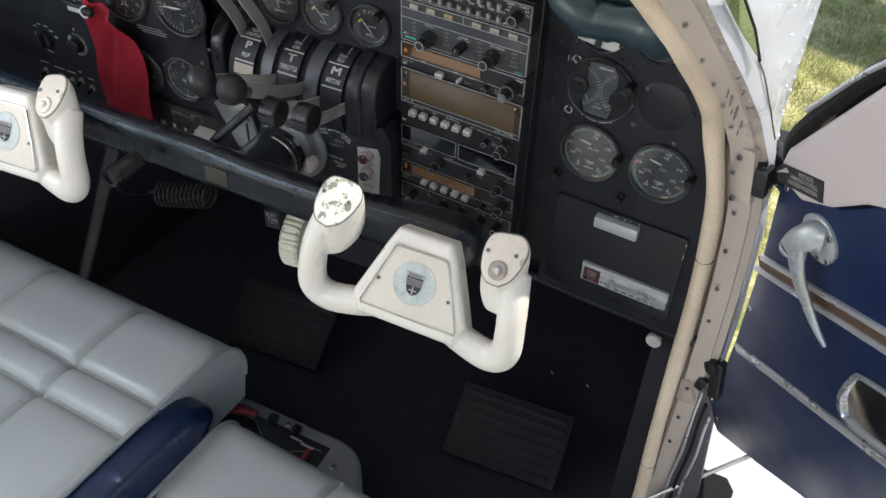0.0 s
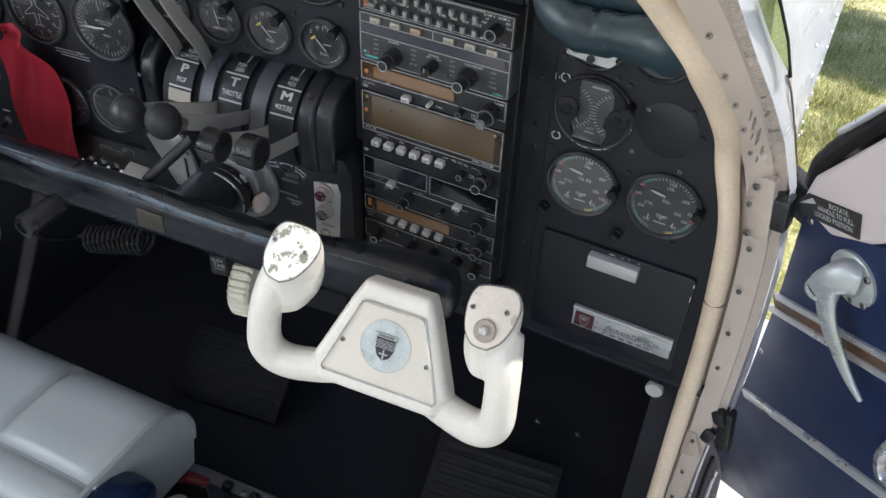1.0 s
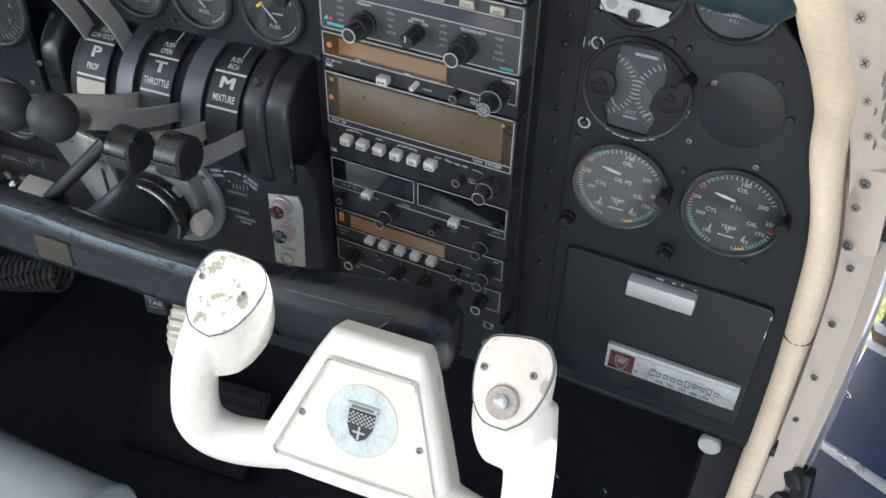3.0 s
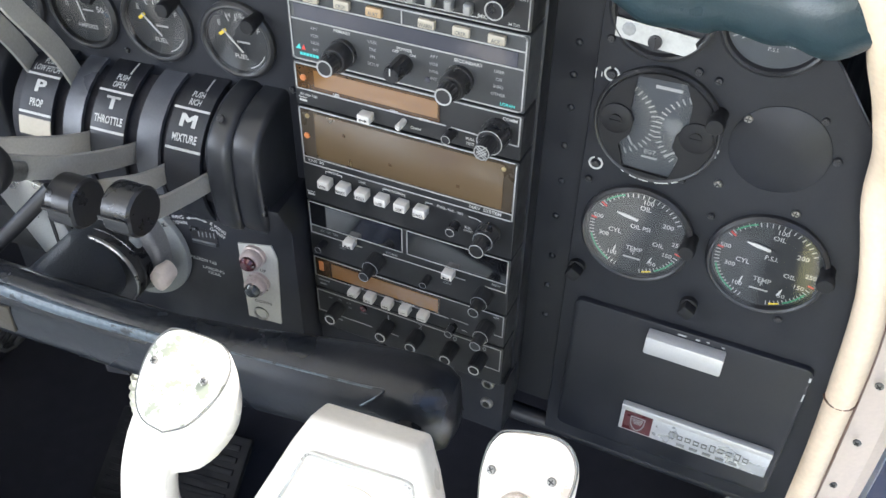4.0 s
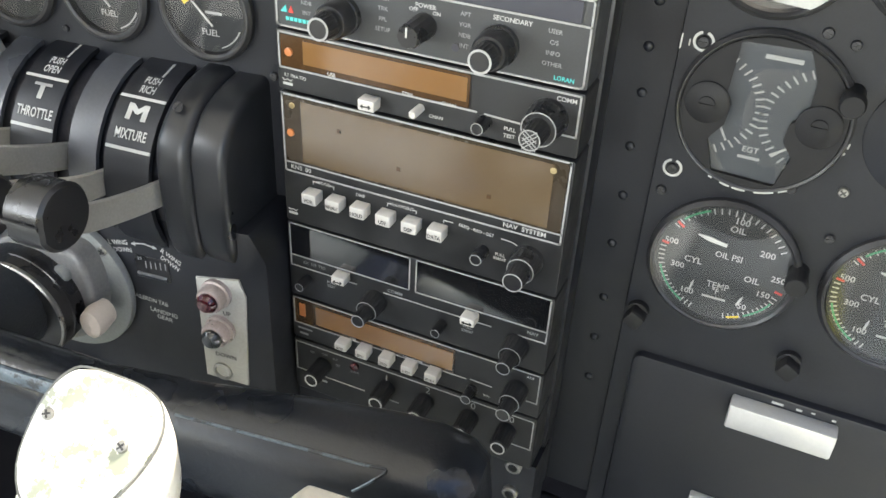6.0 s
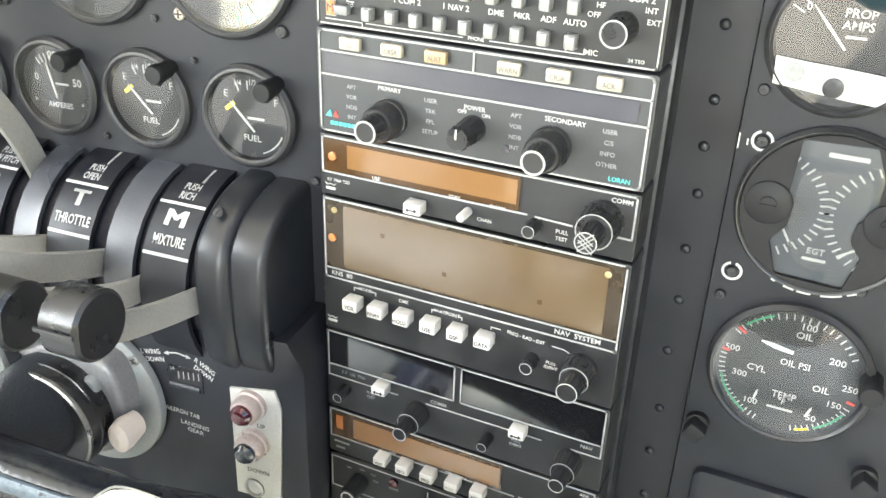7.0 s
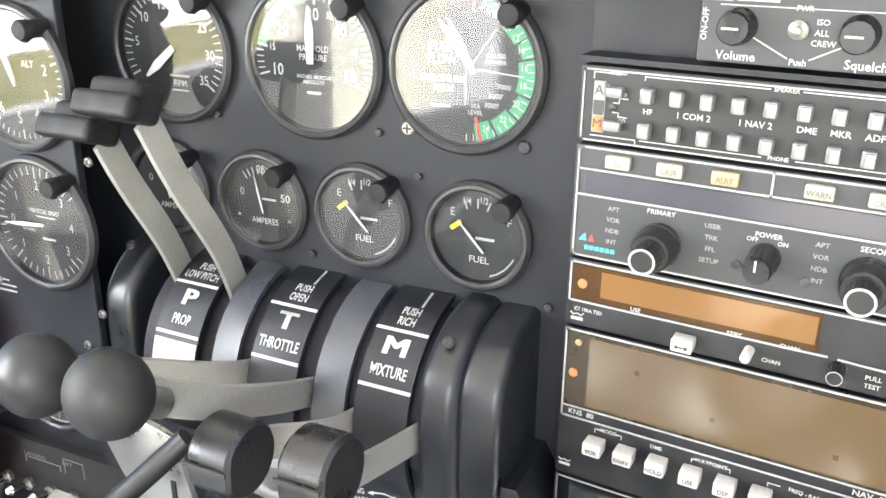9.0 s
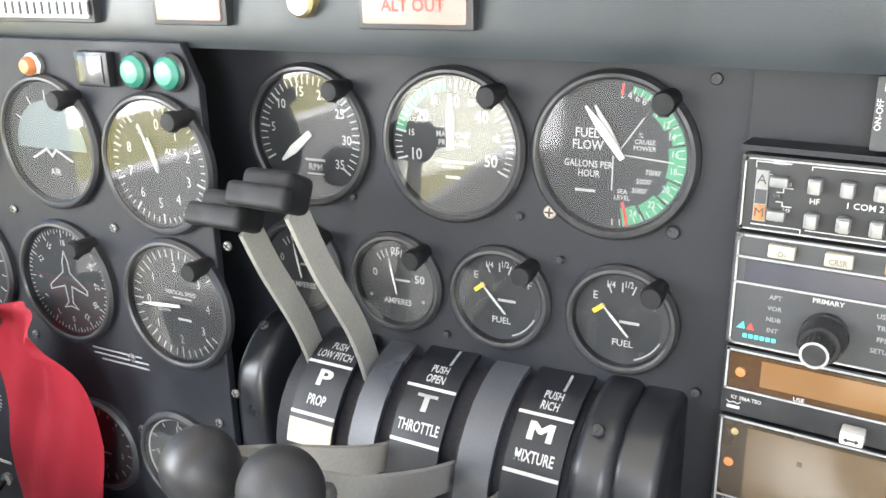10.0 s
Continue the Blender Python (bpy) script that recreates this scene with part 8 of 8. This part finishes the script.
    # prop levers with black grips
    for pts, grip in ((((-0.3075, -0.012, 1.525), (-0.3080, -0.026, 1.560), (-0.3095, -0.046, 1.598), (-0.3115, -0.056, 1.622)), (-0.3180, -0.060, 1.630)), (((-0.2695, -0.010, 1.525), (-0.2695, -0.024, 1.562), (-0.2710, -0.048, 1.605), (-0.2735, -0.062, 1.638)), (-0.2790, -0.068, 1.647))):
        lever(pts, 0.017, 0.0032)
        gm = Matrix.Translation(inv @ Vector(grip)) @ Matrix.Rotation(radians(-24), 4, "X")
        g = join(moved(box(-0.015, 0.015, -0.010, 0.010, -0.009, 0.010, 0.004, 3), Matrix()), moved(box(-0.018, 0.018, -0.016, -0.007, -0.010, 0.002, 0.003, 3), Matrix()))
        ob = part("prop_grip", g, "matt", q, "angular black grip")
        ob.matrix_local = gm
    # throttles with round knobs
    for end, ball in (((-0.2430, -0.055, 1.489), (-0.2555, -0.150, 1.549)), ((-0.2035, -0.055, 1.489), (-0.2060, -0.154, 1.557))):
        lever([(end[0], -0.020, 1.494), (end[0], -0.060, 1.508), (ball[0], -0.105, 1.528), (ball[0], ball[1] + 0.01, ball[2] - 0.004)], 0.0165, 0.0032)
        c = inv @ Vector(ball)
        bm = bmesh.new()
        bmesh.ops.create_uvsphere(bm, u_segments=32, v_segments=20, radius=0.0176, matrix=Matrix.Translation(c) @ Matrix.Diagonal((1, 0.96, 1.04, 1)))
        k = part("throttle_knob", bm, "ball", q, "round black knob")
        d = (Vector(ball) - Vector(end)).normalized()
        part("collar", moved(lathe([(0.007, -0.030), (0.007, -0.016)], 16), Matrix.Translation(c) @ d.to_track_quat("Z", "Y").to_matrix().to_4x4()), "steel", k)
    # mixtures with flat ribbed knobs
    for end, tip in (((-0.1760, -0.056, 1.487), (-0.1850, -0.114, 1.5135)), ((-0.1415, -0.056, 1.487), (-0.1385, -0.112, 1.521))):
        lever([(end[0], -0.020, 1.488), (end[0], -0.060, 1.496), (tip[0], -0.095, 1.508), tip], 0.0165, 0.0032)
        c = inv @ Vector(tip)
        bm = moved(lathe([(0, -0.0110), (0.0155, -0.0110), (0.0172, -0.0092), (0.0172, 0.0092), (0.0155, 0.0110), (0, 0.0110)], 28), Matrix.Translation(c) @ Matrix.Rotation(radians(90), 4, "Y") @ Matrix.Rotation(radians(20), 4, "Z"))
        for v in bm.verts:
            rel = v.co - c
            if rel.y < -0.012 and abs(rel.z) < 0.005:
                v.co.y += 0.0012
        k = part("mixture_knob", bm, "knob", q, "flat round black knob")
        part("groove", moved(box(-0.0108, 0.0108, -0.0180, -0.0168, 0.002, 0.004), Matrix.Translation(c)), "ink_black", k)
    return q


M["cheekpaint"] = mat("smooth black moulding", (0.010, 0.011, 0.0135), 0.40, var=0.2, scale=25, fine=900, bump=0.05)
M["divider"] = mat("blue-grey worn drum", (0.040, 0.043, 0.051), 0.36, var=0.15, scale=20, fine=600, bump=0.05)
QUAD = quadrant()


# ---- pedestal with trim, gear and flap controls ----
M["knobivory"] = mat("pale aged plastic", (0.52, 0.46, 0.41), 0.45, var=0.08, scale=60, bump=0.03)


def pedestal():
    m = pose(-0.1563, -0.0318, 1.3936, 0, 0, 5.7)
    p = thing("pedestal", "black lower control pedestal with trim wheel and gear lights", "pedestal", m)
    part("face", plate([(-0.20, -0.075), (-0.20, 0.050), (-0.038, 0.050), (-0.034, 0.0755), (0.066, 0.080), (0.076, 0.062), (0.076, -0.075)], 0.0, 0.055, 0.0015), "panel_plain", p)
    part("foot", box(-0.15, 0.02, 0.075, 0.16, -0.25, -0.074, 0.004), "void", p)
    part("shelf", plate([(-0.19, 0.048), (-0.044, 0.048), (-0.042, 0.060), (-0.19, 0.060)], 0.004, 0.03, 0.002), "void", p)
    for row in (("L WING", -0.0238, 0.0525, 0.0034, 12, 0.85), ("DOWN", -0.0212, 0.0477, 0.0034, 12, 0.85), ("R WING", 0.0125, 0.0510, 0.0034, -30, 0.85), ("DOWN", 0.0112, 0.0462, 0.0034, -30, 0.85), ("AILERON TAB", -0.0065, 0.0140, 0.0032, -4, 0.85), ("LANDING", 0.0012, 0.0062, 0.0032, -4), ("GEAR", 0.0012, 0.0018, 0.0032, -4)):
        part("lettering", letters([row], -0.0003), "ink", p, smooth=False)
    part("arrow", join(outline([(-0.0125, 0.0545), (-0.0055, 0.0560), (0.0015, 0.0550)], 0.0007, 0.0, False), plate([(-0.0145, 0.0540), (-0.0118, 0.0558), (-0.0114, 0.0532)], -0.0004, 0.0), plate([(0.0035, 0.0545), (0.0008, 0.0563), (0.0004, 0.0538)], -0.0004, 0.0)), "ink", p)
    part("tab_window", box(-0.0135, 0.0100, -0.0008, 0, 0.0310, 0.0470, 0.0004), "knob", p)
    part("tab_roller", sweep([(-0.0120, 0.0, 0.0335, 0.0022), (0.0085, 0.0, 0.0335, 0.0022)], 12), "padding", p)
    part("tab_scale", join(letters([("10", -0.0095, 0.0450, 0.0024, 8)], -0.001), bars([(-0.0055 + 0.0034 * k, 0.0415 + 0.0004 * k, 0.0006, 0.0050) for k in range(5)], -0.0009)), "ink_dim", p, smooth=False)
    # gear lights on an aluminium plate
    g = part("gear_plate", plate([(0.0285, 0.0420), (0.0575, 0.0470), (0.0612, 0.0352), (0.0570, -0.0350), (0.0275, -0.0350)], -0.0015, 0.0, 0.0005), "galv", p, "bare aluminium plate")
    for z, lens in ((0.0345, "redlens"), (0.0075, "darklens")):
        part("collar", lathe([(0.0098, 0), (0.0098, 0.003), (0.0085, 0.0035), (0.0085, 0.009), (0.0075, 0.0105), (0.0062, 0.0105)], 28, front(0.0425, -0.0015, z)), "collar", g, "knurled metal collar")
        part("lens", lathe([(0.0064, 0.006), (0.0064, 0.0125), (0.0045, 0.0148), (0, 0.0155)], 24, front(0.0425, -0.0015, z)), lens, g, "coloured lamp lens")
    for row in (("UP", 0.0475, 0.0200, 0.0032), ("DOWN", 0.0435, -0.0145, 0.0032)):
        part("lettering", letters([row], -0.0018), "ink_black", g, smooth=False)
    part("jack", lathe([(0.0066, 0), (0.0066, 0.0012), (0.0052, 0.0016), (0.0040, -0.002), (0, -0.002)], 20, front(0.0400, -0.0015, -0.0280)), "steel", g)
    # trim wheel and its arm
    cx, cz = -0.0680, 0.0168
    part("trim_disc", plate([(cx + 0.0508 * math.sin(radians(a)), cz + 0.0508 * math.cos(radians(a))) for a in range(-180, 180, 6)], -0.006, -0.001, 0.0008), "disc", p, "dull grey index disc")
    wx, wz = -0.0725, 0.0165
    w = part("trim_wheel", lathe([(0.026, 0.006), (0.0325, 0.010), (0.0342, 0.020), (0.0342, 0.040), (0.0330, 0.0425), (0.020, 0.0435), (0, 0.044)], 64, front(wx, 0, wz)), "knob", p, "black trim wheel")
    part("rim", lathe([(0.0343, 0.0400), (0.0348, 0.0408), (0.0346, 0.0424), (0.0335, 0.0432), (0.0330, 0.0426)], 64, front(wx, 0, wz)), "steel", w, "thin bright rim")
    part("groove", lathe([(0.0343, 0.0300), (0.0350, 0.0305), (0.0350, 0.0325), (0.0343, 0.0330)], 64, front(wx, 0, wz)), "knob", w)
    arm = [tuple(a) for a in smooth_path([(-0.104, 0.044), (-0.076, 0.0565), (-0.053, 0.0545), (-0.0390, 0.0520), (-0.0325, 0.0380), (-0.0315, 0.0180), (-0.036, 0.000), (-0.046, -0.012), (-0.062, -0.018), (-0.066, -0.010), (-0.060, 0.010), (-0.078, 0.035), (-0.104, 0.044)], 3)[:-1]]
    part("indicator_arm", plate(arm, -0.022, -0.006, 0.004, 3), "castgrey", p, "grey cast indicator arm")
    part("screw", lathe([(0.0062, 0), (0.0062, 0.003), (0.005, 0.005), (0, 0.0055)], 20, front(-0.0492, -0.022, 0.0375)), "disc", p)
    part("trim_knob", moved(sweep([(0, 0, 0, 0.0070, 0.0090), (0, -0.010, 0, 0.0078, 0.0108), (0, -0.016, 0, 0.0070, 0.0098), (0, -0.019, 0, 0.003, 0.005)], 20, up=(0, 0, 1)), Matrix.Translation((-0.0300, -0.014, 0.0092))), "knobivory", p, "pale oval knob")
    screw(-0.0312, -0.006, 0.0480, 0.0032, "steel", parent=p)
    return p


pedestal()


def gear_lever():
    """The landing gear lever: a grey bracket, a bent arm and a small plate beside the throttle knobs."""
    g = thing("gear_handle", "grey bracket with a bent black lever beside the trim wheel", "lever", pose(-0.300, -0.075, 1.43, 0, 0, 5.7))
    part("bracket", plate([(-0.020, 0.030), (0.010, 0.045), (0.030, 0.040), (0.050, -0.030), (0.010, -0.030)], 0.0, 0.004, 0.001), "alu", g, "pale slotted bracket")
    part("slot", box(0.027, 0.030, -0.0008, 0, -0.020, 0.012), "ink_black", g)
    part("arm", sweep(smooth_path([(0.055, -0.015, 0.055, 0.006, 0.006), (0.030, -0.035, 0.028, 0.006, 0.006), (0.000, -0.055, -0.002, 0.0055, 0.0055), (-0.020, -0.065, -0.012, 0.005, 0.005)], 5), 12, up=(0, 0, 1)), "ball", g, "bent black arm")
    part("plate", moved(box(-0.012, 0.012, -0.009, 0.009, -0.001, 0.001, 0.0006), pose(-0.004, -0.045, 0.014, 12, 8, 5)), "lever", g, "small shiny plate")


gear_lever()


# ---- red control lock streamer ----
def streamer():
    s = thing("red_streamer", "red nylon warning streamer hanging from the control lock", "ribbon", pose(-0.4800, -0.072, 1.402, 0, 0, 5.7))
    bm = bmesh.new()
    rows = []
    pts = [(-0.012, -0.014, 0.153, 0.026), (-0.010, -0.018, 0.145, 0.026), (-0.008, -0.017, 0.130, 0.027), (0.002, -0.012, 0.112, 0.040), (0.000, -0.009, 0.070, 0.042), (-0.004, -0.010, 0.025, 0.043), (-0.006, -0.010, -0.050, 0.044)]
    for i, (x, y, z, w) in enumerate(smooth_path(pts, 7)):
        row = []
        for k in range(17):
            u = (k / 16 - 0.5) * 2
            row.append(bm.verts.new((x + u * w, y + 0.004 * math.sin(u * 4.2 + i * 0.12) - 0.003 * u + 0.0016 * math.sin(u * 9 + i * 0.4), z - 0.004 * u + 0.002 * math.sin(3 * u + i * 0.3))))
        rows.append(row)
    for a, b in zip(rows, rows[1:]):
        for k in range(16):
            bm.faces.new((a[k], a[k + 1], b[k + 1], b[k]))
    bmesh.ops.solidify(bm, geom=bm.faces[:], thickness=0.0012)
    part("ribbon", bm, "fabric", s)
    part("lock_ring", moved(lathe([(0.0062, -0.0012), (0.0080, -0.0012), (0.0080, 0.0012), (0.0062, 0.0012)], 24), Matrix.Translation((-0.024, -0.024, 0.142)) @ Matrix.Rotation(radians(70), 4, "X")), "steel", s, "split metal ring")
    part("lock_pin", sweep([(-0.026, -0.026, 0.144, 0.003), (-0.019, -0.028, 0.146, 0.0055), (-0.006, -0.032, 0.148, 0.0055), (-0.002, -0.033, 0.149, 0.003)], 14, up=(0, 0, 1)), "matt", s, "black lock pin head")
    n = thing("lock_placard", "white strip of lettering beside the control lock", "placard", on_panel(-0.5500, 1.5165, PILOT))
    part("strip", box(-0.027, 0.027, -0.0006, 0, -0.0032, 0.0032), "ink", n)
    part("print", bars([(0.004, 0.0058, 0.030, 0.0012)], -0.0003), "ink_dim", n)


streamer()


# ---- under the panel ----
def under_panel():
    w = thing("trim_wheel", "ribbed ivory trim wheel under the control column", "trim wheel", pose(-0.225, -0.045, 1.252, 0, 0, 12))
    bm = lathe([(0.012, -0.014), (0.040, -0.014), (0.044, -0.010), (0.044, 0.010), (0.040, 0.014), (0.012, 0.014)], 120, Matrix.Rotation(radians(90), 4, "Y"))
    for v in bm.verts:
        r = math.hypot(v.co.y, v.co.z)
        if r > 0.03:
            f = 1 + 0.035 * (1 if math.cos(30 * math.atan2(v.co.y, v.co.z)) > 0 else -1)
            v.co.y *= f
            v.co.z *= f
    part("wheel", bm, "ivorywheel", w, smooth=False)
    part("bracket", box(-0.036, -0.0145, -0.030, 0.030, 0.030, 0.060, 0.001), "void", w, "black bracket beside the wheel")
    part("lettering", letters([("ELEV", -0.0255, 0.0540, 0.0052), ("TAB", -0.0240, 0.0460, 0.0062)], -0.0304), "ink_dim", w, smooth=False)
    part("line", bars([(-0.0240, 0.0405, 0.014, 0.0007)], -0.0304), "ink_dim", w)
    v = thing("vent_knob", "round pale air vent knob on a short stem under the panel", "knob", pose(0.278, 0.064, 1.2270))
    part("knob", lathe([(0.007, -0.012), (0.0104, -0.004), (0.0109, 0.0), (0.0100, 0.0026), (0, 0.0034)], 28, front(0, -0.006, 0)), "button", v)
    part("stem", sweep([(0, 0, 0, 0.009, 0.012), (0, 0.03, 0.02, 0.009, 0.014)], 12, up=(0, 0, 1)), "void", v)
    # coiled microphone cord and the left stub of the column
    pts = [(-0.435 + 0.00088 * k, -0.100 + 0.016 * math.cos(k * 0.62), 1.276 + 0.00034 * k + 0.020 * math.sin(k * 0.62)) for k in range(118)]
    c = thing("coiled_cord", "black coiled microphone cord hanging under the column", "cord")
    part("coil", sweep([(*p, 0.0026) for p in pts], 6, up=(0.3, 0.2, 1)), "rubber", c)
    part("lead", tube([(-0.435, -0.084, 1.276), (-0.47, -0.10, 1.262), (-0.43, -0.17, 1.33), (-0.385, -0.20, 1.395), (-0.365, -0.21, 1.415)], 0.0026, 8), "rubber", c)
    s = thing("column_stub", "black adjusting knob beside the pilot yoke", "knob", pose(-0.352, -0.232, 1.424))
    part("stub", lathe([(0.012, -0.045), (0.013, 0), (0.012, 0.004), (0.007, 0.005), (0.007, 0.001), (0.003, 0.001), (0, 0.003)], 28, turn_y()), "knob", s)
    # rudder pedals and their hardware in the dark
    for x in (0.085, -0.40):
        p = thing("rudder_pedal", "black rubber rudder pedal deep in the footwell", "pedal", pose(x, 0.075, 0.86, -58, 0, 8), group="rudder pedals")
        part("pad", box(-0.10, 0.10, -0.007, 0.007, -0.065, 0.065, 0.005), "matt", p)
        for k in range(7):
            part("rib", box(-0.088, 0.088, -0.0105, -0.0065, -0.055 + 0.0165 * k, -0.047 + 0.0165 * k, 0.001), "matt", p)
        part("arm", sweep([(0, 0.007, 0.0, 0.010), (0, 0.10, -0.02, 0.010)], 10), "carpet", p)
    for x, y, z in ((0.129, 0.171, 1.004), (0.188, 0.176, 1.005)):
        b = solid("bolt", lathe([(0.005, 0), (0.005, 0.003), (0.0035, 0.0055), (0, 0.0065)], 12, turn_y()), "chrome", "small steel bolt in the footwell", "bolt", m=pose(x, y - 0.05, z))


under_panel()


# ---- fuel selector ----
def fuel_selector():
    f = thing("fuel_selector", "fuel selector pan with black diagram and red handle between seats", "fuel selector", pose(-0.19, -0.19, 0.950, 0, 0, 4))
    part("pan", moved(plate([(x, z) for x, z in rounded(-0.135, 0.152, -0.13, 0.045, 0.062, 9)], -0.012, 0.06, 0.008, 3), Matrix.Rotation(radians(-90), 4, "X")), "pan", f, "grey moulded pan")
    d = part("diagram", box(-0.105, 0.085, -0.075, 0.022, 0.0105, 0.0135, 0.001), "bezel", f, "black fuel diagram")
    for x, y, l, a in ((0.02, -0.02, 0.10, 30), (-0.03, 0.0, 0.09, -35), (0.0, -0.035, 0.12, 5), (0.05, 0.01, 0.05, 0), (-0.06, -0.03, 0.06, 60)):
        part("line", moved(box(-l / 2, l / 2, -0.0007, 0.0007, 0, 0.0004), Matrix.Translation((x, y, 0.0136)) @ Matrix.Rotation(radians(a), 4, "Z")), "ink_dim", d)
    for x, y in ((-0.085, 0.014), (-0.060, 0.013), (0.030, 0.012), (0.052, 0.008), (0.066, -0.020), (-0.080, -0.030)):
        part("word_bar", box(x - 0.011, x + 0.011, y - 0.0016, y + 0.0016, 0.0135, 0.0139), "ink_mid", d)
    part("handle", sweep(smooth_path([(-0.110, 0.002, 0.022, 0.012, 0.006), (-0.075, 0.010, 0.027, 0.010, 0.006), (-0.045, 0.016, 0.024, 0.006, 0.004)], 5), 12, up=(0, 0, 1)), "redlever", f, "red handle")
    part("handle", box(0.056, 0.064, -0.035, 0.004, 0.014, 0.020, 0.002), "redlever", f, "red handle")
    for x, y in ((-0.022, 0.027), (0.022, 0.026)):
        part("catch", box(x - 0.007, x + 0.007, y - 0.006, y + 0.006, 0.012, 0.022, 0.002), "knob", f)
    for x, y in ((0.002, 0.030), (0.105, -0.004)):
        h = screw(0, 0, 0, 0.006, "steel", parent=f)
        h.matrix_local = Matrix.Translation((x, y, 0.0125)) @ Matrix.Rotation(radians(-90), 4, "X")


fuel_selector()


def loose_wire():
    w = thing("loose_wire", "thin dark wire with a white sleeve looped under the transponder", "wire")
    part("wire", tube([(-0.020, -0.004, 1.352), (-0.004, -0.016, 1.358), (0.018, -0.020, 1.358), (0.038, -0.018, 1.348), (0.050, -0.012, 1.330), (0.052, 0.0, 1.300)], 0.0007, 6), "rubber", w)
    part("sleeve", tube([(0.006, -0.0185, 1.3590), (0.012, -0.0195, 1.3592), (0.019, -0.0200, 1.3580)], 0.0014, 8), "button", w, "white sleeve")


loose_wire()
